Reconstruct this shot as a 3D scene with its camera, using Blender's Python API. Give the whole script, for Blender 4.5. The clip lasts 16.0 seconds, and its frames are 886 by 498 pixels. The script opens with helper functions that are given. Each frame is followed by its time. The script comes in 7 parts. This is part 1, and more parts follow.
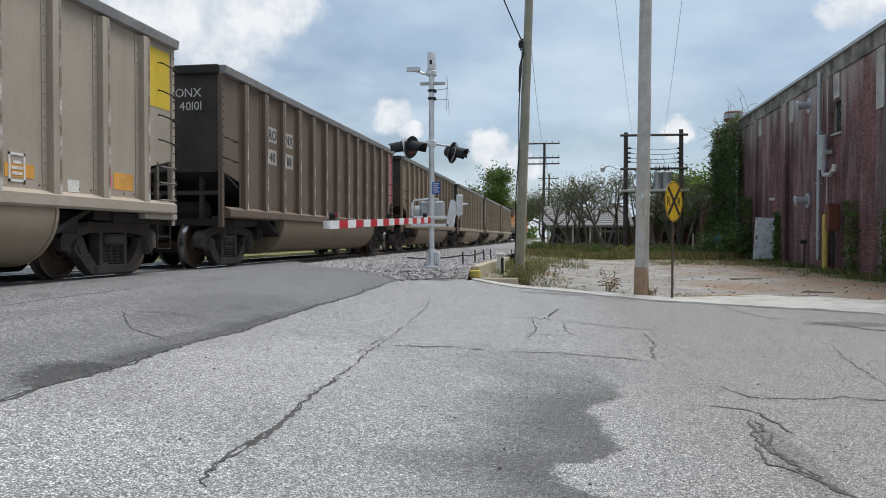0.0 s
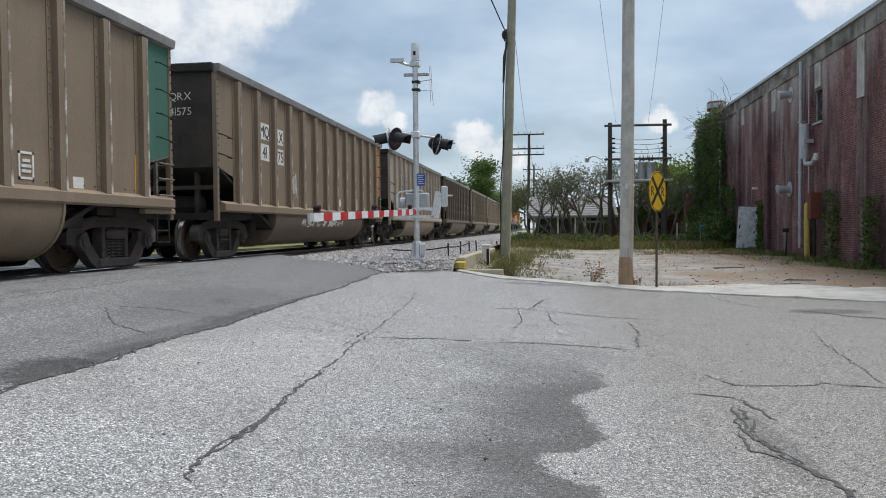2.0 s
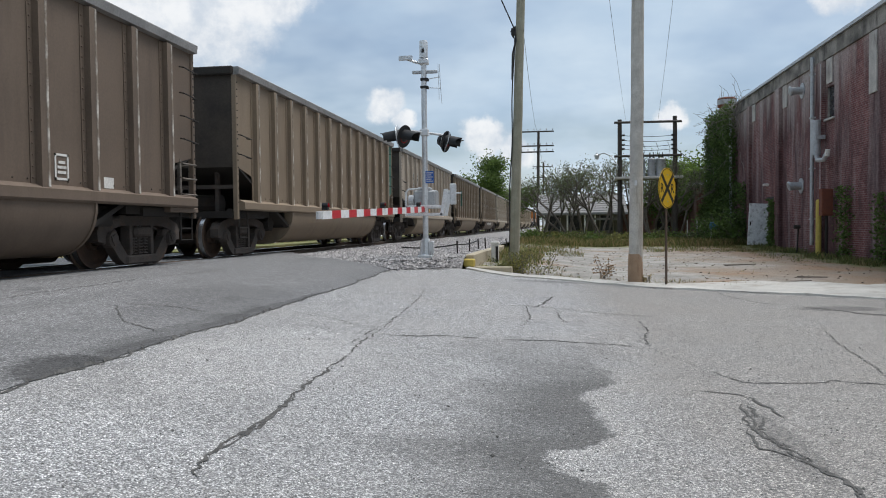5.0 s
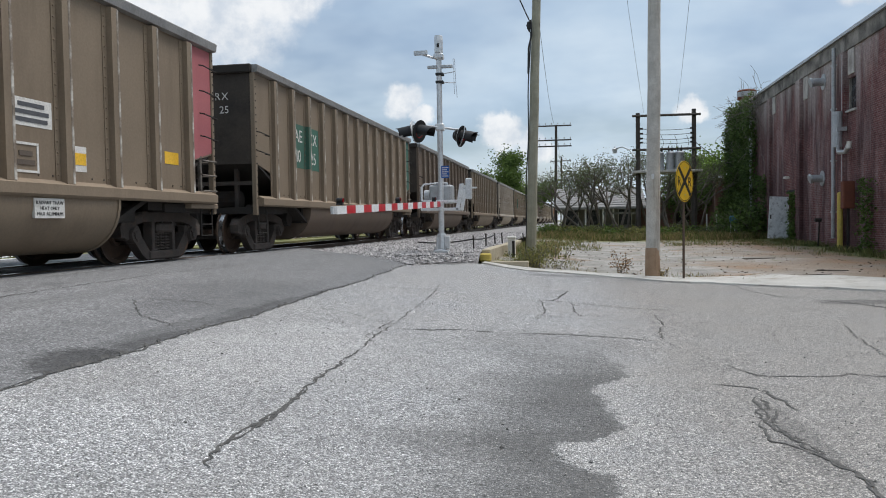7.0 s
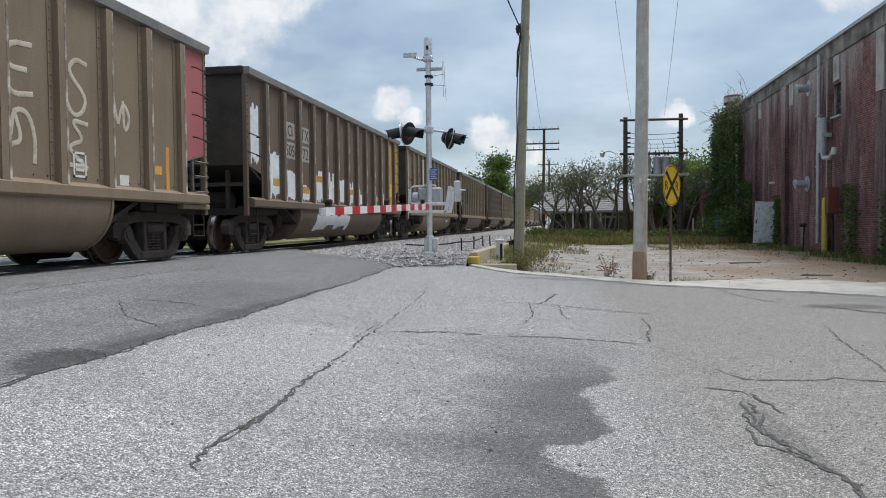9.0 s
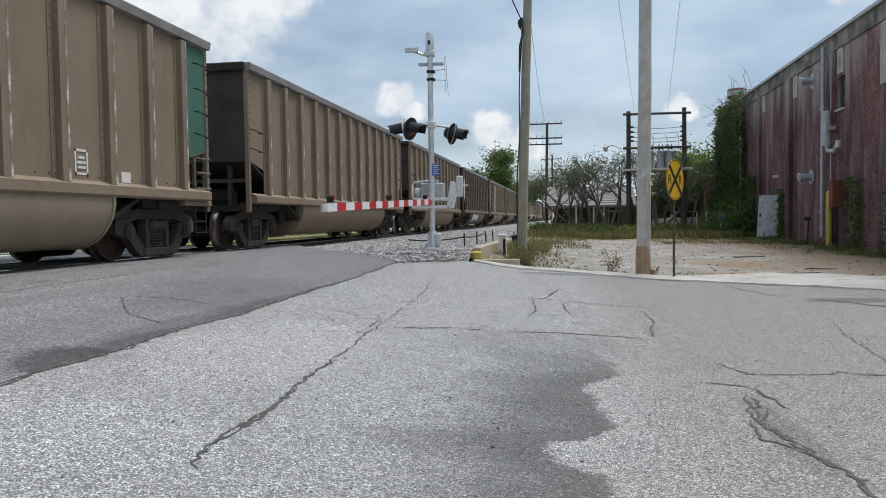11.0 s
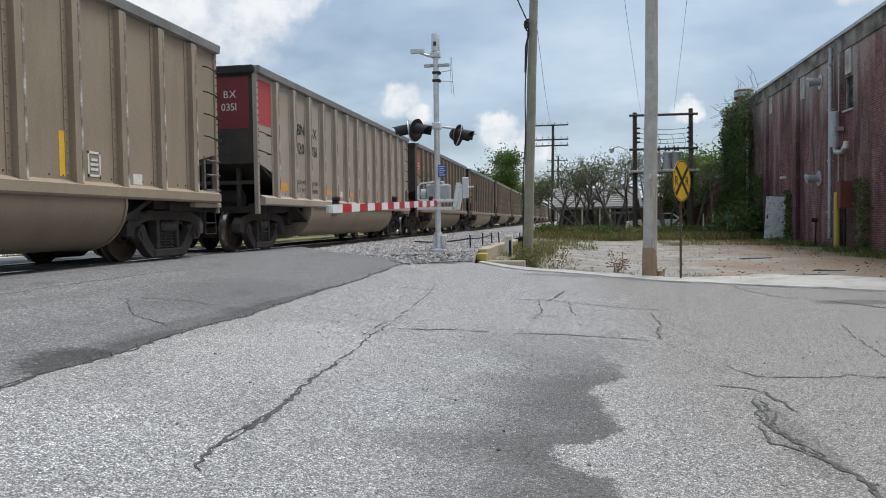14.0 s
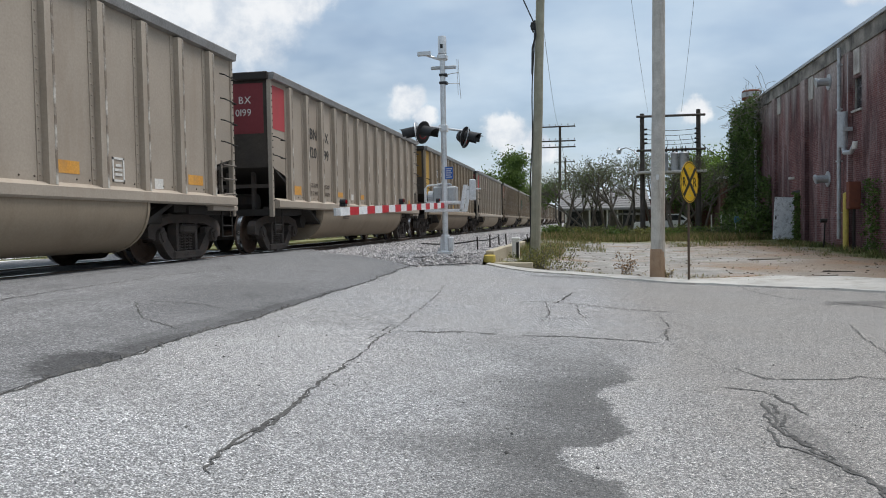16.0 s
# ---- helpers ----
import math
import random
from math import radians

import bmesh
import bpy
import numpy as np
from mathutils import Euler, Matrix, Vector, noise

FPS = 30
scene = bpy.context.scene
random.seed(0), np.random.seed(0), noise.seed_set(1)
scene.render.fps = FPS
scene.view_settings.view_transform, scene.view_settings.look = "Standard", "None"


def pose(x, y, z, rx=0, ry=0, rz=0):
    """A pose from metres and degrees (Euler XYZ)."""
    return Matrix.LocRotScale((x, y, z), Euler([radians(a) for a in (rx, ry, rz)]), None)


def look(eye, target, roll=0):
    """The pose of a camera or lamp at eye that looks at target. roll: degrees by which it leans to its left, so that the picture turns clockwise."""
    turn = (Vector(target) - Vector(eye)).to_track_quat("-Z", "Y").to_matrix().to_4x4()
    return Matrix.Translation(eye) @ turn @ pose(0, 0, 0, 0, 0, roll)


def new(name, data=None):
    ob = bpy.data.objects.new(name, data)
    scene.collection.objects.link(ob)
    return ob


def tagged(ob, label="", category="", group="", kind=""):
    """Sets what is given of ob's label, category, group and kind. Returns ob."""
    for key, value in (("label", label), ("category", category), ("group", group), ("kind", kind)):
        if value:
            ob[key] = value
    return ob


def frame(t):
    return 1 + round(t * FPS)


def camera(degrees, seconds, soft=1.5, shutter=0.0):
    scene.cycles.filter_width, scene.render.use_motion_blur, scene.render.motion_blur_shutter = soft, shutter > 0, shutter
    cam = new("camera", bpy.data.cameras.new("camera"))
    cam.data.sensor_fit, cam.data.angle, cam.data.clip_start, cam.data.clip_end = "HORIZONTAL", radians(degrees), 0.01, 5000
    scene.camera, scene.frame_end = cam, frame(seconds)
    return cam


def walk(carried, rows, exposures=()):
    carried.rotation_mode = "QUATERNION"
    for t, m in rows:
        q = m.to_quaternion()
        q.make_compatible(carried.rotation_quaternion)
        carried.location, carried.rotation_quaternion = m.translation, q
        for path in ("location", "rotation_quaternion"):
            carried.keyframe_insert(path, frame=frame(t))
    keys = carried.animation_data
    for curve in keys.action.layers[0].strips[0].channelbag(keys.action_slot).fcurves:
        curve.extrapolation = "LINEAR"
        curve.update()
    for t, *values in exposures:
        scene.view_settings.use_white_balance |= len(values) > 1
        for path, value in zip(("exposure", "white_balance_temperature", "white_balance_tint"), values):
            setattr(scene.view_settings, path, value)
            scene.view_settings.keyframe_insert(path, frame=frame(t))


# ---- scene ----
# ---- camera: stands at the roadside and sways a little, 8 m from the track ----
cam = camera(61.76, 16.0, soft=1.0)
PATH = [
    (0.0, 0.000, 0.000, 1.400, 89.082, -0.000, 9.271),
    (0.5, 0.000, 0.005, 1.399, 89.112, 0.000, 8.774),
    (1.0, 0.003, 0.012, 1.397, 88.983, 0.121, 8.420),
    (1.5, 0.005, 0.013, 1.398, 88.691, 0.293, 8.205),
    (2.0, 0.008, 0.009, 1.399, 88.432, 0.501, 8.156),
    (2.5, 0.012, 0.004, 1.401, 88.314, 0.637, 8.176),
    (3.0, 0.015, 0.003, 1.400, 88.289, 0.686, 8.184),
    (3.5, 0.017, 0.004, 1.399, 88.255, 0.687, 8.208),
    (4.0, 0.012, 0.008, 1.400, 88.265, 0.682, 8.383),
    (6.5, 0.072, 0.011, 1.385, 88.112, 0.792, 9.976),
    (7.0, 0.082, 0.002, 1.383, 87.909, 0.923, 10.301),
    (7.5, 0.075, -0.006, 1.385, 87.882, 0.869, 10.289),
    (8.0, 0.074, -0.006, 1.384, 88.022, 0.732, 10.011),
    (8.5, 0.065, 0.003, 1.386, 88.052, 0.571, 9.646),
    (9.0, 0.065, 0.008, 1.381, 88.086, 0.507, 9.337),
    (11.5, 0.079, 0.041, 1.385, 87.694, 0.930, 9.717),
    (12.0, 0.081, 0.047, 1.387, 87.771, 0.946, 9.882),
    (12.5, 0.079, 0.055, 1.387, 87.833, 0.835, 9.906),
    (13.0, 0.074, 0.060, 1.385, 87.891, 0.711, 9.875),
    (13.5, 0.075, 0.063, 1.385, 87.897, 0.680, 9.928),
    (14.0, 0.073, 0.066, 1.380, 87.851, 0.812, 10.046),
    (14.5, 0.074, 0.064, 1.384, 87.692, 0.880, 10.129),
    (15.0, 0.073, 0.070, 1.386, 87.613, 0.879, 10.165),
    (15.5, 0.077, 0.064, 1.387, 87.756, 0.976, 10.306),
    (16.0, 0.073, 0.060, 1.387, 87.998, 1.000, 10.600),
]
walk(cam, [(r[0], pose(*r[1:])) for r in PATH])

# ---- world and sun ----
SUN_EL, SUN_AZ = 66.0, 52.0          # degrees; azimuth clockwise from +y
world = bpy.data.worlds.new("world")
scene.world = world
world.use_nodes = True
wn, wl = world.node_tree.nodes, world.node_tree.links
wn.clear()


def wnode(kind, **kw):
    n = wn.new(kind)
    for k, v in kw.items():
        if k == "op":
            n.operation = v
        elif k == "sky":
            n.sky_type = v
        elif k == "dtype":
            n.data_type = v
    return n


def wmath(op, a, b=None, clamp=False):
    n = wn.new("ShaderNodeMath")
    n.operation, n.use_clamp = op, clamp
    for i, v in enumerate((a, b)):
        if v is None:
            continue
        if isinstance(v, (int, float)):
            n.inputs[i].default_value = v
        else:
            wl.new(v, n.inputs[i])
    return n.outputs[0]


def wramp(src, a, b):
    n = wn.new("ShaderNodeMapRange")
    n.interpolation_type = "SMOOTHSTEP"
    n.inputs[1].default_value, n.inputs[2].default_value = a, b
    wl.new(src, n.inputs[0])
    return n.outputs[0]


def wmix(fac, a, b):
    n = wn.new("ShaderNodeMix")
    n.data_type = "RGBA"
    for sock, v in ((n.inputs[0], fac), (n.inputs[6], a), (n.inputs[7], b)):
        if isinstance(v, tuple):
            sock.default_value = v
        elif isinstance(v, (int, float)):
            sock.default_value = v
        else:
            wl.new(v, sock)
    return n.outputs[2]


def wnoise(vec, scale, detail, rough=0.55):
    n = wn.new("ShaderNodeTexNoise")
    n.inputs["Scale"].default_value, n.inputs["Detail"].default_value = scale, detail
    n.inputs["Roughness"].default_value = rough
    wl.new(vec, n.inputs["Vector"])
    return n.outputs["Fac"]


sky = wnode("ShaderNodeTexSky", sky="NISHITA")
sky.sun_disc = False
sky.sun_elevation, sky.sun_rotation = radians(SUN_EL), radians(SUN_AZ)
sky.air_density, sky.dust_density, sky.ozone_density = 1.0, 1.5, 1.5
co = wn.new("ShaderNodeTexCoord").outputs["Generated"]
sep = wn.new("ShaderNodeSeparateXYZ")
wl.new(co, sep.inputs[0])
up = wmath("MAXIMUM", sep.outputs[2], 0.0)
# the cloud deck is flat: its pattern shrinks towards the horizon
den = wmath("ADD", up, 0.22)
comb = wn.new("ShaderNodeCombineXYZ")
wl.new(wmath("DIVIDE", sep.outputs[0], den), comb.inputs[0])
wl.new(wmath("DIVIDE", sep.outputs[1], den), comb.inputs[1])
veil = wramp(wnoise(comb.outputs[0], 0.75, 5), 0.30, 0.60)
shade = wramp(wnoise(comb.outputs[0], 1.1, 6, 0.52), 0.30, 0.72)


def cumulus(x, y, z, wide, scale, lo=0.42):
    """A heap of cloud in one direction: a soft round region whose rim is broken by noise."""
    d = Vector((x, y, z)).normalized()
    n = wn.new("ShaderNodeVectorMath")
    n.operation = "DISTANCE"
    wl.new(co, n.inputs[0])
    n.inputs[1].default_value = d
    near = wmath("SUBTRACT", 1.0, wmath("DIVIDE", n.outputs["Value"], wide))
    rim = wmath("ADD", near, wmath("MULTIPLY", wmath("SUBTRACT", wnoise(co, scale, 8, 0.58), 0.5), 1.5))
    return wramp(rim, lo, lo + 0.34)


blue = wn.new("ShaderNodeVectorMath")
blue.operation = "SCALE"
wl.new(sky.outputs[0], blue.inputs[0])
blue.inputs["Scale"].default_value = 0.10
grey = wmix(shade, (0.455, 0.595, 0.755, 1), (0.755, 0.86, 0.945, 1))
body = wmix(wmath("MULTIPLY", veil, 0.88), blue.outputs[0], grey)
heaps = [cumulus(-0.455, 0.85, 0.285, 0.17, 8, 0.25), cumulus(-0.36, 0.88, 0.30, 0.09, 12, 0.24), cumulus(-0.232, 0.957, 0.160, 0.040, 18, 0.30), cumulus(-0.205, 0.96, 0.140, 0.028, 22, 0.30),
         cumulus(-0.095, 0.985, 0.118, 0.048, 20, 0.28), cumulus(-0.055, 0.985, 0.10, 0.04, 20, 0.28), cumulus(0.14, 0.98, 0.135, 0.032, 22, 0.28), cumulus(0.33, 0.90, 0.27, 0.07, 14, 0.34),
         cumulus(-0.75, 0.6, 0.25, 0.3, 7), cumulus(0.8, 0.5, 0.3, 0.3, 7), cumulus(0.1, -0.9, 0.4, 0.5, 5)]
puff = heaps[0]
for h in heaps[1:]:
    puff = wmath("MAXIMUM", puff, h)
lit = wramp(wnoise(co, 22, 6, 0.6), 0.30, 0.66)
body = wmix(wmath("MULTIPLY", puff, 0.88), body, wmix(lit, (0.62, 0.68, 0.76, 1), (0.93, 0.94, 0.95, 1)))
hazy = wramp(sep.outputs[2], 0.10, -0.02)
body = wmix(wmath("MULTIPLY", hazy, 0.6), body, (0.74, 0.80, 0.86, 1))
bg = wn.new("ShaderNodeBackground")
wl.new(body, bg.inputs[0])
bg.inputs[1].default_value = 1.0
wl.new(bg.outputs[0], wn.new("ShaderNodeOutputWorld").inputs[0])

sun = new("sun", bpy.data.lights.new("sun", "SUN"))
sun.data.energy, sun.data.angle, sun.data.color = 3.0, radians(34), (1.0, 0.975, 0.945)
az, el = radians(SUN_AZ), radians(SUN_EL)
sun.matrix_world = look((60 * math.sin(az) * math.cos(el), 60 * math.cos(az) * math.cos(el), 60 * math.sin(el)), (0, 0, 0))
scene.view_settings.exposure = 0.03

# ---- materials ----
MATS = {}


def material(name, a, b, rough=0.85, scale=6.0, fine=60.0, bump=0.25, metal=0.0, amount=1.0, stain=None, streak=0.0, stain_amount=0.5, spec=0.4, space="Object", island=0.0, per_object=0.0, dist=0.02, grain=0.35):
    """A worn surface: two colours mixed by coarse noise, fine grain, stains of a third colour, relief."""
    if name in MATS:
        return MATS[name]
    m = bpy.data.materials.new(name)
    m.use_nodes = True
    n, l = m.node_tree.nodes, m.node_tree.links
    bs = n["Principled BSDF"]
    bs.inputs["Roughness"].default_value, bs.inputs["Metallic"].default_value = rough, metal
    bs.inputs["Specular IOR Level"].default_value = spec
    tc = n.new("ShaderNodeTexCoord").outputs[space]

    def tex(s, detail, vec=tc, r=0.6):
        t = n.new("ShaderNodeTexNoise")
        t.inputs["Scale"].default_value, t.inputs["Detail"].default_value, t.inputs["Roughness"].default_value = s, detail, r
        l.new(vec, t.inputs["Vector"])
        return t.outputs["Fac"]

    def rng(src, lo, hi, a0=0.0, b0=1.0):
        t = n.new("ShaderNodeMapRange")
        for i, v in enumerate((lo, hi, a0, b0)):
            t.inputs[i + 1].default_value = v
        l.new(src, t.inputs[0])
        return t.outputs[0]

    def mix(f, x, y, kind="MIX"):
        t = n.new("ShaderNodeMix")
        t.data_type, t.blend_type = "RGBA", kind
        for sock, v in ((t.inputs[0], f), (t.inputs[6], x), (t.inputs[7], y)):
            if isinstance(v, (int, float)):
                sock.default_value = v
            elif isinstance(v, tuple):
                sock.default_value = (*v, 1)
            else:
                l.new(v, sock)
        return t.outputs[2]

    coarse = tex(scale, 6)
    col = mix(rng(coarse, 0.5 - 0.22 / max(amount, .01), 0.5 + 0.22 / max(amount, .01)), a, b)
    grain_tex = tex(fine, 3, r=0.7)
    col = mix(grain, col, rng(grain_tex, 0.25, 0.75, 0.35, 1.5), "MULTIPLY")
    if stain:
        vec = tc
        if streak:
            mp = n.new("ShaderNodeMapping")
            mp.inputs["Scale"].default_value = (1, 1, streak)
            l.new(tc, mp.inputs[0])
            vec = mp.outputs[0]
        st = tex(scale * 1.7, 8, vec, 0.7)
        col = mix(rng(st, 0.52, 0.70, 0, stain_amount), col, stain)
    if per_object or island:
        src = n.new("ShaderNodeObjectInfo").outputs["Random"] if per_object else n.new("ShaderNodeNewGeometry").outputs["Random Per Island"]
        k = per_object or island
        col = mix(1.0, col, rng(src, 0, 1, 1 - k, 1 + k), "MULTIPLY")
    l.new(col, bs.inputs["Base Color"])
    l.new(rng(coarse, 0.3, 0.7, max(rough - 0.12, 0.03), min(rough + 0.10, 1)), bs.inputs["Roughness"])
    if bump:
        b1 = n.new("ShaderNodeBump")
        b1.inputs["Strength"].default_value, b1.inputs["Distance"].default_value = bump, dist
        l.new(grain_tex, b1.inputs["Height"])
        l.new(b1.outputs[0], bs.inputs["Normal"])
    MATS[name] = m
    return m


def asphalt(name, dark, light, chip, bumpy=0.6, stain=(0.05, 0.05, 0.052), stain_amount=0.35, warm=(0.42, 0.39, 0.35), spots=(), worn=()):
    """Chip-sealed asphalt: pale and dark stones in a grey binder, worn patches and oil."""
    m = bpy.data.materials.new(name)
    m.use_nodes = True
    n, l = m.node_tree.nodes, m.node_tree.links
    bs = n["Principled BSDF"]
    bs.inputs["Specular IOR Level"].default_value = 0.3
    tc = n.new("ShaderNodeTexCoord").outputs["Object"]

    def rng(src, lo, hi, a0=0.0, b0=1.0):
        t = n.new("ShaderNodeMapRange")
        for i, v in enumerate((lo, hi, a0, b0)):
            t.inputs[i + 1].default_value = v
        l.new(src, t.inputs[0])
        return t.outputs[0]

    def mix(f, x, y, kind="MIX"):
        t = n.new("ShaderNodeMix")
        t.data_type, t.blend_type = "RGBA", kind
        for sock, v in ((t.inputs[0], f), (t.inputs[6], x), (t.inputs[7], y)):
            if isinstance(v, (int, float)):
                sock.default_value = v
            elif isinstance(v, tuple):
                sock.default_value = (*v, 1)
            else:
                l.new(v, sock)
        return t.outputs[2]

    def noise_tex(s, d, r=0.6):
        t = n.new("ShaderNodeTexNoise")
        t.inputs["Scale"].default_value, t.inputs["Detail"].default_value, t.inputs["Roughness"].default_value = s, d, r
        l.new(tc, t.inputs["Vector"])
        return t.outputs["Fac"]

    v = n.new("ShaderNodeTexVoronoi")
    v.inputs["Scale"].default_value = chip
    l.new(tc, v.inputs["Vector"])
    sp = n.new("ShaderNodeSeparateColor")
    l.new(v.outputs["Color"], sp.inputs[0])
    v2 = n.new("ShaderNodeTexVoronoi")
    v2.inputs["Scale"].default_value = chip * 2.3
    l.new(tc, v2.inputs["Vector"])
    sp3 = n.new("ShaderNodeSeparateColor")
    l.new(v2.outputs["Color"], sp3.inputs[0])
    col = mix(rng(sp.outputs[0], 0.25, 0.78), dark, light)
    col = mix(0.42, col, mix(rng(sp3.outputs[1], 0.2, 0.8), dark, light))
    col = mix(rng(noise_tex(0.45, 7), 0.35, 0.65, 0, 0.55), col, warm)
    col = mix(rng(noise_tex(1.6, 8, 0.72), 0.56, 0.72, 0, stain_amount), col, stain)
    col = mix(rng(noise_tex(7.0, 6, 0.7), 0.3, 0.7, 0, 0.35), col, mix(1.0, col, (0.62, 0.62, 0.63), "MULTIPLY"))
    col = mix(0.68, col, rng(noise_tex(46, 3, 0.75), 0.34, 0.66, 0.35, 1.62), "MULTIPLY")
    col = mix(rng(noise_tex(21, 2, 0.6), 0.61, 0.68, 0, 0.6), col, mix(1.0, col, (0.42, 0.42, 0.42), "MULTIPLY"))
    # oil and wear that lie at known places: x, y, half width, half length, strength
    sp2 = n.new("ShaderNodeSeparateXYZ")
    l.new(tc, sp2.inputs[0])

    def calc(kind, p, q):
        t = n.new("ShaderNodeMath")
        t.operation = kind
        for i, val in enumerate((p, q)):
            if isinstance(val, (int, float)):
                t.inputs[i].default_value = val
            else:
                l.new(val, t.inputs[i])
        return t.outputs[0]

    ragged = calc("ADD", calc("MULTIPLY", calc("SUBTRACT", noise_tex(1.3, 9, 0.72), 0.5), 3.2), calc("MULTIPLY", calc("SUBTRACT", noise_tex(26, 4, 0.7), 0.5), 2.2))
    for sx, sy, rx_, ry_, how in spots:
        dx = calc("DIVIDE", calc("SUBTRACT", sp2.outputs[0], sx), rx_)
        dy = calc("DIVIDE", calc("SUBTRACT", sp2.outputs[1], sy), ry_)
        dist = calc("ADD", calc("ADD", calc("MULTIPLY", dx, dx), calc("MULTIPLY", dy, dy)), ragged)
        col = mix(rng(dist, 1.10, 0.55, 0, abs(how)), col, mix(1.0, col, (0.22, 0.216, 0.212) if how > 0 else (1.5, 1.5, 1.5), "MULTIPLY"))
    if worn:
        # the seal has worn off: a sharp ragged edge on one side, fading out on the other; rows of y, x
        ya, yb = worn[0][0], worn[-1][0]
        xa, span = -0.4, 1.4
        ramp = n.new("ShaderNodeValToRGB")
        els = ramp.color_ramp.elements
        for wy, _ in worn[1:-1]:
            els.new((wy - ya) / (yb - ya))
        for e, (wy, wx) in zip(els, worn):
            e.position = (wy - ya) / (yb - ya)
            e.color = (*[(wx - xa) / span] * 3, 1)
        l.new(rng(calc("ADD", sp2.outputs[1], calc("MULTIPLY", calc("SUBTRACT", noise_tex(4.0, 6, 0.7), 0.5), 0.25)), ya, yb), ramp.inputs[0])
        edge = calc("ADD", calc("MULTIPLY", ramp.outputs[0], span), xa)
        jag = calc("ADD", calc("MULTIPLY", calc("SUBTRACT", noise_tex(5.0, 7, 0.72), 0.5), 0.4), calc("MULTIPLY", calc("SUBTRACT", noise_tex(38, 3, 0.7), 0.5), 0.22))
        inside = calc("ADD", calc("SUBTRACT", edge, sp2.outputs[0]), jag)
        fade = calc("ADD", calc("MULTIPLY", calc("SUBTRACT", noise_tex(1.7, 7, 0.7), 0.5), 1.5), calc("MULTIPLY", calc("SUBTRACT", noise_tex(30, 3, 0.7), 0.5), 0.9))
        far_ = rng(calc("ADD", sp2.outputs[1], fade), 7.6, 6.2)
        near_ = rng(calc("ADD", sp2.outputs[1], fade), 2.0, 3.1)
        left_ = rng(calc("ADD", inside, calc("MULTIPLY", fade, 0.7)), 1.25, 0.35)
        bare = calc("MULTIPLY", calc("MULTIPLY", rng(inside, 0.0, 0.05), far_), calc("MULTIPLY", left_, near_))
        rim = calc("MULTIPLY", calc("MULTIPLY", rng(inside, -0.35, -0.03), rng(inside, 0.03, -0.03)), calc("MULTIPLY", rng(sp2.outputs[1], 7.0, 6.3), near_))
        col = mix(calc("MULTIPLY", rim, 0.35), col, mix(1.0, col, (1.25, 1.22, 1.16), "MULTIPLY"))
        col = mix(calc("MULTIPLY", bare, 0.92), col, mix(1.0, col, (0.27, 0.266, 0.258), "MULTIPLY"))
        brown = rng(calc("ADD", sp2.outputs[0], calc("MULTIPLY", fade, 0.9)), 0.1, 1.1)
        col = mix(calc("MULTIPLY", brown, 0.9), col, mix(1.0, col, (0.80, 0.755, 0.70), "MULTIPLY"))
    pits = noise_tex(125, 2, 0.55)
    col = mix(rng(pits, 0.53, 0.60, 0, 0.85), col, mix(1.0, dark, (0.55, 0.55, 0.55), "MULTIPLY"))
    col = mix(rng(v.outputs["Distance"], 0.34, 0.66, 0, 0.6), col, dark)
    l.new(col, bs.inputs["Base Color"])
    l.new(rng(noise_tex(3, 5), 0.3, 0.7, 0.78, 0.95), bs.inputs["Roughness"])
    b1 = n.new("ShaderNodeBump")
    b1.inputs["Strength"].default_value, b1.inputs["Distance"].default_value = bumpy, 0.006
    b1.invert = True
    l.new(v.outputs["Distance"], b1.inputs["Height"])
    l.new(b1.outputs[0], bs.inputs["Normal"])
    return m


# the right-hand edge of the bare patch in the seal
WORN = ((3.2, 0.32), (3.61, 0.29), (3.77, 0.25), (3.97, 0.01), (4.26, -0.04), (4.34, 0.15), (4.46, 0.30), (4.72, 0.38), (5.11, 0.30), (5.67, 0.21), (5.95, 0.30), (6.14, 0.45), (6.75, 0.52), (7.4, 0.3))
ROAD = asphalt("road_chipseal", (0.115, 0.116, 0.118), (0.92, 0.92, 0.915), 88, 1.0, warm=(0.50, 0.48, 0.455), worn=WORN, spots=((-0.3, 7.6, 1.0, 1.0, 0.25), (-2.4, 6.0, 0.8, 1.6, -0.35), (-2.6, 3.4, 1.0, 0.7, -0.3), (4.5, 12.8, 0.7, 0.35, 0.6), (-0.2, 17.0, 0.9, 0.35, 0.5), (1.42, 4.8, 0.14, 0.9, 0.4)))
NEWROAD = asphalt("crossing_asphalt", (0.11, 0.11, 0.112), (0.46, 0.46, 0.462), 70, 0.8, stain_amount=0.6, warm=(0.27, 0.268, 0.264), spots=((-3.42, 4.65, 0.32, 0.45, 1.0), (-3.34, 5.6, 0.16, 0.9, 0.7), (-3.42, 8.6, 0.10, 2.2, 0.6), (-4.7, 6.2, 0.35, 2.4, -0.35), (-5.6, 7.5, 0.25, 3.0, -0.3), (-3.5, 6.5, 0.18, 1.6, 0.45), (-4.2, 8.5, 0.8, 2.0, 0.3), (-4.0, 3.6, 0.5, 0.6, -0.8)))
CRACK = material("crack_filler", (0.045, 0.044, 0.042), (0.145, 0.14, 0.133), 0.95, 22, 90, 0.5)
CONCRETE = material("old_concrete", (0.36, 0.35, 0.325), (0.54, 0.525, 0.49), 0.9, 0.9, 70, 0.3, stain=(0.20, 0.165, 0.125), stain_amount=0.8)
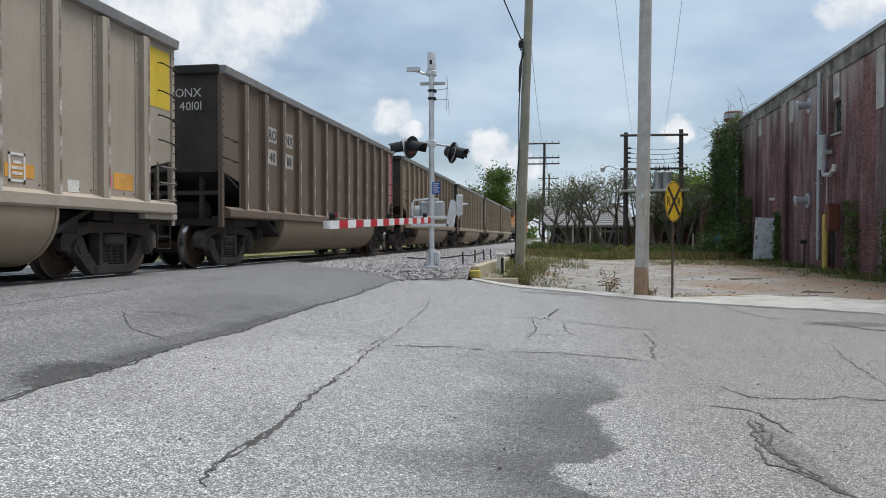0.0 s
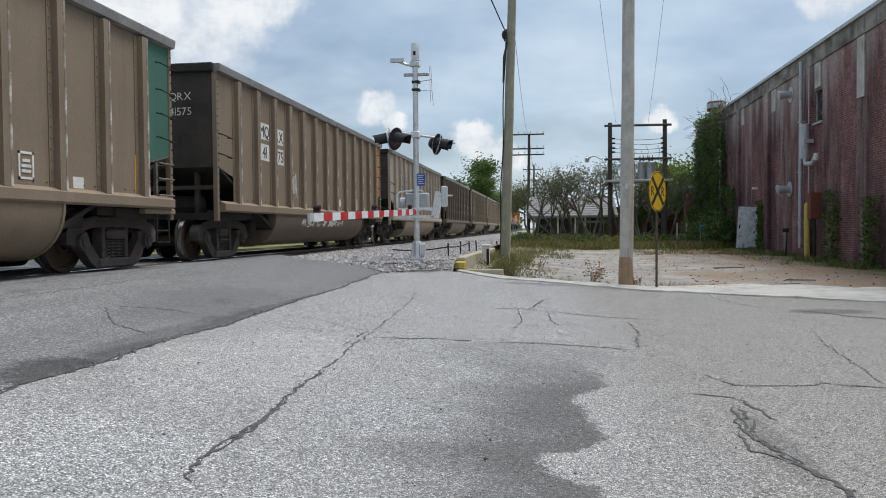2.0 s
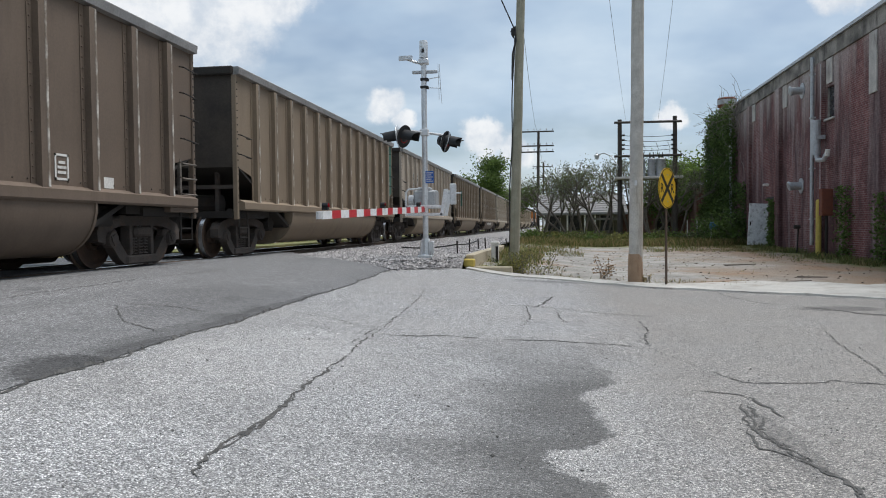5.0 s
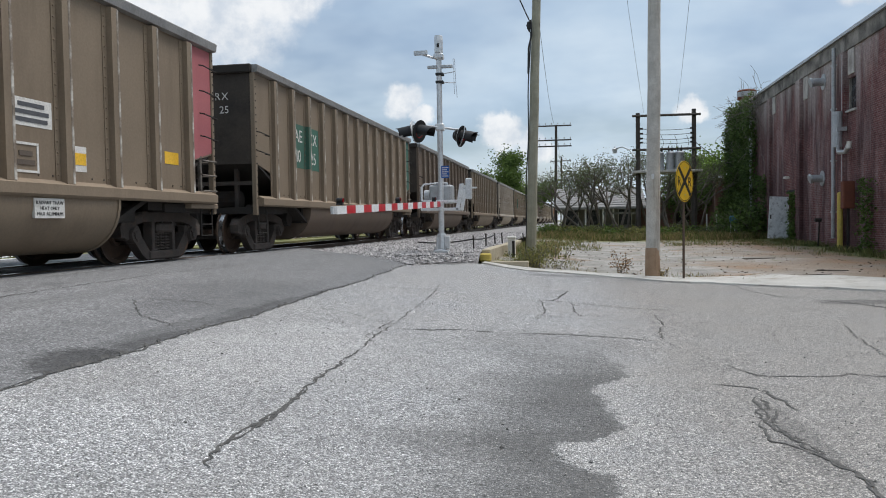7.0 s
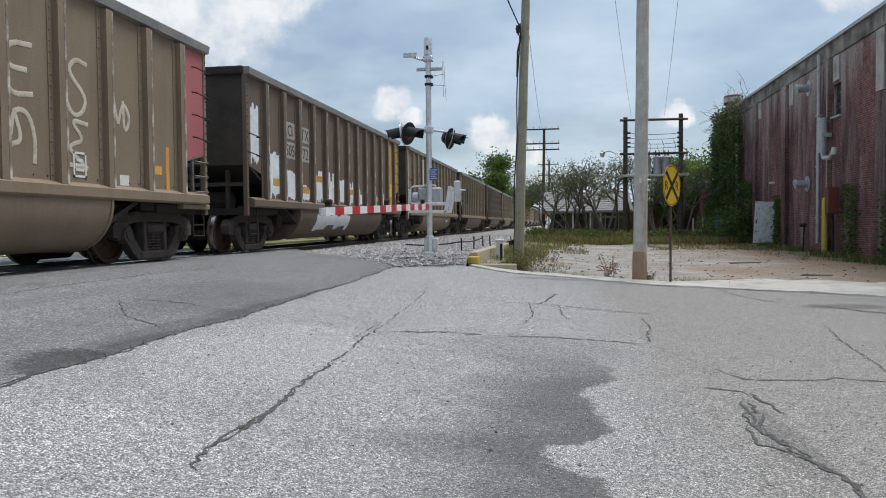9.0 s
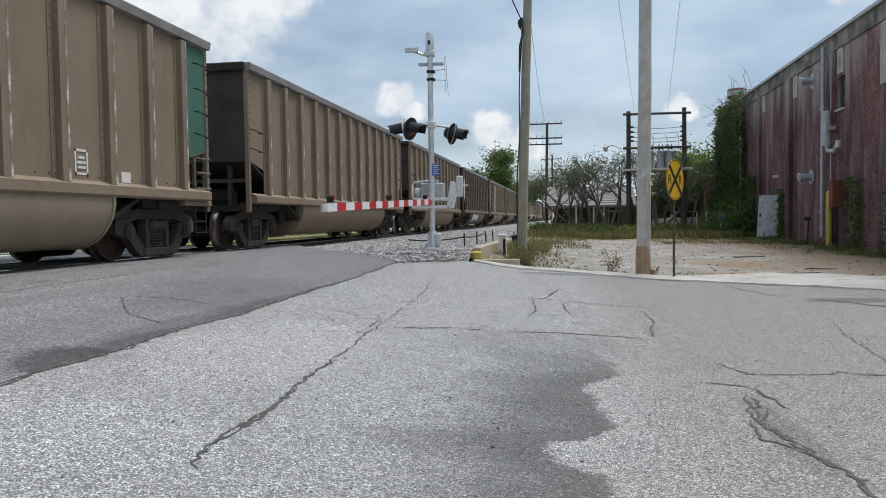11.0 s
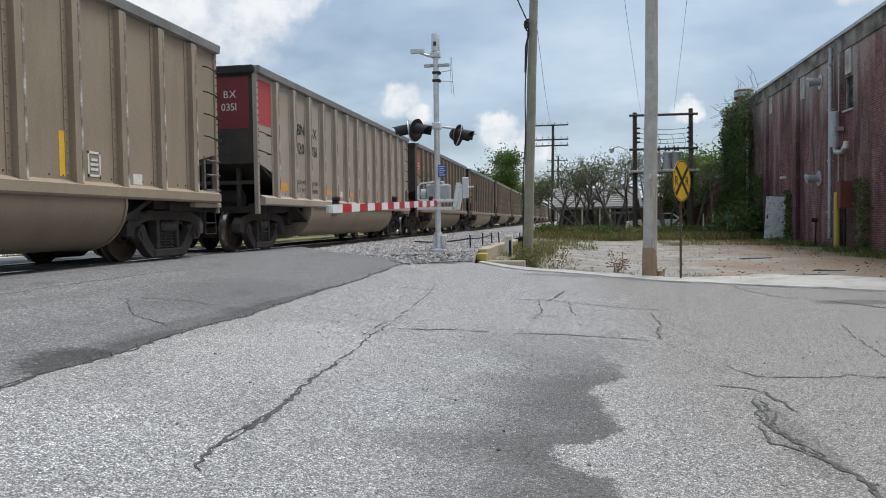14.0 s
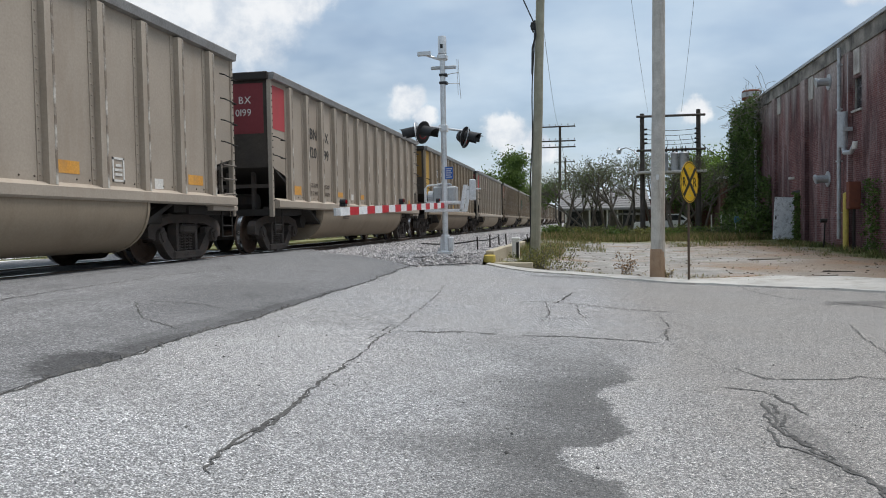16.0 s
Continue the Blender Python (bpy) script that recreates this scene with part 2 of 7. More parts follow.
PALE = material("bright_concrete_road", (0.68, 0.67, 0.65), (0.80, 0.79, 0.77), 0.85, 0.6, 40, 0.2, stain=(0.35, 0.33, 0.3))
STEEL = material("rail_steel", (0.10, 0.075, 0.06), (0.16, 0.11, 0.08), 0.6, 4, 60, 0.2, metal=0.6)
RAILTOP = material("polished_rail_head", (0.55, 0.55, 0.56), (0.70, 0.70, 0.72), 0.12, 2, 30, 0.02, metal=1.0)
TIE = material("creosoted_tie", (0.07, 0.055, 0.045), (0.13, 0.105, 0.085), 0.9, 5, 50, 0.5, per_object=0.3)
BALLAST = material("ballast_bed", (0.24, 0.235, 0.235), (0.40, 0.385, 0.375), 0.95, 3, 16, 0.9, stain=(0.14, 0.12, 0.11), dist=0.08, grain=0.8)
STONE = material("ballast_stone", (0.26, 0.25, 0.25), (0.46, 0.44, 0.43), 0.9, 3, 40, 0.3, island=0.5)

# ---- mesh kit ----
class Mesh:
    """Vertices and faces gathered from simple solids; each face keeps a material slot."""

    def __init__(self):
        self.v, self.f, self.m = [], [], []

    def add(self, verts, faces, slot=0, mat=None):
        o = len(self.v)
        self.v += [tuple(mat @ Vector(p)) if mat else tuple(p) for p in verts]
        self.f += [tuple(o + i for i in f) for f in faces]
        self.m += [slot] * len(faces)
        return self

    def box(self, x0, x1, y0, y1, z0, z1, slot=0, mat=None, c=0.0):
        """A box; c: width of the chamfer on its edges."""
        if c <= 0:
            v = [(x, y, z) for x in (x0, x1) for y in (y0, y1) for z in (z0, z1)]
            return self.add(v, [(0, 1, 3, 2), (4, 6, 7, 5), (0, 4, 5, 1), (2, 3, 7, 6), (0, 2, 6, 4), (1, 5, 7, 3)], slot, mat)
        v, idx = [], {}
        lim = ((x0, x1), (y0, y1), (z0, z1))
        for s in ((i, j, k) for i in (0, 1) for j in (0, 1) for k in (0, 1)):
            for ax in range(3):
                p = [lim[a][s[a]] + (0 if a == ax else (c if s[a] == 0 else -c)) for a in range(3)]
                idx[s, ax] = len(v)
                v.append(p)
        f = []
        for ax in range(3):
            b, d = (ax + 1) % 3, (ax + 2) % 3
            for e in (0, 1):
                q = []
                for i, j in ((0, 0), (1, 0), (1, 1), (0, 1)):
                    s = [0, 0, 0]
                    s[ax], s[b], s[d] = e, i, j
                    q.append(idx[tuple(s), ax])
                f.append(tuple(q if e else q[::-1]))
            for i in (0, 1):
                for j in (0, 1):
                    s0, s1 = [0, 0, 0], [0, 0, 0]
                    s0[b] = s1[b] = i
                    s0[d] = s1[d] = j
                    s1[ax] = 1
                    q = [idx[tuple(s0), b], idx[tuple(s1), b], idx[tuple(s1), d], idx[tuple(s0), d]]
                    f.append(tuple(q if i == j else q[::-1]))
        for s in ((i, j, k) for i in (0, 1) for j in (0, 1) for k in (0, 1)):
            q = [idx[s, 0], idx[s, 1], idx[s, 2]]
            f.append(tuple(q if sum(s) % 2 else q[::-1]))
        return self.add(v, f, slot, mat)

    def prism(self, profile, axis, a, b, slot=0, mat=None):
        """A closed profile of (u, v) swept from a to b along the axis: x sweeps (y, z), y sweeps (x, z), z sweeps (x, y)."""
        n = len(profile)
        put = {"x": lambda u, w, t: (t, u, w), "y": lambda u, w, t: (u, t, w), "z": lambda u, w, t: (u, w, t)}[axis]
        v = [put(u, w, a) for u, w in profile] + [put(u, w, b) for u, w in profile]
        f = [tuple(range(n - 1, -1, -1)), tuple(range(n, 2 * n))]
        f += [(i, (i + 1) % n, n + (i + 1) % n, n + i) for i in range(n)]
        return self.add(v, f, slot, mat)

    def tube(self, p, q, r, r2=None, n=8, slot=0, caps=True):
        """A round bar from p to q."""
        p, q = Vector(p), Vector(q)
        r2 = r if r2 is None else r2
        w = (q - p).normalized()
        u = w.orthogonal().normalized()
        t = w.cross(u)
        ring = [(math.cos(2 * math.pi * i / n), math.sin(2 * math.pi * i / n)) for i in range(n)]
        v = [p + (u * a + t * b) * r for a, b in ring] + [q + (u * a + t * b) * r2 for a, b in ring]
        f = [(i, (i + 1) % n, n + (i + 1) % n, n + i) for i in range(n)]
        if caps:
            f += [tuple(range(n - 1, -1, -1)), tuple(range(n, 2 * n))]
        return self.add(v, f, slot)

    def path(self, pts, r, n=6, slot=0):
        """A round bar bent through all the points; r: one radius or one for each point."""
        pts = [Vector(p) for p in pts]
        rr = r if isinstance(r, (list, tuple)) else [r] * len(pts)
        u, v = None, []
        for i, p in enumerate(pts):
            w = (pts[min(i + 1, len(pts) - 1)] - pts[max(i - 1, 0)]).normalized()
            u = w.orthogonal().normalized() if u is None else (u - w * u.dot(w)).normalized()
            t = w.cross(u)
            v += [p + (u * math.cos(6.28319 * j / n) + t * math.sin(6.28319 * j / n)) * rr[i] for j in range(n)]
        k = len(pts)
        f = [(i * n + j, i * n + (j + 1) % n, (i + 1) * n + (j + 1) % n, (i + 1) * n + j) for i in range(k - 1) for j in range(n)]
        f += [tuple(range(n - 1, -1, -1)), tuple(range((k - 1) * n, k * n))]
        return self.add(v, f, slot)

    def lathe(self, prof, n=16, slot=0, mat=None):
        """(r, z) turned round z."""
        k, v, f = len(prof), [], []
        for i in range(n):
            a = 2 * math.pi * i / n
            v += [(r * math.cos(a), r * math.sin(a), z) for r, z in prof]
        for i in range(n):
            j = (i + 1) % n
            f += [(i * k + s, j * k + s, j * k + s + 1, i * k + s + 1) for s in range(k - 1)]
        return self.add(v, f, slot, mat)

    def data(self, name, mats, smooth=False):
        me = bpy.data.meshes.new(name)
        me.from_pydata(self.v, [], self.f)
        for m in mats if isinstance(mats, (list, tuple)) else [mats]:
            me.materials.append(m)
        me.polygons.foreach_set("material_index", self.m)
        if smooth:
            me.polygons.foreach_set("use_smooth", [True] * len(self.f))
            me.set_sharp_from_angle(angle=radians(35))
        me.update()
        return me


def part(name, mesh, mats, parent=None, label="", m=None, smooth=False):
    """One mesh object, under a thing or a part."""
    me = mesh.data(name, mats, smooth) if isinstance(mesh, Mesh) else mesh
    ob = new(name, me)
    ob.parent = parent
    if m is not None:
        ob.matrix_basis = m
    return tagged(ob, label)


def thing(name, label, category, m=None, group="", kind=""):
    ob = new(name)
    ob.empty_display_size = 0.2
    if m is not None:
        ob.matrix_basis = m
    return tagged(ob, label, category, group, kind)


def smooth_step(a, b, x):
    t = min(max((x - a) / (b - a), 0), 1)
    return t * t * (3 - 2 * t)


def ground_z(x, y):
    """The lie of the land: the road climbs to the crossing, the lot rises gently away from it."""
    z = float(np.interp(x, [-40, -18, -12, -10.2, -6.4, -1, 2], [0.45, 0.45, 0.68, 0.77, 0.77, 0.15, 0.0]))
    z += float(np.interp(y, [20, 50, 100, 300], [0, 0.28, 0.5, 0.8])) * smooth_step(-3, -1.5, x)
    return z + 0.08 * smooth_step(10, 16, y) * smooth_step(-6.2, -4.5, x) * smooth_step(-1.5, -3, x)


def sheet(name, xs, ys, z, mats, m_of=None, smooth=True):
    """A grid over xs and ys; ys may depend on x."""
    me = Mesh()
    rows = [[(x, y, z(x, y)) for y in (ys(x) if callable(ys) else ys)] for x in xs]
    k = len(rows[0])
    v = [p for r in rows for p in r]
    f = [(i * k + j, (i + 1) * k + j, (i + 1) * k + j + 1, i * k + j + 1) for i in range(len(rows) - 1) for j in range(k - 1)]
    me.add(v, f)
    return part(name, me, mats, smooth=smooth)


def lin(a, b, n):
    return [a + (b - a) * i / (n - 1) for i in range(n)]


def glyphs():
    """The built-in font's capitals and figures at size 1, from the left edge: vertices, faces, width."""
    made = {}
    for ch in "ABCDEFGHIJKLMNOPQRSTUVWXYZ0123456789":
        cu = bpy.data.curves.new("glyph", "FONT")
        cu.body, cu.size, cu.extrude, cu.resolution_u = ch, 1.0, 0.004, 2
        ob = new("glyph", cu)
        bpy.context.view_layer.update()
        me = bpy.data.meshes.new_from_object(ob.evaluated_get(bpy.context.evaluated_depsgraph_get()))
        vs = [tuple(v.co) for v in me.vertices]
        x0 = min(v[0] for v in vs)
        made[ch] = ([(x - x0, y, z) for x, y, z in vs], [tuple(p.vertices) for p in me.polygons], max(v[0] for v in vs) - x0)
        bpy.data.objects.remove(ob)
        bpy.data.meshes.remove(me)
        bpy.data.curves.remove(cu)
    return made


GLYPHS = glyphs()


def text_mesh(s, size, mat, extrude=0.002):
    """Flat lettering in the built-in font, in the xy plane, centred."""
    me, x = Mesh(), 0.0
    for ch in s:
        if ch == " ":
            x += 0.30
            continue
        v, f, w = GLYPHS[ch]
        me.add([((px_ + x) * size, (py_ - 0.34) * size, pz_ / 0.004 * extrude) for px_, py_, pz_ in v], f)
        x += w + 0.09
    half = (x - 0.09) * size / 2
    me.v = [(a - half, b, c) for a, b, c in me.v]
    return me.data("lettering", mat)

# ---- ground, roads, track ----
def lot_material():
    """Bare reddish dirt and broken grey paving in the lot, grass and weeds round it."""
    m = bpy.data.materials.new("lot_ground")
    m.use_nodes = True
    n, l = m.node_tree.nodes, m.node_tree.links
    bs = n["Principled BSDF"]
    bs.inputs["Roughness"].default_value = 0.95
    bs.inputs["Specular IOR Level"].default_value = 0.2
    tc = n.new("ShaderNodeTexCoord").outputs["Object"]
    sp = n.new("ShaderNodeSeparateXYZ")
    l.new(tc, sp.inputs[0])

    def tex(s, d=7, r=0.62):
        t = n.new("ShaderNodeTexNoise")
        t.inputs["Scale"].default_value, t.inputs["Detail"].default_value, t.inputs["Roughness"].default_value = s, d, r
        l.new(tc, t.inputs["Vector"])
        return t.outputs["Fac"]

    def rng(src, lo, hi, a0=0.0, b0=1.0):
        t = n.new("ShaderNodeMapRange")
        for i, v in enumerate((lo, hi, a0, b0)):
            t.inputs[i + 1].default_value = v
        l.new(src, t.inputs[0])
        return t.outputs[0]

    def op(kind, a, b):
        t = n.new("ShaderNodeMath")
        t.operation = kind
        for i, v in enumerate((a, b)):
            if isinstance(v, (int, float)):
                t.inputs[i].default_value = v
            else:
                l.new(v, t.inputs[i])
        return t.outputs[0]

    def mix(f, x, y, kind="MIX"):
        t = n.new("ShaderNodeMix")
        t.data_type, t.blend_type = "RGBA", kind
        for sock, v in ((t.inputs[0], f), (t.inputs[6], x), (t.inputs[7], y)):
            if isinstance(v, (int, float)):
                sock.default_value = v
            elif isinstance(v, tuple):
                sock.default_value = (*v, 1)
            else:
                l.new(v, sock)
        return t.outputs[2]

    wob = op("MULTIPLY", op("SUBTRACT", tex(0.25), 0.5), 14.0)
    x, y = op("ADD", sp.outputs[0], wob), op("ADD", sp.outputs[1], wob)
    grass = mix(rng(tex(0.6), 0.35, 0.65), (0.10, 0.12, 0.04), (0.24, 0.22, 0.10))
    soil = mix(rng(tex(0.5), 0.38, 0.62), (0.285, 0.185, 0.12), (0.26, 0.222, 0.18))
    paving = mix(rng(tex(0.8), 0.4, 0.6), (0.36, 0.345, 0.32), (0.24, 0.23, 0.21))
    soil = mix(op("MULTIPLY", rng(x, 7.0, 3.5), rng(tex(0.35), 0.36, 0.48)), soil, paving)
    soil = mix(rng(tex(3.0, 9, 0.75), 0.58, 0.70, 0, 0.8), soil, (0.13, 0.11, 0.085))
    soil = mix(rng(tex(1.1, 8, 0.7), 0.60, 0.68, 0, 0.75), soil, (0.16, 0.17, 0.07))
    lot = op("MULTIPLY", op("MULTIPLY", rng(x, -2.6, -1.6), rng(y, 41, 38)), rng(sp.outputs[1], 8, 10))
    lot = op("MULTIPLY", lot, rng(op("ADD", sp.outputs[0], op("MULTIPLY", op("SUBTRACT", tex(0.8), 0.5), 3.0)), 9.4, 8.6))
    col = mix(lot, grass, soil)
    col = mix(0.5, col, rng(tex(45, 3, 0.7), 0.25, 0.75, 0.4, 1.5), "MULTIPLY")
    l.new(col, bs.inputs["Base Color"])
    b = n.new("ShaderNodeBump")
    b.inputs["Strength"].default_value, b.inputs["Distance"].default_value = 0.6, 0.05
    l.new(tex(14, 6, 0.7), b.inputs["Height"])
    l.new(b.outputs[0], bs.inputs["Normal"])
    return m


def road_edge(x):
    """The far edge of the street."""
    return float(np.interp(x, [-30, -6.4, -5.4, -3.3, -2.8, -2.3, 0, 3.25, 6, 12, 40], [18.0, 17.2, 16.4, 15.0, 16.6, 18.3, 17.7, 16.0, 14.3, 10.5, 8.0])) + (0.10 * noise.noise(Vector((x * 1.4, 0, 7))) + 0.05 * noise.noise(Vector((x * 5, 0, 7))) if x > -2.6 else 0.0)


RAIL_Z, TRACK_X = 0.79, -8.00


def land(x, y):
    z = ground_z(x, y)
    if -11 < x < -2.2:
        return z - 0.30
    if y < road_edge(x) + 0.2 and -34 < x < 44 and y > -45:
        return z - 0.10
    n = noise.noise(Vector((x * 0.35, y * 0.35, 0))) * 0.05 if abs(x) < 60 and y < 160 else 0
    return z + n


GX = [-3000, -900, -300, -120, -60, -40, -34.1, -30, -24, -20, -18, -16, -14, -12, -11.01, -10.99, -8, -5, -2.21, -2.19] + lin(-1.9, 14, 54) + [18, 24, 32, 44.1, 60, 120, 300, 900, 3000]
GY = [-3000, -600, -150, -60, -45.1, -44.9, -20, -5, 0, 4] + lin(6, 60, 109) + lin(62, 120, 20) + [140, 180, 240, 320, 500, 900, 1600, 4000]
ground = tagged(sheet("ground", GX, GY, land, lot_material()), "bare reddish dirt lot with broken paving and weedy grass", "ground", kind="structure")

# the old street and the darker asphalt of the crossing
CROSS_X = -3.32


def wavy(y):
    return CROSS_X + 0.10 * noise.noise(Vector((0, y * 0.35, 3))) + 0.05 * noise.noise(Vector((0, y * 1.3, 8))) - 0.012 * (y - 4)


road = tagged(sheet("road", [-4.2, -3.9, -3.6, -3.3, -3, -2.6] + lin(-2.2, 12, 60) + [15, 20, 30, 44], lambda x: [-45, -20, -8, -3, 0] + lin(1, road_edge(x), 60), lambda x, y: ground_z(x, y) + 0.012 * noise.noise(Vector((x * 0.5, y * 0.5, 1))), ROAD), "pale worn chip-sealed street with cracks", "road", kind="structure")


def crossing_sheet():
    me = Mesh()
    ys = [-45, -25, -12, -6, -3] + lin(-1, 18.2, 140)
    us = lin(0, 1, 14)
    rows = []
    for y in ys:
        x1 = wavy(y)
        lim = -6.75
        rows.append([(x1 + (lim - x1) * u, min(y, road_edge(x1 + (lim - x1) * u)), 0) for u in us])
    v = [(x, y, ground_z(x, y) + 0.022 * (1 if x < wavy(y) - 0.02 else 0.35) + 0.010 * noise.noise(Vector((x * 0.5, y * 0.5, 1)))) for r in rows for x, y, _ in r]
    k = len(us)
    f = [(i * k + j, i * k + j + 1, (i + 1) * k + j + 1, (i + 1) * k + j) for i in range(len(rows) - 1) for j in range(k - 1)]
    me.add(v, f)
    return part("road_at_crossing", me, NEWROAD, smooth=True)


tagged(crossing_sheet(), "smooth grey asphalt ramp laid against the rails", "road", kind="structure")
# asphalt between and behind the rails
gap = Mesh()
for x0, x1 in ((TRACK_X - 0.63, TRACK_X + 0.63), (TRACK_X - 3.2, TRACK_X - 0.80), (TRACK_X + 0.80, -6.70)):
    gap.box(x0, x1, -45, 18.2, 0.5, RAIL_Z - 0.015, c=0.01)
tagged(part("crossing_panel", gap, NEWROAD), "dark asphalt crossing panels between the rails", "crossing panel", kind="structure")
far_road = sheet("road_behind_track", [-34, -28, -22, -18, -14, -11.3], [-45, -20, 0, 10, 18.3], lambda x, y: ground_z(x, y) + 0.01, PALE)
tagged(far_road, "bright concrete street beyond the track", "road", kind="structure")
side_road = sheet("side_road", [-22, -20.5, -19, -17.5], [18.4, 30, 50, 80, 120, 200, 300], lambda x, y: ground_z(x, y) + 0.03, PALE)
tagged(side_road, "pale concrete lane beside the railway", "road", kind="structure")

# rails, each one long bar with foot, web and head
RAILPROF = [(-0.07, -0.17), (0.07, -0.17), (0.07, -0.155), (0.012, -0.13), (0.012, -0.045), (0.036, -0.035), (0.036, -0.006), (0.026, 0), (-0.026, 0), (-0.036, -0.006), (-0.036, -0.035), (-0.012, -0.045), (-0.012, -0.13), (-0.07, -0.155)]
track = thing("railway_track", "steel rails spiked to dark wooden ties on ballast", "railway track", kind="structure")
for sx in (-1, 1):
    x = TRACK_X + sx * 0.7535
    r = Mesh().prism([(x + u, RAIL_Z + w) for u, w in RAILPROF], "y", -120, 900)
    rail = part("rail", r, STEEL, track, "rusty rail with a polished head")
    part("rail_head", Mesh().box(x - 0.028, x + 0.028, -120, 900, RAIL_Z - 0.004, RAIL_Z + 0.002), RAILTOP, rail)
tie = Mesh().box(-1.3, 1.3, -0.115, 0.115, -0.18, 0, c=0.012).data("tie", TIE)
for i in range(110):
    o = new("tie", tie)
    o.parent = track
    o.matrix_basis = pose(TRACK_X + random.uniform(-.05, .05), 18.7 + i * 0.5, RAIL_Z - 0.165 + random.uniform(-.01, .01), 0, 0, random.uniform(-1.5, 1.5))
rest = Mesh()
for i in range(400):
    rest.box(TRACK_X - 1.3, TRACK_X + 1.3, 73.7 + i * 0.55, 73.93 + i * 0.55, RAIL_Z - 0.3, RAIL_Z - 0.165)
tagged(part("far_tie_row", rest, TIE, track), kind="stuff")


# ballast bed beside and under the track, held by a timber by the pole
def ballast_z(x, y):
    z = float(np.interp(x, [-14.5, -12, -10.0, -6.3, -4.5, -2.35], [0.45, 0.52, 0.64, 0.68, 0.69, 0.62]))
    z = z + (0.03 * noise.noise(Vector((x * 2.2, y * 2.2, 5))) + 0.03 * noise.noise(Vector((x * 0.6, y * 0.6, 2))))
    k = smooth_step(0.0, 0.8, y - (road_edge(max(x, -6.4)) - 0.15))
    return (ground_z(x, y) - 0.02) * (1 - k) + z * k


BX = lin(-14.5, -10.2, 10) + lin(-10, -6.4, 16) + lin(-6.2, -2.35, 40)
ballast = sheet("ballast", BX, lambda x: [road_edge(max(x, -6.4)) - 0.15 + d for d in lin(0, 22, 110) + lin(23, 60, 30) + [80, 120, 180, 300, 500, 900]], ballast_z, BALLAST)
tagged(ballast, "grey crushed stone ballast beside the rails", "ballast", kind="structure")
rs = random.Random(4)
stones = Mesh()
OCT = [(1, 0, 0), (0, 1, 0), (-1, 0, 0), (0, -1, 0), (0, 0, 1), (0, 0, -1)]
OF = [(0, 1, 4), (1, 2, 4), (2, 3, 4), (3, 0, 4), (1, 0, 5), (2, 1, 5), (3, 2, 5), (0, 3, 5)]
for i in range(15000):
    x = rs.uniform(-6.9, -2.4)
    y = road_edge(max(x, -6.4)) + 0.05 + 30 * rs.random() ** 1.8
    s = rs.uniform(0.022, 0.050)
    z = ballast_z(x, y)
    a = rs.uniform(0, 6.28)
    ca, sa = math.cos(a), math.sin(a)
    pts = []
    for p in OCT:
        k = rs.uniform(0.6, 1.25) * s
        px_, py_, pz_ = p[0] * k * 1.2, p[1] * k, p[2] * k * 0.8
        pts.append((x + px_ * ca - py_ * sa, y + px_ * sa + py_ * ca, z + s * 0.35 + pz_))
    stones.add(pts, OF)
tagged(part("ballast_stones", stones, STONE), "loose grey ballast stones", "stones", kind="stuff")

# ---- the coal train ----
CAR_L, HALF = 16.18, 7.18          # coupled length; half the length of the body
SPEED = 16.285                     # metres in a second, away from the camera
CAR0_Y = 4.73                      # the middle of car 0 at the start
POST_Y = [(i - 6) * 1.04 for i in range(13)]
SIDE = 1.46                        # half width at the side sheets
Z_TOP, Z_SILL = 3.93, 1.05

DARK = material("grimy_black_steel", (0.018, 0.016, 0.015), (0.045, 0.038, 0.032), 0.75, 3, 40, 0.3, metal=0.2)
TRUCK = material("cast_truck_steel", (0.045, 0.037, 0.033), (0.10, 0.082, 0.071), 0.8, 4, 50, 0.4, stain=(0.11, 0.065, 0.04))
WHEELM = material("wheel_steel", (0.06, 0.045, 0.036), (0.13, 0.085, 0.06), 0.65, 3, 40, 0.2, metal=0.4, stain=(0.16, 0.08, 0.05))
TREAD = material("polished_wheel_tread", (0.42, 0.42, 0.43), (0.55, 0.55, 0.56), 0.3, 3, 40, 0.05, metal=1.0)
RUBBED = material("rubbed_post_edge", (0.22, 0.172, 0.13), (0.62, 0.58, 0.52), 0.6, 3.0, 30, 0.1, metal=0.1, stain=(0.18, 0.138, 0.10), stain_amount=1.0, amount=2.4)

# end walls: coal grime plus the shade between cars, put into the colour
SHADED_END = material("shaded_sooty_end_wall", (0.042, 0.034, 0.028), (0.085, 0.068, 0.054), 0.85, 0.9, 30, 0.1, stain=(0.02, 0.017, 0.015), stain_amount=0.7)
GRIMEBAR = material("worn_ladder_bars", (0.10, 0.085, 0.07), (0.24, 0.21, 0.18), 0.7, 4, 40, 0.1, metal=0.2, stain=(0.05, 0.04, 0.03))
# dark rivet heads: the small shadows they throw are put into this colour
RIVET = material("shaded_dark_rivet_heads", (0.05, 0.04, 0.032), (0.12, 0.092, 0.07), 0.8, 5, 40, 0.0)


def body_paint(name, a, b, rust):
    return material(name, a, b, 0.72, 0.7, 30, 0.08, metal=0.08, stain=rust, streak=0.18, stain_amount=0.45, grain=0.18, dist=0.01)


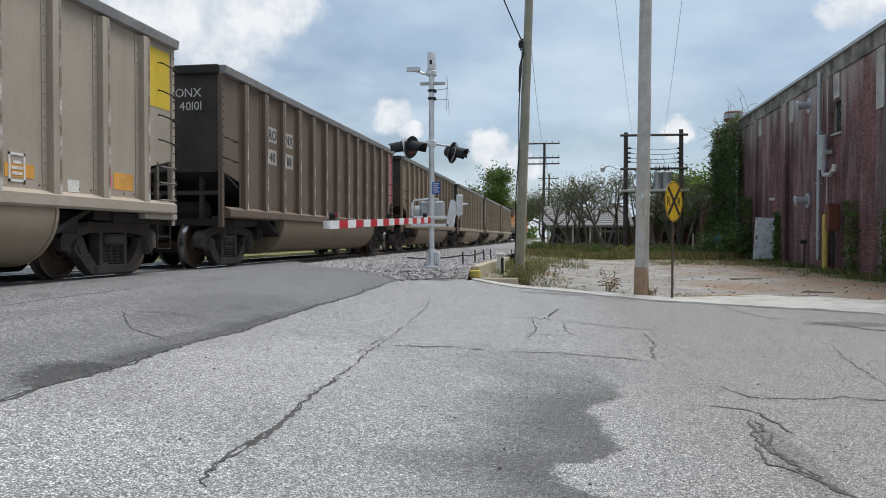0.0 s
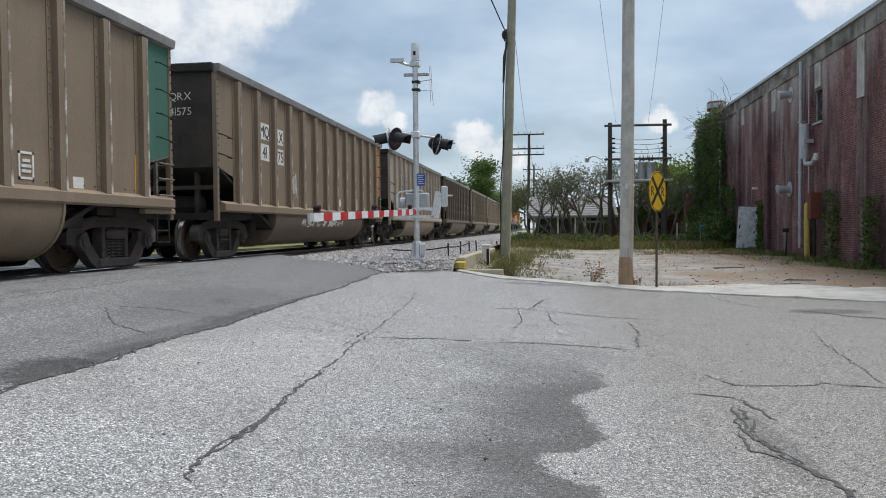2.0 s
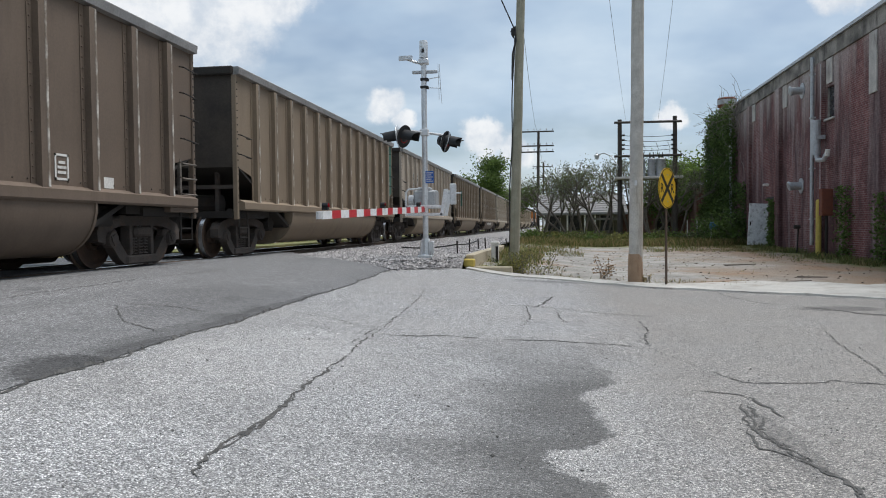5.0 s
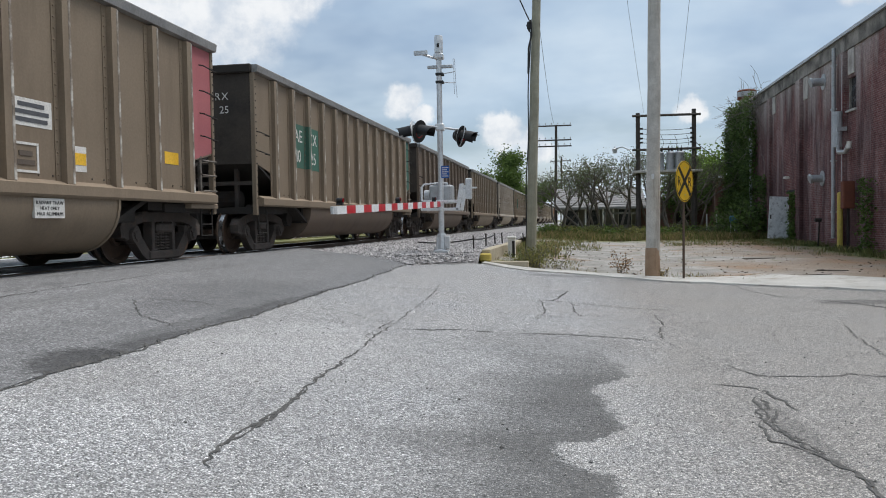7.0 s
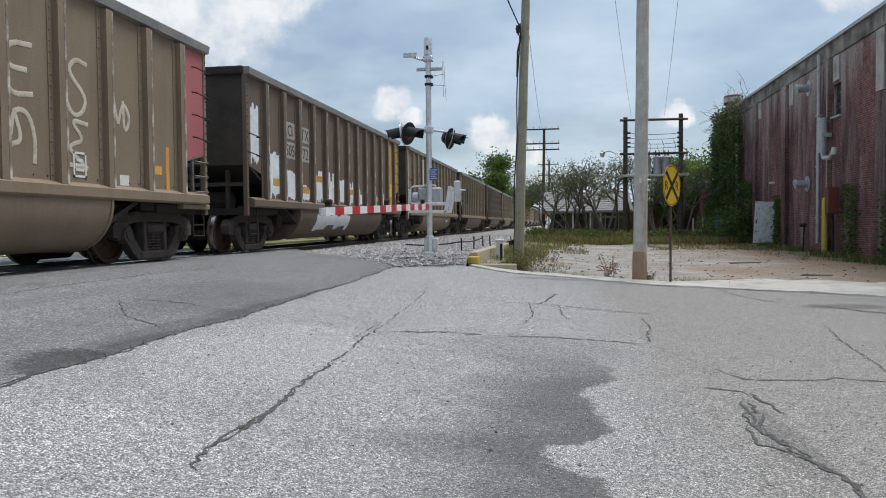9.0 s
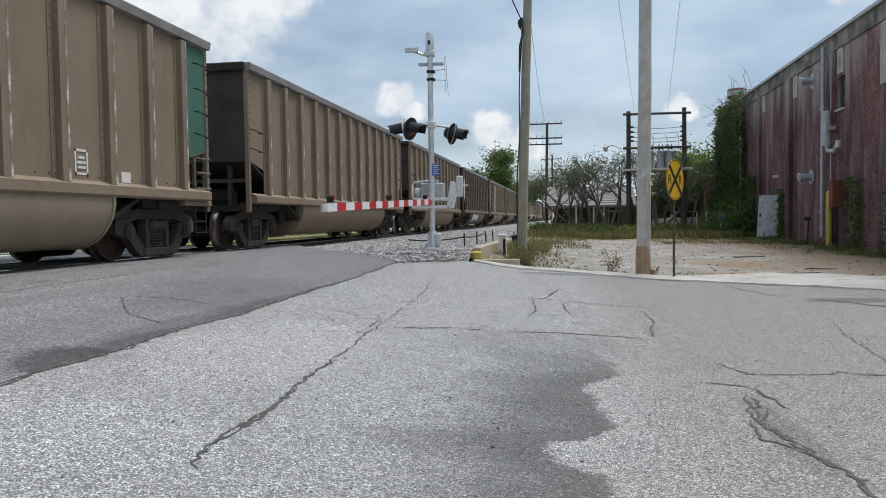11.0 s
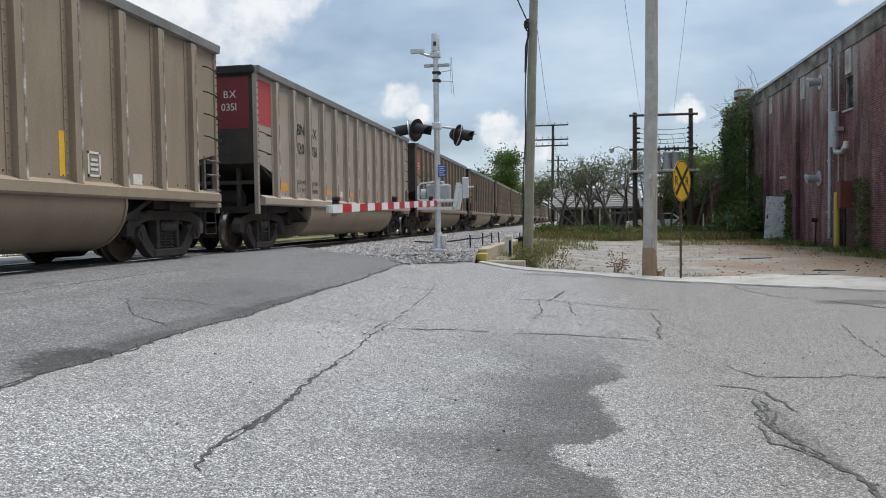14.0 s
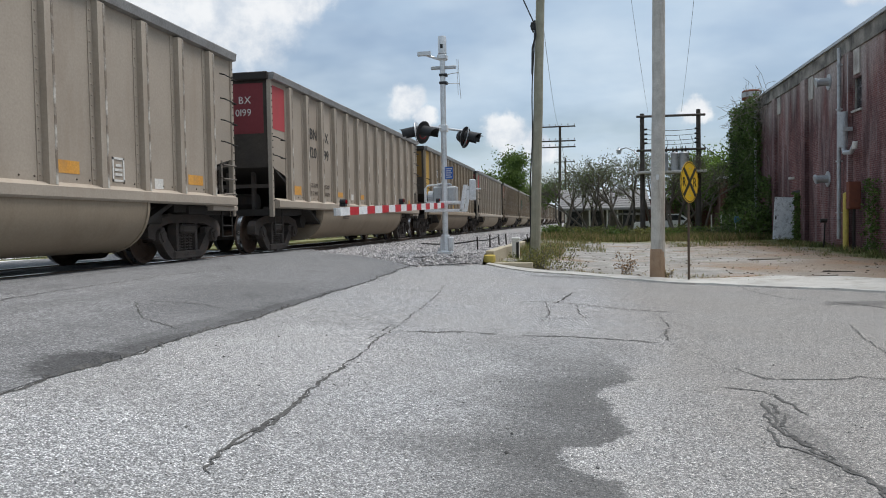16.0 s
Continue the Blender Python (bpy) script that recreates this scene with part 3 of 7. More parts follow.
PAINT = {
    "brown": body_paint("coal_dust_brown", (0.205, 0.156, 0.108), (0.255, 0.196, 0.138), (0.125, 0.085, 0.057)),
    "dark": body_paint("coal_dust_dark", (0.125, 0.092, 0.068), (0.17, 0.126, 0.094), (0.065, 0.047, 0.037)),
    "grey": body_paint("dusty_aluminium", (0.34, 0.287, 0.230), (0.415, 0.355, 0.290), (0.26, 0.195, 0.14)),
    "tan": body_paint("dusty_tan", (0.275, 0.218, 0.155), (0.335, 0.268, 0.195), (0.18, 0.13, 0.085)),
    "yellow": body_paint("faded_yellow", (0.62, 0.43, 0.03), (0.70, 0.50, 0.05), (0.30, 0.22, 0.10)),
    "orange": body_paint("faded_orange", (0.42, 0.17, 0.05), (0.50, 0.21, 0.07), (0.24, 0.14, 0.08)),
    "amber": body_paint("faded_amber", (0.46, 0.27, 0.05), (0.54, 0.33, 0.07), (0.25, 0.16, 0.07)),
    "green": body_paint("faded_green", (0.045, 0.13, 0.095), (0.065, 0.165, 0.12), (0.075, 0.085, 0.06)),
    "pink": body_paint("faded_red_pink", (0.40, 0.115, 0.125), (0.47, 0.16, 0.165), (0.24, 0.10, 0.09)),
    # red and amber of the end walls, darkened for both grime and shade
    "shaded sooty red": body_paint("grimy_shaded_red", (0.17, 0.028, 0.034), (0.24, 0.045, 0.05), (0.07, 0.03, 0.027)),
    "shaded sooty amber": body_paint("grimy_shaded_amber", (0.16, 0.085, 0.022), (0.27, 0.15, 0.035), (0.05, 0.032, 0.02)),
    "vermilion": body_paint("faded_vermilion", (0.40, 0.105, 0.06), (0.47, 0.14, 0.085), (0.24, 0.11, 0.07)),
    "red": body_paint("faded_red", (0.40, 0.05, 0.06), (0.47, 0.075, 0.08), (0.18, 0.06, 0.05)),
}
WHITE = material("chalky_white", (0.62, 0.60, 0.56), (0.74, 0.72, 0.68), 0.8, 4, 40, 0.05, stain=(0.34, 0.30, 0.25))
BLACKPAINT = material("black_lettering", (0.035, 0.033, 0.032), (0.06, 0.056, 0.052), 0.8, 4, 40, 0.0)
REFLECT = material("yellow_reflector", (0.75, 0.42, 0.03), (0.85, 0.52, 0.05), 0.5, 3, 40, 0.0)
ORANGEP = material("orange_patch", (0.62, 0.29, 0.05), (0.70, 0.36, 0.08), 0.7, 3, 40, 0.0, stain=(0.35, 0.22, 0.12))
FADED = material("faded_dark_lettering", (0.10, 0.078, 0.062), (0.14, 0.11, 0.086), 0.8, 4, 40, 0.0)
MAGENTA = material("pink_dot", (0.75, 0.14, 0.22), (0.8, 0.2, 0.28), 0.7)
CHORD = material("scraped_top_chord", (0.24, 0.23, 0.22), (0.36, 0.345, 0.33), 0.55, 1.5, 30, 0.1, metal=0.35, stain=(0.10, 0.085, 0.07))
GREYPATCH = material("grey_patch", (0.33, 0.31, 0.28), (0.42, 0.39, 0.36), 0.8, 3, 40, 0.0)
DARKPATCH = material("dark_patch", (0.075, 0.078, 0.085), (0.10, 0.102, 0.11), 0.8, 3, 40, 0.0)
SPRAY = material("beige_spray_paint", (0.45, 0.40, 0.32), (0.58, 0.53, 0.44), 0.85, 2.5, 30, 0.0, stain=(0.30, 0.25, 0.19), stain_amount=0.8)
TAGBLUE = material("pale_spray_paint", (0.62, 0.66, 0.69), (0.78, 0.81, 0.83), 0.7, 3, 40, 0.0, stain=(0.36, 0.35, 0.33))


def arc(cx, cz, r, a0, a1, n):
    return [(cx + r * math.cos(radians(a)), cz + r * math.sin(radians(a))) for a in lin(a0, a1, n)]


def make_shapes():
    """The meshes that all cars share; local y runs along the car, z from the rail top, +x faces the street."""
    S = {}
    s = SIDE
    # side sheet with its corners cut away under the slope sheets
    prof = [(-HALF, Z_TOP - 0.1), (-HALF, 1.90), (-6.30, 1.70), (-6.30, Z_SILL + .1), (6.30, Z_SILL + .1), (6.30, 1.70), (HALF, 1.90), (HALF, Z_TOP - 0.1)]
    S["side_sheet"] = Mesh().prism(prof, "x", s - 0.012, s)
    # end bays as painted panels of their own
    e = Mesh().prism([(6.35, 1.73), (HALF - 0.02, 1.93), (HALF - 0.02, Z_TOP - 0.18), (6.35, Z_TOP - 0.18)], "x", s, s + 0.006)
    S["end_bay"] = e
    S["upper_bay"] = Mesh().prism([(6.42, 2.72), (HALF - 0.10, 2.72), (HALF - 0.10, Z_TOP - 0.26), (6.42, Z_TOP - 0.26)], "x", s, s + 0.006)
    # ladders under the corner: one stile in the side, one in the end, with bent rungs
    S["side_stile"] = Mesh().box(s - 0.05, s + 0.01, HALF - 0.50, HALF - 0.44, 0.95, 1.84, c=0.006)
    S["end_stile"] = Mesh().box(s - 0.56, s - 0.50, HALF - 0.05, HALF + 0.01, 0.95, 1.90, c=0.006)
    S["side_rung"] = Mesh().path([(s, HALF - 0.50, 0.03), (s + 0.06, HALF - 0.50, 0), (s + 0.06, HALF, 0), (s, HALF + 0.02, 0.03)], 0.014)
    S["end_rung"] = Mesh().path([(s - 0.55, HALF + 0.01, 0), (s - 0.55, HALF + 0.06, 0), (s - 0.02, HALF + 0.06, 0), (s - 0.02, HALF + 0.02, 0)], 0.014)
    S["end_step"] = Mesh().box(s - 0.10, s + 0.06, 6.25, HALF + 0.04, 0.90, 0.99, c=0.012)
    S["top_chord"] = Mesh().prism([(s - 0.03, Z_TOP - 0.17), (s + 0.10, Z_TOP - 0.15), (s + 0.12, Z_TOP - 0.02), (s + 0.10, Z_TOP), (s - 0.03, Z_TOP)], "y", -HALF - 0.03, HALF + 0.03)
    S["end_chord"] = Mesh().box(-s + 0.02, s - 0.02, HALF - 0.06, HALF + 0.10, Z_TOP - 0.16, Z_TOP + 0.01, c=0.02)
    S["side_sill"] = Mesh().prism([(s - 0.06, Z_SILL - 0.06), (s + 0.10, Z_SILL - 0.06), (s + 0.13, Z_SILL - 0.03), (s + 0.13, Z_SILL + 0.10), (s, Z_SILL + 0.16), (s - 0.06, Z_SILL + 0.16)], "y", -HALF + 0.1, HALF - 0.1)
    # hat-section post: flanges riveted to the sheet, a proud web
    p = Mesh().prism([(-0.17, s), (-0.17, s + 0.012), (-0.085, s + 0.014), (-0.075, s + 0.10), (0.075, s + 0.10), (0.085, s + 0.014), (0.10, s + 0.012), (0.10, s)][::-1], "z", 0, 1)
    p.v = [(b, a, c) for a, b, c in p.v]
    p.f = [f[::-1] for f in p.f]
    p.v = [(x, y, Z_SILL + 0.10 + z * (Z_TOP - 0.19 - Z_SILL - 0.10)) for x, y, z in p.v]
    for i in range(17):
        p.tube((s + 0.012, -0.135, 1.28 + i * 0.145), (s + 0.026, -0.135, 1.28 + i * 0.145), 0.016, 0.010, n=6, slot=1)
    S["post"] = p
    rows = Mesh()
    for i in range(48):
        if (i % 4) != 1:
            rows.tube((s, -6.2 + i * 0.26, 1.265), (s + 0.012, -6.2 + i * 0.26, 1.265), 0.016, 0.010, n=6)
    S["rivet_row"] = rows
    S["post_edge"] = Mesh().box(s + 0.03, s + 0.107, 0.040, 0.085, Z_SILL + 0.12, Z_TOP - 0.2, c=0.006)
    # ends: bulkhead above, slope sheet running down to the tub
    S["end_bulkhead"] = Mesh().box(-s, s, HALF - 0.03, HALF, 1.88, Z_TOP - 0.1)
    S["slope_sheet"] = Mesh().prism([(HALF - 0.02, 1.90), (HALF - 0.05, 1.94), (4.2, 0.70), (4.2, 0.62)], "x", -s + 0.01, s - 0.014)
    fl = Mesh().box(-1.4, 1.4, 5.6, HALF + 0.05, 0.83, 0.97)
    fl.box(-0.25, 0.25, 4.2, HALF + 0.25, 0.55, 0.9)
    for x in (-1.3, 1.3):
        fl.box(x - 0.05, x + 0.05, 5.2, HALF + 0.02, 0.86, 1.02)
    S["end_platform"] = fl
    br = Mesh()
    for x in (-0.9, -0.3, 0.3, 0.9):
        br.prism([(HALF - 0.35, 0.95), (HALF - 0.25, 0.95), (HALF - 0.25, 1.80), (HALF - 0.35, 1.75)], "x", x - 0.04, x + 0.04)
    br.box(-1.35, 1.35, HALF - 0.30, HALF - 0.22, 1.45, 1.53)
    br.tube((0.45, 6.4, 1.25), (1.05, 6.4, 1.25), 0.16, n=12)
    br.tube((-0.8, 6.5, 1.15), (0.2, 6.5, 1.15), 0.20, n=12)
    br.path([(1.3, HALF - .1, 1.3), (0.6, 6.3, 1.45), (0.0, 6.2, 1.2)], 0.025)
    S["brake_gear"] = br
    S["corner_post"] = Mesh().box(s - 0.07, s + 0.03, HALF - 0.06, HALF + 0.03, 0.80, Z_TOP - 0.15, c=0.012)
    S["rivet"] = Mesh().tube((s + 0.028, 0, 0), (s + 0.045, 0, 0), 0.016, 0.010, n=6)
    # one tub hangs between the trucks, round below, flat bulkheads with a rim at its ends
    def tub_ring(g):
        right = [(1.53 + g, 1.02), (1.53 + g, 0.94)] + arc(0.83, 0.94, 0.70 + g, -6, -90, 9) + [(0.0, 0.24 - g)]
        return right + [(-p, q) for p, q in right[-2::-1]]

    t = Mesh()
    for g, secs in ((0.0, (-4.16, -2.0, 0.0, 2.0, 4.16)), (0.022, (-4.19, -4.14)), (0.022, (4.14, 4.19))):
        prof = tub_ring(g)
        ring = len(prof)
        v = [(x, y, z) for y in secs for x, z in prof]
        f = [(i * ring + j, i * ring + j + 1, (i + 1) * ring + j + 1, (i + 1) * ring + j) for i in range(len(secs) - 1) for j in range(ring - 1)]
        f += [tuple(range(ring)), tuple(range(len(v) - 1, len(v) - ring - 1, -1))]
        t.add(v, f)
    S["tub"] = t
    # dark underside gear between the tub and the trucks
    ug = Mesh().box(-1.35, 1.35, 4.22, 4.34, 0.62, 0.98).box(-0.35, 0.35, 4.2, 5.4, 0.38, 0.86, c=0.03).box(0.5, 1.30, 4.40, 4.95, 0.66, 0.98, c=0.03)
    ug.tube((-1.2, 4.75, 0.72), (-0.4, 4.75, 0.72), 0.18, n=12).path([(1.2, 4.2, 0.72), (1.15, 5.2, 0.80), (0.9, 5.9, 0.82)], 0.03)
    S["underside_gear"] = ug
    # inside: the coal load lies below the rim
    S["hopper_floor"] = Mesh().box(-s + 0.03, s - 0.03, -HALF + 0.05, HALF - 0.05, 3.1, 3.2)
    g = Mesh().path([(s + 0.02, -0.22, 0), (s + 0.11, -0.22, -0.02), (s + 0.13, 0.22, -0.06), (s + 0.02, 0.22, -0.04)], 0.013)
    S["grab_iron"] = g
    stp = Mesh().path([(s, -0.2, 0.86), (s, -0.2, 0.42), (s, 0.2, 0.42), (s, 0.2, 0.86)], 0.016).path([(s, -0.2, 0.62), (s, 0.2, 0.62)], 0.014)
    stp.path([(s, -0.2, 0.98), (s, -0.2, 0.8)], 0.018).path([(s, 0.2, 0.98), (s, 0.2, 0.8)], 0.018)
    S["stirrup_step"] = stp
    c = Mesh().box(-0.09, 0.09, HALF, HALF + 0.62, 0.72, 0.94, c=0.02).box(-0.19, 0.14, HALF + 0.55, HALF + 0.86, 0.66, 1.0, c=0.05)
    c.path([(0.3, HALF - .1, 0.75), (0.34, HALF + .3, 0.5), (0.3, HALF + .8, 0.42)], 0.035)
    S["coupler"] = c
    # truck: bolster, cast side frames, spring nests, bearings
    S["truck"] = Mesh().box(-0.98, 0.98, -0.2, 0.2, 0.42, 0.66, c=0.03).box(-0.9, 0.9, -0.75, -0.68, 0.3, 0.42).box(-0.9, 0.9, 0.68, 0.75, 0.3, 0.42)
    sf = Mesh()
    half = [(0.60, 0.845), (0.96, 0.775), (1.14, 0.715), (1.23, 0.60), (1.22, 0.43), (1.06, 0.41), (0.98, 0.54), (0.84, 0.62), (0.58, 0.675)]
    sf.prism([(-p, q) for p, q in half] + half[::-1], "x", 0.91, 1.09)
    diag = [(1.00, 0.52), (0.90, 0.62), (0.83, 0.63), (0.42, 0.19), (0.40, 0.05), (0.50, 0.05), (0.64, 0.14)]
    sf.prism(diag, "x", 0.92, 1.08).prism([(-p, q) for p, q in diag][::-1], "x", 0.92, 1.08)
    sf.box(0.89, 1.11, -0.46, 0.46, 0.04, 0.19, c=0.025)
    sf.box(0.91, 1.09, -0.36, -0.27, 0.19, 0.70, c=0.01).box(0.91, 1.09, 0.27, 0.36, 0.19, 0.70, c=0.01)
    sf.box(0.86, 1.14, -0.25, 0.25, 0.49, 0.66, c=0.04)
    for y in (-0.89, 0.89):
        sf.box(0.92, 1.09, y - 0.19, y + 0.19, 0.38, 0.62, c=0.03)
        sf.tube((1.0, y, 0.457), (1.15, y, 0.457), 0.135, 0.125, n=14)
        sf.tube((1.15, y, 0.457), (1.175, y, 0.457), 0.075, n=8)
        for k in range(3):
            b_y, b_z = y + 0.085 * math.cos(2.1 * k + 0.5), 0.457 + 0.085 * math.sin(2.1 * k + 0.5)
            sf.tube((1.15, b_y, b_z), (1.17, b_y, b_z), 0.018, n=6)
    S["side_frame"] = sf
    coil = []
    for i in range(6):
        z = 0.20 + i * 0.05
        coil += [(0.055, z), (0.088, z + 0.008), (0.088, z + 0.027), (0.055, z + 0.035)]
    S["spring"] = Mesh().lathe(coil, 9, 0, Matrix.Translation((0.99, 0, 0)))
    w = Mesh()
    for sx in (-1, 1):
        x = 0.7535 * sx
        pr = [(0.11, -0.09), (0.11, 0.06), (0.15, 0.05), (0.17, 0.0), (0.36, -0.015), (0.39, 0.05), (0.452, 0.05), (0.457, 0.04), (0.457, -0.05), (0.488, -0.062), (0.488, -0.085), (0.39, -0.085), (0.36, -0.045), (0.17, -0.05), (0.11, -0.09)]
        pr = [(r, z * sx) for r, z in pr]
        w.lathe(pr if sx > 0 else pr[::-1], 28, 0, Matrix.Translation((x, 0, 0)) @ Matrix.Rotation(radians(90), 4, "Y"))
    w.tube((-1.0, 0, 0), (1.0, 0, 0), 0.085, n=12)
    for m_ in range(len(w.f)):
        q = [w.v[i] for i in w.f[m_]]
        rr = [math.hypot(a[1], a[2]) for a in q]
        if min(rr) > 0.455 and max(rr) < 0.470:
            w.m[m_] = 1
    S["wheelset"] = w
    return S


SHAPES = make_shapes()
SHARED = {k: v.data(k, {"truck": TRUCK, "side_frame": TRUCK, "spring": TRUCK, "wheelset": [WHEELM, TREAD], "coupler": TRUCK, "end_platform": DARK, "slope_sheet": DARK, "hopper_floor": DARK, "brake_gear": TRUCK, "underside_gear": DARK, "rivet_row": RIVET, "post": [DARK, RIVET]}.get(k, DARK), smooth=k in ("tub", "wheelset"))
          for k, v in SHAPES.items()}
COLOURED = {}
FLIP = Matrix.Rotation(math.pi, 4, "Z")
WHEELS, CARS = [], []


def share(key, mat):
    """The shared mesh in another paint."""
    if (key, mat.name) not in COLOURED:
        me = SHARED[key].copy()
        me.materials.clear()
        me.materials.append(mat)
        if key == "post":
            me.materials.append(RIVET)
        COLOURED[key, mat.name] = me
    return COLOURED[key, mat.name]


def on_side(y, z, out=0.012):
    """Lettering turned to stand on the street side, reading along +y."""
    return Matrix.Translation((SIDE + out, y, z)) @ Matrix(((0, 0, 1), (1, 0, 0), (0, 1, 0))).to_4x4()


def plate(car, name, y, z, w, h, mat, label="", out=0.004):
    return part(name, Mesh().box(SIDE, SIDE + out, y - w / 2, y + w / 2, z - h / 2, z + h / 2), mat, car, label)


def splash(car, y, z, w, h, mat, seed, label, out=0.004):
    """A field of spray paint with uneven edges, thin on the side sheet."""
    r = random.Random(seed)
    n = 12
    steps = [r.choice((0.0, -0.04, -0.10, -0.30)) * h for _ in range(4)]
    top = [(y - w / 2 + w * i / n, z + h / 2 + steps[min(i * 4 // n, 3)] + r.uniform(-.015, .015)) for i in range(n + 1)]
    low = [(y - w / 2 + w * i / n + r.uniform(-.02, .02), z - h / 2 + r.uniform(-.04, .10) * h) for i in range(n + 1)]
    me = Mesh()
    v = [(SIDE + out, a, b) for a, b in top] + [(SIDE + out, a, b) for a, b in low]
    return part("spray_paint", me.add(v, [(i + 1, i, n + 1 + i, n + 2 + i) for i in range(n)]), mat, car, label)


def tub_splash(car, y0, y1, a0, a1, mat, seed):
    """Spray paint that follows the round of the tub; angles down from level."""
    r = random.Random(seed)
    n, v = 26, []
    hi, lo = a0, a1
    for i in range(n + 1):
        if i % 3 == 0:
            hi, lo = a0 + r.uniform(-4, 6), a1 + r.uniform(-22, 6)
        for j in range(7):
            a = radians(-(hi + (max(lo, hi + 6) - hi) * j / 6))
            v.append((0.83 + 0.706 * math.cos(a), y0 + (y1 - y0) * i / n + r.uniform(-.02, .02), 0.94 + 0.706 * math.sin(a)))
    return part("spray_paint", Mesh().add(v, [(i * 7 + j, i * 7 + j + 1, i * 7 + j + 8, i * 7 + j + 7) for i in range(n) for j in range(6)]), mat, car, "pale spray paint on the tub")


def mark(car, y, z, s, size, mat, label="stencilled lettering"):
    return part("lettering", text_mesh(s, size, mat), None, car, label, on_side(y, z, 0.011))


def bars(car, y, z, w, h, rows, mat):
    """Writing too small to read: short plain bars."""
    me = Mesh()
    for i in range(rows):
        k = 0.75 + 0.25 * ((i * 7) % 4) / 3
        zz = z + h / 2 - (i + 0.5) * h / rows
        me.box(SIDE, SIDE + 0.010, y - w * k / 2, y + w * k / 2, zz - h / rows * 0.28, zz + h / rows * 0.28)
    return part("small_lettering", me, mat, car)


def end_face(car, paint, x1, lines):
    """A painted field and white lettering on the end that faces back along the train."""
    if paint:
        part("end_field", Mesh().box(-1.40, 1.30, -HALF - 0.006, -HALF - 0.001, 2.62, Z_TOP - 0.22), paint, car, "painted field on the end wall")
    turn_ = Matrix(((1, 0, 0), (0, 0, -1), (0, 1, 0))).to_4x4()
    for s, z, size in lines:
        me = text_mesh(s, size, WHITE)
        w = max(v.co.x for v in me.vertices)
        part("lettering", me, None, car, "white lettering on the end wall", Matrix.Translation((x1 - w, -HALF - 0.010, z)) @ turn_)


def gondola(k, paint, right="", left="", words="coal car", chord=None, tub=None):
    """Car k counted from the one beside the camera at the start; lower numbers lead."""
    car = thing("coal_gondola", words, "freight car", group="coal cars of the train")
    P = PAINT[paint]
    for side in (Matrix.Identity(4), FLIP):
        part("side_sheet", share("side_sheet", P), None, car, m=side)
        part("top_chord", share("top_chord", PAINT[chord] if chord else CHORD), None, car, m=side)
        part("side_sill", share("side_sill", P), None, car, m=side)
        part("end_chord", share("end_chord", DARK), None, car, m=side)
        part("end_bulkhead", share("end_bulkhead", SHADED_END), None, car, m=side)
        for key in ("side", "end"):
            part("ladder_stile", share(key + "_stile", GRIMEBAR), None, car, m=side)
            for z in (1.22, 1.50, 1.76):
                part("rung", share(key + "_rung", GRIMEBAR), None, car, m=side @ Matrix.Translation((0, 0, z)))
        part("end_step", share("end_step", P), None, car, m=side)
        part("slope_sheet", SHARED["slope_sheet"], None, car, m=side)
        part("end_platform", SHARED["end_platform"], None, car, m=side)
        part("brake_gear", SHARED["brake_gear"], None, car, m=side)
        part("coupler", SHARED["coupler"], None, car, m=side)
        part("underside_gear", SHARED["underside_gear"], None, car, m=side)
        for y in POST_Y:
            po = part("post", share("post", P), None, car, m=side @ Matrix.Translation((0, y, 0)))
            if side == FLIP:
                continue
            part("post_edge", share("post_edge", RUBBED), None, po)
    tagged(part("riveting", SHARED["rivet_row"], None, car), kind="stuff")
    for end, col in ((1, right), (-1, left)):
        Q = PAINT[col] if col else P
        if col:
            me = Mesh()
            bay = SHAPES["upper_bay" if col in ("red", "yellow", "vermilion") else "end_bay"]
            me.v, me.f, me.m = [(x, y * end, z) for x, y, z in bay.v], [f[::end] for f in bay.f], bay.m
            part("end_bay_panel", me, Q, car, "end bay painted " + {"pink": "faded pinkish red"}.get(col, "faded " + col))
        me = Mesh()
        me.v, me.f, me.m = [(x, y * end, z) for x, y, z in SHAPES["corner_post"].v], [f[::end] for f in SHAPES["corner_post"].f], SHAPES["corner_post"].m
        cp = part("corner_post", me, P, car)
        if k > -2:
            for i in range(18):
                part("rivet", SHARED["rivet"], None, cp, m=Matrix.Translation((0, end * (HALF - 0.015), 1.15 + i * 0.145)))
        for z in ((3.45, 3.0, 2.6, 2.2) if end > 0 else (2.55, 2.15)):
            part("grab_iron", share("grab_iron", DARK), None, car, m=Matrix.Translation((0, end * (HALF - 0.26), z)))
        part("stirrup_step", SHARED["stirrup_step"], None, car, m=Matrix.Translation((0, end * (HALF - 0.3), 0)))
    part("hopper_floor", SHARED["hopper_floor"], None, car)
    part("tub", share("tub", PAINT[tub] if tub else PAINT["tan"] if paint == "grey" else P), None, car, "round-bottomed tub between the trucks").data.polygons.foreach_set("use_smooth", [True] * len(SHARED["tub"].polygons))
    for yt in (-6.07, 6.07):
        tr = part("truck", SHARED["truck"], None, car, "cast steel two-axle truck", Matrix.Translation((0, yt, 0)))
        for side in (Matrix.Identity(4), FLIP):
            part("side_frame", SHARED["side_frame"], None, tr, m=side)
            for ys in (-0.16, 0.0, 0.16):
                part("spring", SHARED["spring"], None, tr, m=side @ Matrix.Translation((0, ys, 0)))
        for y in (-0.89, 0.89):
            WHEELS.append((part("wheelset", SHARED["wheelset"], None, tr, m=Matrix.Translation((0, y, 0.457))), y, 0.457))
    CARS.append((car, CAR0_Y - k * CAR_L))
    return car

BROWNCAR = "dusty brown ribbed steel coal gondola with a round tub"
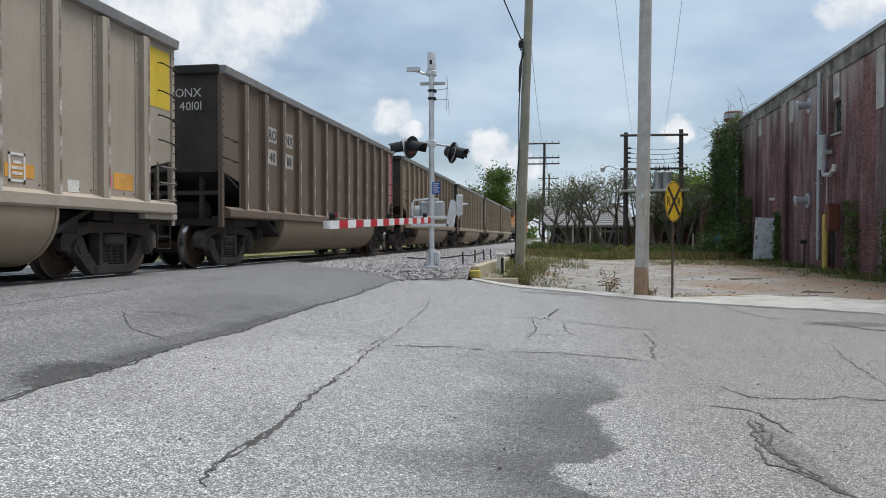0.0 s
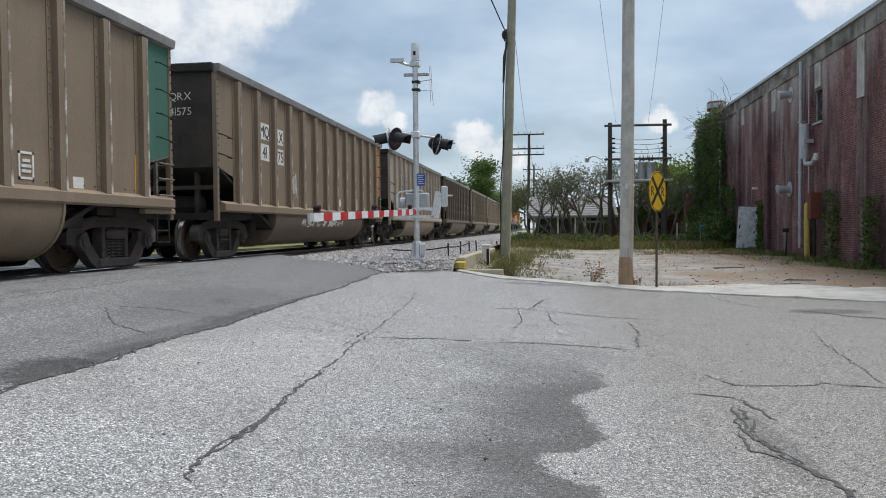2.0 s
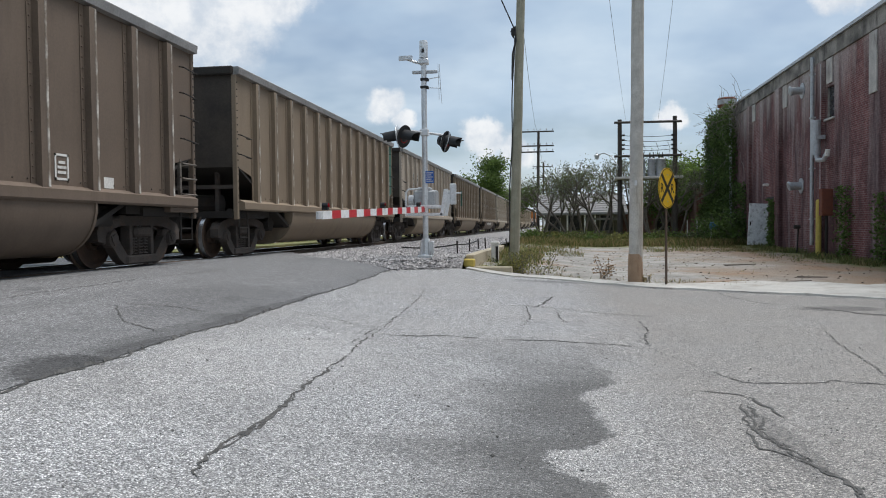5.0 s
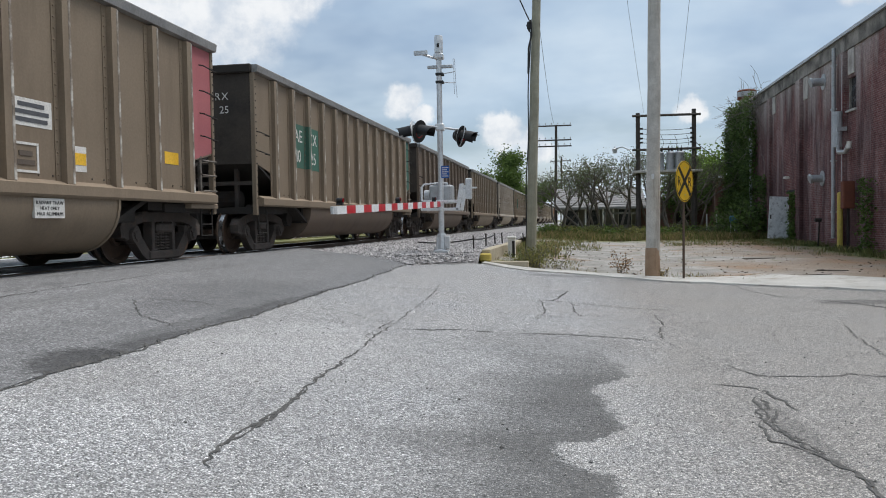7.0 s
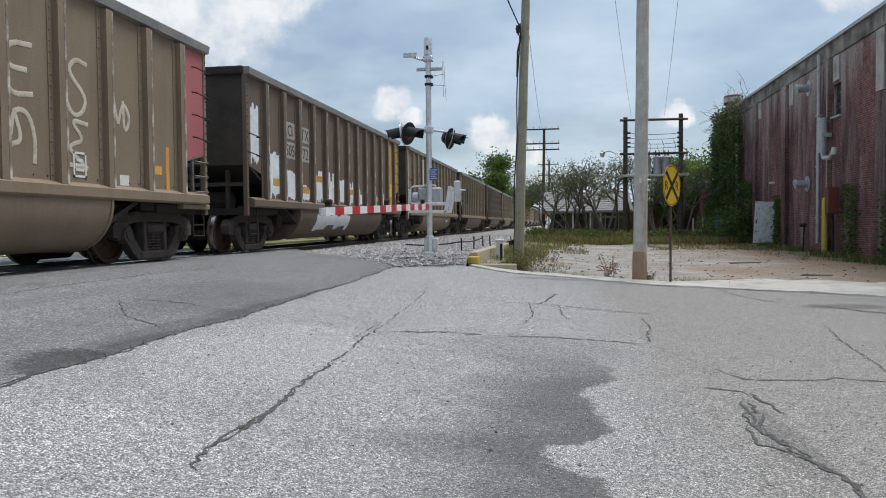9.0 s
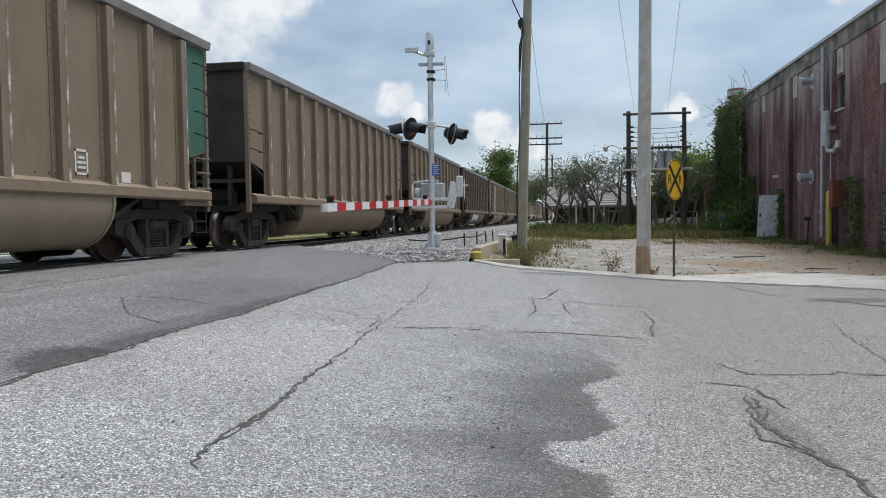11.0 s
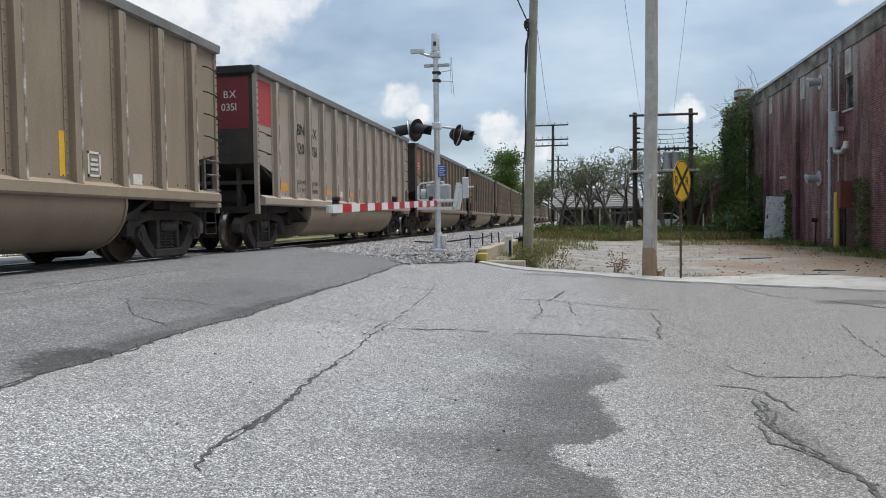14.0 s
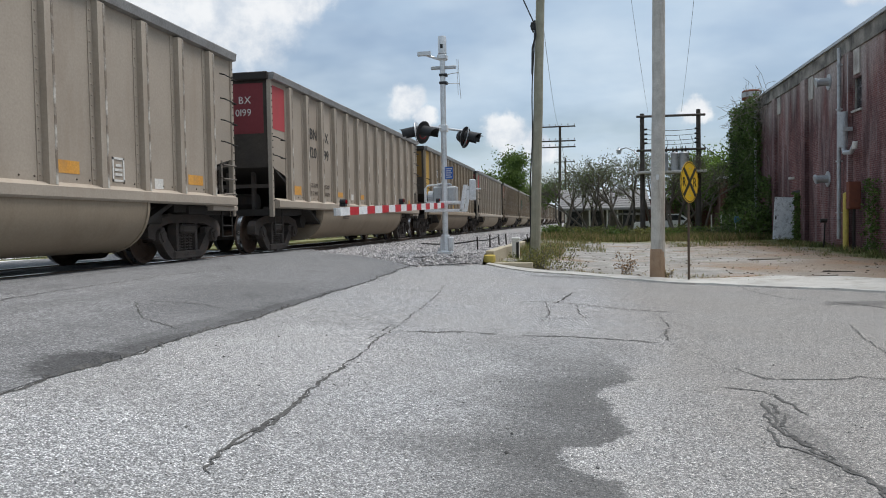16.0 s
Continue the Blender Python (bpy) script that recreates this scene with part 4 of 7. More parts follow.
GREYCAR = "dusty grey aluminium coal gondola with ribbed sides"


def usual(c, ref=REFLECT, box_y=3.55):
    """Reflectors and inspection stencils that most cars carry."""
    part("stencil_frame", Mesh().box(SIDE, SIDE + .009, box_y - .14, box_y + .14, 1.28, 1.31).box(SIDE, SIDE + .009, box_y - .14, box_y + .14, 1.60, 1.63).box(SIDE, SIDE + .009, box_y - .14, box_y - .11, 1.28, 1.63).box(SIDE, SIDE + .009, box_y + .11, box_y + .14, 1.28, 1.63), WHITE, c)
    bars(c, box_y, 1.45, 0.18, 0.2, 3, WHITE)
    plate(c, "data_plate", 4.6, 1.30, 0.24, 0.16, WHITE)


def green_panel(c):
    """A green field that runs across a post."""
    part("green_panel", Mesh().box(SIDE, SIDE + .004, -5.18, -3.3, 1.95, 3.0), PAINT["green"], c, "green painted panel")
    y = POST_Y[2]
    part("green_post_face", Mesh().box(SIDE + .100, SIDE + .104, y - .07, y + .035, 1.95, 3.0).box(SIDE + .016, SIDE + .100, y - .092, y - .085, 1.95, 3.0).box(SIDE + .012, SIDE + .016, y - .168, y - .095, 1.95, 3.0), PAINT["green"], c, "post painted green")


def grey_marks(c):
    """Weights, reflectors and small stencils of the grey cars."""
    for y, z, word in ((-4.58, 1.60, "LD LMT"), (-4.58, 1.40, "LT WT"), (-3.66, 1.60, "45200"), (-3.66, 1.40, "40800")):
        mark(c, y, z, word, 0.15, FADED)
    for y, w in ((-5.75, 0.56), (-2.55, 0.42), (-0.45, 0.36), (5.75, 0.36)):
        splash(c, y, 1.43, w, 0.22 if w > 0.5 else 0.15, ORANGEP, int(y * 20), "faded orange reflector patch")
    plate(c, "sticker", -1.45, 1.40, 0.22, 0.16, WHITE)
    part("stencil_frame", Mesh().box(SIDE, SIDE + .006, -5.38, -5.10, 1.48, 1.50).box(SIDE, SIDE + .006, -5.38, -5.36, 1.30, 1.48).box(SIDE, SIDE + .006, -5.12, -5.10, 1.30, 1.48).box(SIDE, SIDE + .006, -5.36, -5.12, 1.38, 1.40), FADED, c)
    for i in range(4):
        part("small_lettering", Mesh().box(SIDE + .055, SIDE + .074, -2.5 - 0.03 * (i % 2), -2.05 + 0.04 * (i % 3), 0.925 - 0.05 * i, 0.945 - 0.05 * i), FADED, c)


c = gondola(-5, "tan", "", "", "dusty tan coal gondola far along the train")
usual(c)
c = gondola(-4, "tan", "", "", "dusty tan coal gondola far along the train")
usual(c)
c = gondola(-3, "tan", "", "", "dusty tan coal gondola far along the train")
usual(c)
c = gondola(-2, "brown", "", "", BROWNCAR)
usual(c)
c = gondola(-1, "dark", "pink", "", "dark brown coal gondola with white stencil patches", tub="brown")
for y, z in ((-4.66, 2.92), (-3.62, 2.92), (-4.66, 2.42), (-3.62, 2.42)):
    plate(c, "stencil_patch", y, z, 0.5, 0.34, GREYPATCH)

for y, z, s in ((-4.66, 2.92, "RO"), (-3.62, 2.92, "NX"), (-4.66, 2.42, "40"), (-3.62, 2.42, "101")):
    mark(c, y, z, s, 0.32, BLACKPAINT)
end_face(c, None, 1.05, (("ONX", 3.42, 0.24), ("40101", 3.16, 0.24)))
c = gondola(0, "grey", "yellow", "", "grey aluminium coal gondola with a yellow end panel")
usual(c)
for y, z, s in ((-4.66, 2.88, "FU"), (-3.72, 2.88, "RX"), (-4.66, 2.42, "962"), (-3.72, 2.42, "613")):
    plate(c, "stencil_patch", y, z, 0.60, 0.40, GREYPATCH)
    mark(c, y, z, s, 0.38, BLACKPAINT)
for y in (-2.55, -0.45, 3.6):
    plate(c, "reflector", y, 1.42, 0.5, 0.17, ORANGEP)
plate(c, "orange_patch", 5.75, 1.44, 0.5, 0.25, ORANGEP)
plate(c, "pink_dot", 5.4, 1.42, 0.12, 0.2, MAGENTA)

c = gondola(1, "brown", "orange", "", "brown coal gondola with white number patches and tags", tub="dark")
usual(c)
for y, z, s in ((-4.66, 2.90, "MQ"), (-3.72, 2.88, "RX"), (-4.66, 2.42, "41"), (-3.72, 2.40, "575")):
    plate(c, "stencil_patch", y, z, 0.60, 0.38, WHITE)
    mark(c, y, z, s, 0.38, BLACKPAINT)
plate(c, "reflector", 2.2, 1.55, 0.5, 0.14, REFLECT)
end_face(c, None, 0.95, (("MQRX", 3.30, 0.22), ("41575", 3.00, 0.22)))

rs = random.Random(21)
for zz, y0, y1, hh in ((1.75, -2.95, -2.5, 0.7), (0.80, -2.2, 1.8, 0.22)):
    tag_ = Mesh()
    for j in range(9 if hh > 0.5 else 34):
        pts, yy = [], rs.uniform(y0, y1)
        for i in range(6):
            z_ = zz + rs.uniform(-hh / 2, hh / 2)
            # flat on the side sheet, or following the round of the tub
            x_ = SIDE + 0.004 if hh > 0.5 else 0.83 + 0.70 * math.cos(math.asin((0.94 - z_) / 0.70)) + 0.002
            pts.append((x_, yy + rs.uniform(-.13, .13), z_))
        tag_.path(pts, 0.011, 4)
    tagged(part("sprayed_scribble", tag_, WHITE, c, "thin white sprayed scribble"), kind="stuff")
plate(c, "sticker", 1.55, 1.45, 0.22, 0.22, WHITE)
c = gondola(2, "brown", "green", "", "brown coal gondola with a green panel and green end")
usual(c)
green_panel(c)
for y, z, s in ((-3.85, 3.05, "AE"), (-2.75, 3.05, "CX"), (-3.85, 2.45, "11"), (-3.62, 2.42, "35")):
    mark(c, y, z, s, 0.42, WHITE)
for y in (-3.3, -0.15, 3.0, 6.1):
    plate(c, "reflector", y, 1.52, 0.10, 0.62, REFLECT, "vertical yellow reflector strip")

c = gondola(3, "grey", "yellow", "", "grey aluminium coal gondola with a yellow end panel")
usual(c)
for y, z, s in ((-4.66, 2.88, "FU"), (-3.72, 2.88, "RX"), (-4.66, 2.42, "962"), (-3.72, 2.42, "174")):
    plate(c, "stencil_patch", y, z, 0.60, 0.40, GREYPATCH)
    mark(c, y, z, s, 0.38, BLACKPAINT)
for y in (-2.55, -0.45, 5.75):
    plate(c, "reflector", y, 1.42, 0.5, 0.17, ORANGEP)

c = gondola(4, "brown", "green", "", "dusty brown ribbed coal gondola with a green end")
usual(c)
c = gondola(5, "dark", "", "", "dark brown ribbed coal gondola")
usual(c)
c = gondola(6, "brown", "green", "", "brown coal gondola with a green panel and green end", tub="dark")
usual(c)
green_panel(c)
for y, z, s in ((-4.72, 2.72, "AE"), (-3.74, 2.72, "CX"), (-4.72, 2.24, "10"), (-3.74, 2.24, "25")):
    mark(c, y, z, s, 0.42, WHITE)

end_face(c, None, 0.9, (("RX", 3.3, 0.22), ("25", 3.02, 0.22)))
c = gondola(7, "brown", "pink", "", "brown coal gondola with two white posts and pink end", tub="brown")
part("stencil_frame", Mesh().box(SIDE, SIDE + .009, 2.2, 2.65, 1.28, 1.31).box(SIDE, SIDE + .009, 2.2, 2.65, 1.62, 1.65).box(SIDE, SIDE + .009, 2.2, 2.23, 1.31, 1.62).box(SIDE, SIDE + .009, 2.62, 2.65, 1.31, 1.62), WHITE, c)
bars(c, 2.43, 1.46, 0.3, 0.22, 2, FADED)
for y, z, s in ((-4.66, 2.9, "EX"), (-4.66, 2.42, "324")):
    mark(c, y, z, s, 0.44, BLACKPAINT)
part("white_corner_post", Mesh().box(SIDE + .031, SIDE + .036, -HALF - .03, -HALF + .06, 0.85, 3.76), WHITE, c, "corner post painted white")
for y in (POST_Y[2], POST_Y[3]):
    part("white_post", Mesh().box(SIDE + .10, SIDE + .112, y - .12, y + .1, 1.2, 3.6), WHITE, c, "post painted white")
for y, z, s in ((-1.5, 1.6, 0.5), (1.6, 1.55, 0.5), (5.75, 1.72, 0.42)):
    plate(c, "reflector", y, z, s, 0.2, REFLECT)
plate(c, "reflector_card", 3.36, 1.52, 0.42, 0.34, WHITE)
plate(c, "reflector", 3.36, 1.52, 0.40, 0.16, REFLECT, out=0.008)
for y, w in ((-2.6, 0.62), (2.72, 0.54)):
    card = part("warning_card", Mesh().box(SIDE + 0.05, SIDE + .085, y - w / 2, y + w / 2, 0.72, 0.97), WHITE, c, "white warning card with black print")
    for s_, z in (("RADIANT THAW", 0.915), ("HEAT ONLY", 0.845), ("MAX ALUMINUM", 0.775)):
        part("lettering", text_mesh(s_, 0.062, BLACKPAINT), None, card, m=on_side(y, z, 0.088))
plate(c, "data_card", 2.55, 2.02, 0.72, 0.34, WHITE, "white data card")
bars(c, 2.55, 2.02, 0.6, 0.28, 3, DARKPATCH)

c = gondola(8, "dark", "amber", "", "dark brown coal gondola with pale spray paint and yellow end", tub="dark")
usual(c)
rs = random.Random(8)
for i, (y, w, h) in enumerate(((-5.7, .74, 1.1), (-4.66, .78, .72), (-3.62, .72, .40), (-2.58, .72, .92), (-1.52, .74, .85), (-.5, .6, .75), (.55, .42, .72), (1.6, .40, .5), (4.7, .28, .5))):
    splash(c, y, 1.24 + h / 2, w, h, TAGBLUE, 60 + i, "ragged block of pale spray paint")
for y, z in ((-5.5, 1.6), (-3.6, 1.5), (-2.5, 1.85), (0.55, 1.62), (3.7, 1.5)):
    plate(c, "spray_paint", y, z, 0.5, 0.16, PAINT["amber"], "amber stroke of spray paint", 0.008)
tub_splash(c, -2.9, 0.2, 2, 46, TAGBLUE, 5)
tub_splash(c, -3.9, -3.3, 10, 26, FADED, 6)
splash(c, -6.75, 2.6, 0.42, 1.3, TAGBLUE, 71, "ragged block of pale spray paint")
for y, z, word in ((-4.66, 2.90, "CI"), (-3.62, 2.90, "TX"), (-4.66, 2.42, "505"), (-3.62, 2.42, "172")):
    plate(c, "stencil_patch", y, z, 0.66, 0.40, GREYPATCH)
    mark(c, y, z, word, 0.40, BLACKPAINT)
part("amber_panel", Mesh().box(SIDE, SIDE + .004, 5.35, 6.1, 1.2, 3.65), PAINT["amber"], c, "amber painted panel")
plate(c, "reflector", 5.7, 1.9, 0.74, 0.5, REFLECT, out=0.008)

c = gondola(9, "brown", "pink", "", "brown coal gondola with white spray letters and pink end")
usual(c)
STROKES = {"E": [[(.9, 1), (.05, .95), (0, .5), (.7, .52)], [(0, .5), (.05, .02), (.9, .1)]], "S": [[(.95, .95), (.4, 1), (.1, .75), (.9, .4), (.75, .1), (.3, 0), (0, .3)]],
           "Z": [[(.9, .95), (.1, 1), (.75, .62), (.15, .5), (.1, .38), (.85, .05)], [(.85, .05), (0, .1)]], "D": [[(.1, .5), (.2, .95), (.7, .95), (.95, .5), (.9, 0)], [(.2, .95), (.5, .4), (.1, .3)]],
           "A": [[(0, 0), (.5, 1), (1, 0)], [(.2, .4), (.85, .4)]], "O": [[(.5, 1), (.05, .7), (.1, .2), (.5, 0), (.95, .3), (.9, .8), (.5, 1)]], "V": [[(0, 1), (.5, 0), (1, 1)]], "T": [[(0, 1), (1, .95)], [(.5, 1), (.55, 0)]],
           "R": [[(0, 0), (.05, 1), (.8, .8), (.1, .5), (.9, 0)]], "C": [[(.9, .9), (.3, 1), (0, .5), (.3, 0), (.9, .1)]], "^": [[(0, 1), (.12, .35), (.3, .05)], [(.3, .05), (.55, .5), (.95, .2), (.6, -.15), (.55, .5)]]}
for y, z, ch in ((2.22, 2.2, "E"), (3.28, 2.1, "S"), (2.22, 1.4, "D"), (3.30, 1.38, "Z"), (4.32, 2.1, "^"), (1.25, 2.2, "C"), (1.25, 1.4, "T"), (.2, 2.2, "R"), (.2, 1.4, "A"), (-.85, 2.2, "O"), (-.85, 1.4, "V")):
    let = Mesh()
    for st in STROKES[ch]:
        for _ in range(2):
            st = [st[0]] + [q for (a0, b0), (a1, b1) in zip(st, st[1:]) for q in ((a0 * .75 + a1 * .25, b0 * .75 + b1 * .25), (a0 * .25 + a1 * .75, b0 * .25 + b1 * .75))] + [st[-1]]
        let.path([(SIDE, y + u * 0.50, z + w * (0.80 if ch in "S^" else 0.68)) for u, w in st], 0.034, 6)
    let.v = [(SIDE + 0.003 + (a - SIDE) * 0.12, b, q) for a, b, q in let.v]
    part("sprayed_letter", let, SPRAY, c, "white sprayed letter")
plate(c, "reflector", 5.85, 1.55, 0.10, 0.75, ORANGEP)
plate(c, "orange_patch", 5.5, 1.52, 0.34, 0.14, ORANGEP)

c = gondola(10, "brown", "", "", BROWNCAR)
usual(c)
c = gondola(11, "brown", "green", "", "tan-brown coal gondola with a green panel and green end", tub="tan")
usual(c)
green_panel(c)
for y, z, s in ((-4.72, 2.72, "AE"), (-3.74, 2.72, "CX"), (-4.72, 2.24, "10"), (-3.74, 2.24, "59")):
    mark(c, y, z, s, 0.42, WHITE)
c = gondola(12, "brown", "orange", "vermilion", "brown coal gondola with black stencilled numbers")
usual(c)
for y, w in ((-5.7, .6), (-4.66, .5)):
    bars(c, y, 2.72, w, 0.5, 1, FADED)
for z, word in ((3.10, "ROTARY"), (2.98, "COUPLER"), (2.86, "END")):
    mark(c, -6.76, z, word, 0.11, WHITE, "white lettering on the end bay")
mark(c, -5.7, 2.36, "690", 0.38, BLACKPAINT)
mark(c, -4.74, 2.36, "163", 0.38, BLACKPAINT)
plate(c, "orange_patch", -6.1, 1.85, 0.16, 0.55, ORANGEP)
c = gondola(13, "grey", "", "red", "dusty grey aluminium coal gondola with a red end")
usual(c)
for y, z, s in ((-4.60, 2.88, "BN"), (-3.72, 2.88, "BX"), (-4.62, 2.42, "120"), (-3.70, 2.42, "351")):
    mark(c, y, z, s, 0.38, BLACKPAINT)
grey_marks(c)
end_face(c, PAINT["shaded sooty red"], 1.02, (("BX", 3.35, 0.22), ("0351", 3.08, 0.22)))
c = gondola(14, "tan", "", "amber", "tan coal gondola with dark number patches and amber end", tub="brown")
usual(c)
for y, z, s in ((-4.66, 2.90, "MQ"), (-3.62, 2.90, "RX"), (-4.66, 2.42, "420"), (-3.62, 2.42, "39")):
    plate(c, "stencil_patch", y, z, 0.68, 0.40, DARKPATCH)
    mark(c, y, z, s, 0.42, WHITE)
for y in (-3.3, -0.2, 2.9):
    plate(c, "reflector", y, 1.55, 0.12, 0.6, REFLECT)
end_face(c, PAINT["shaded sooty amber"], 0.9, (("RX", 3.35, 0.20), ("39", 3.08, 0.20)))
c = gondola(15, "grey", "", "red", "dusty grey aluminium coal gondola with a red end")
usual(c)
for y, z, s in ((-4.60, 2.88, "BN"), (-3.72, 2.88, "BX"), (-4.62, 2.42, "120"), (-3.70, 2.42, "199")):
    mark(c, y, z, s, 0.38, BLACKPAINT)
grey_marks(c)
end_face(c, PAINT["shaded sooty red"], 1.02, (("BX", 3.35, 0.22), ("0199", 3.08, 0.22)))
c = gondola(16, "grey", "", "", GREYCAR)
usual(c)
for y in (2.45, 5.75):
    plate(c, "reflector", y, 1.42, 0.5, 0.17, ORANGEP)
# unseen car, added behind the last visible one for its shadow and reflection
c = gondola(17, "grey", "", "", GREYCAR)
usual(c)


def locomotive(y_mid, label):
    """A long-hood diesel; local +y is its front."""
    loco = thing("diesel_locomotive", label, "locomotive", group="locomotives of the train")
    O, B = PAINT["orange"], DARK
    part("underframe", Mesh().box(-1.5, 1.5, -10.8, 10.8, 1.15, 1.45, c=0.04), B, loco)
    part("fuel_tank", Mesh().prism([(-1.35, 1.1), (-1.45, 0.7), (-1.1, 0.3), (1.1, 0.3), (1.45, 0.7), (1.35, 1.1)], "y", -3.0, 3.0), B, loco)
    part("hood", Mesh().box(-0.95, 0.95, -10.2, 5.6, 1.45, 4.3, c=0.15), O, loco, "orange long hood")
    part("radiator", Mesh().box(-1.45, 1.45, -9.8, -6.2, 3.3, 4.5, c=0.12), B, loco, "dark flared radiator")
    part("hood_stripe", Mesh().box(-0.96, 0.96, -10.21, 5.5, 1.5, 2.0), B, loco)
    cab = part("cab", Mesh().box(-1.5, 1.5, 5.6, 8.2, 1.45, 4.55, c=0.12), O, loco, "orange cab")
    part("cab_window", Mesh().box(-1.51, 1.51, 6.0, 7.8, 3.3, 4.0), BLACKPAINT, cab)
    part("nose", Mesh().box(-1.1, 1.1, 8.2, 10.2, 1.45, 3.1, c=0.25), O, loco)
    for sx in (-1, 1):
        part("handrail", Mesh().path([(sx * 1.48, -10.3, 2.4), (sx * 1.48, 5.5, 2.4)], 0.02), WHITE, loco)
        for y in lin(-10.3, 5.5, 9):
            part("stanchion", Mesh().tube((sx * 1.48, y, 1.45), (sx * 1.48, y, 2.4), 0.018), WHITE, loco)
    for yt in (-6.9, 6.9):
        tr = part("truck", Mesh().box(-1.1, 1.1, -2.4, 2.4, 0.45, 0.9, c=0.05), TRUCK, loco, m=Matrix.Translation((0, yt, 0)))
        for y in (-1.8, 0, 1.8):
            WHEELS.append((part("wheelset", SHARED["wheelset"], None, tr, m=Matrix.Translation((0, y, 0.457))), y, 0.457))
    CARS.append((loco, y_mid))


locomotive(CAR0_Y + 5.5 * CAR_L + 11.3, "orange and black diesel locomotive with long hood")
locomotive(CAR0_Y + 5.5 * CAR_L + 33.9, "orange and black diesel locomotive leading the train")

# ---- cracks and stains of the street ----
def road_z(x, y):
    bump = 0.012 * noise.noise(Vector((x * 0.5, y * 0.5, 1)))
    return ground_z(x, y) + (0.022 if x < wavy(y) - 0.02 else 0.0) + bump


def crack(pts, width, seed, label="narrow dark crack in the asphalt"):
    """A ragged open joint that follows the surface."""
    r = random.Random(seed)
    line = []
    for (x0, y0), (x1, y1) in zip(pts, pts[1:]):
        n = max(2, int(math.hypot(x1 - x0, y1 - y0) / 0.05))
        for i in range(n):
            k = i / n
            line.append((x0 + (x1 - x0) * k + r.gauss(0, 0.010) + 0.05 * noise.noise(Vector((x0 * 3 + k * 2, y0 * 3, seed))), y0 + (y1 - y0) * k + r.gauss(0, 0.010)))
    me, v = Mesh(), []
    for i, (x, y) in enumerate(line):
        a, b = line[max(i - 1, 0)], line[min(i + 1, len(line) - 1)]
        d = Vector((b[0] - a[0], b[1] - a[1])).normalized()
        taper = min(1, i / 4 + 0.2, (len(line) - 1 - i) / 4 + 0.2)
        for s in (-1, 1):
            w = width * 0.42 * taper * r.uniform(0.05, 1.0) * 0.5 * smooth_step(-0.65, -0.2, noise.noise(Vector((x * 2.1, y * 2.1, seed))))
            px_, py_ = x - d.y * w * s, y + d.x * w * s
            v.append((px_, py_, road_z(px_, py_) + 0.005))
    me.add(v, [(2 * i, 2 * i + 1, 2 * i + 3, 2 * i + 2) for i in range(len(line) - 1)])
    return tagged(part("road_crack", me, CRACK), label, "crack", kind="structure")


crack([(-1.64, 3.23), (-1.68, 3.27), (-1.74, 3.41), (-1.75, 3.64), (-1.73, 3.99), (-1.75, 4.4), (-1.79, 4.92), (-1.84, 5.47), (-1.85, 6.18), (-1.9, 6.73), (-1.93, 7.48), (-1.93, 8.12)], 0.075, 1, "long dark crumbling crack in the asphalt")
crack([(-1.75, 3.5), (-1.75, 3.9), (-1.77, 4.5), (-1.80, 5.1), (-1.85, 5.9)], 0.10, 21)
crack([(-1.93, 8.12), (-2.01, 9.25), (-2.11, 10.9), (-2.25, 12.6)], 0.06, 22)
crack([(-1.96, 6.95), (-2.0, 7.75), (-1.98, 8.07)], 0.07, 23)
crack([(-3.13, 8.42), (-2.72, 8.43), (-2.39, 8.23), (-1.91, 7.91)], 0.06, 24)
crack([(-1.83, 7.65), (-1.19, 8.13), (-0.7, 8.2), (-0.45, 8.22), (-0.07, 8.36), (0.3, 8.35), (0.67, 8.33), (1.0, 8.3)], 0.17, 2)
crack([(1.0, 8.3), (1.01, 8.96), (1.13, 9.73), (1.11, 10.88)], 0.10, 25)
crack([(1.0, 8.3), (1.2, 7.7), (1.4, 7.13)], 0.03, 26)
crack([(-0.89, 11.54), (-0.46, 11.75), (0.07, 11.61), (0.66, 11.36), (1.23, 11.27), (1.71, 11.21)], 0.17, 3)
crack([(-0.35, 11.6), (-0.22, 12.13), (-0.12, 13.32), (0.13, 13.67), (0.28, 13.64)], 0.15, 10)
crack([(-0.5, 11.7), (-0.42, 10.8), (-0.38, 10.0), (-0.44, 9.3)], 0.08, 27)
crack([(-0.05, 11.6), (0.02, 10.7), (0.08, 9.9)], 0.08, 28)
crack([(-3.0, 11.2), (-2.2, 11.6), (-1.4, 11.5), (-0.89, 11.54)], 0.08, 29)
crack([(1.4, 7.13), (1.5, 6.9), (1.59, 6.67), (2.09, 6.81), (2.29, 6.85), (2.38, 6.95), (2.57, 6.85), (2.85, 6.78), (4.2, 6.9)], 0.09, 4)
crack([(1.04, 6.23), (1.26, 6.19), (1.47, 6.15), (1.45, 5.92)], 0.09, 5)
crack([(1.47, 6.15), (1.55, 5.8), (1.55, 5.4)], 0.11, 6)
crack([(1.45, 5.86), (1.35, 5.42), (1.29, 4.97), (1.33, 4.86), (1.37, 4.63), (1.42, 4.48), (1.49, 4.26), (1.51, 4.07), (1.5, 3.91), (1.6, 3.3)], 0.10, 16, "broad crumbling crack in the asphalt")
crack([(1.42, 5.5), (1.33, 5.0), (1.40, 4.6), (1.50, 4.2), (1.53, 3.8)], 0.09, 17)
crack([(1.4, 5.85), (1.29, 5.32), (1.22, 4.95), (1.21, 4.65), (1.31, 4.62), (1.40, 4.42)], 0.09, 18)
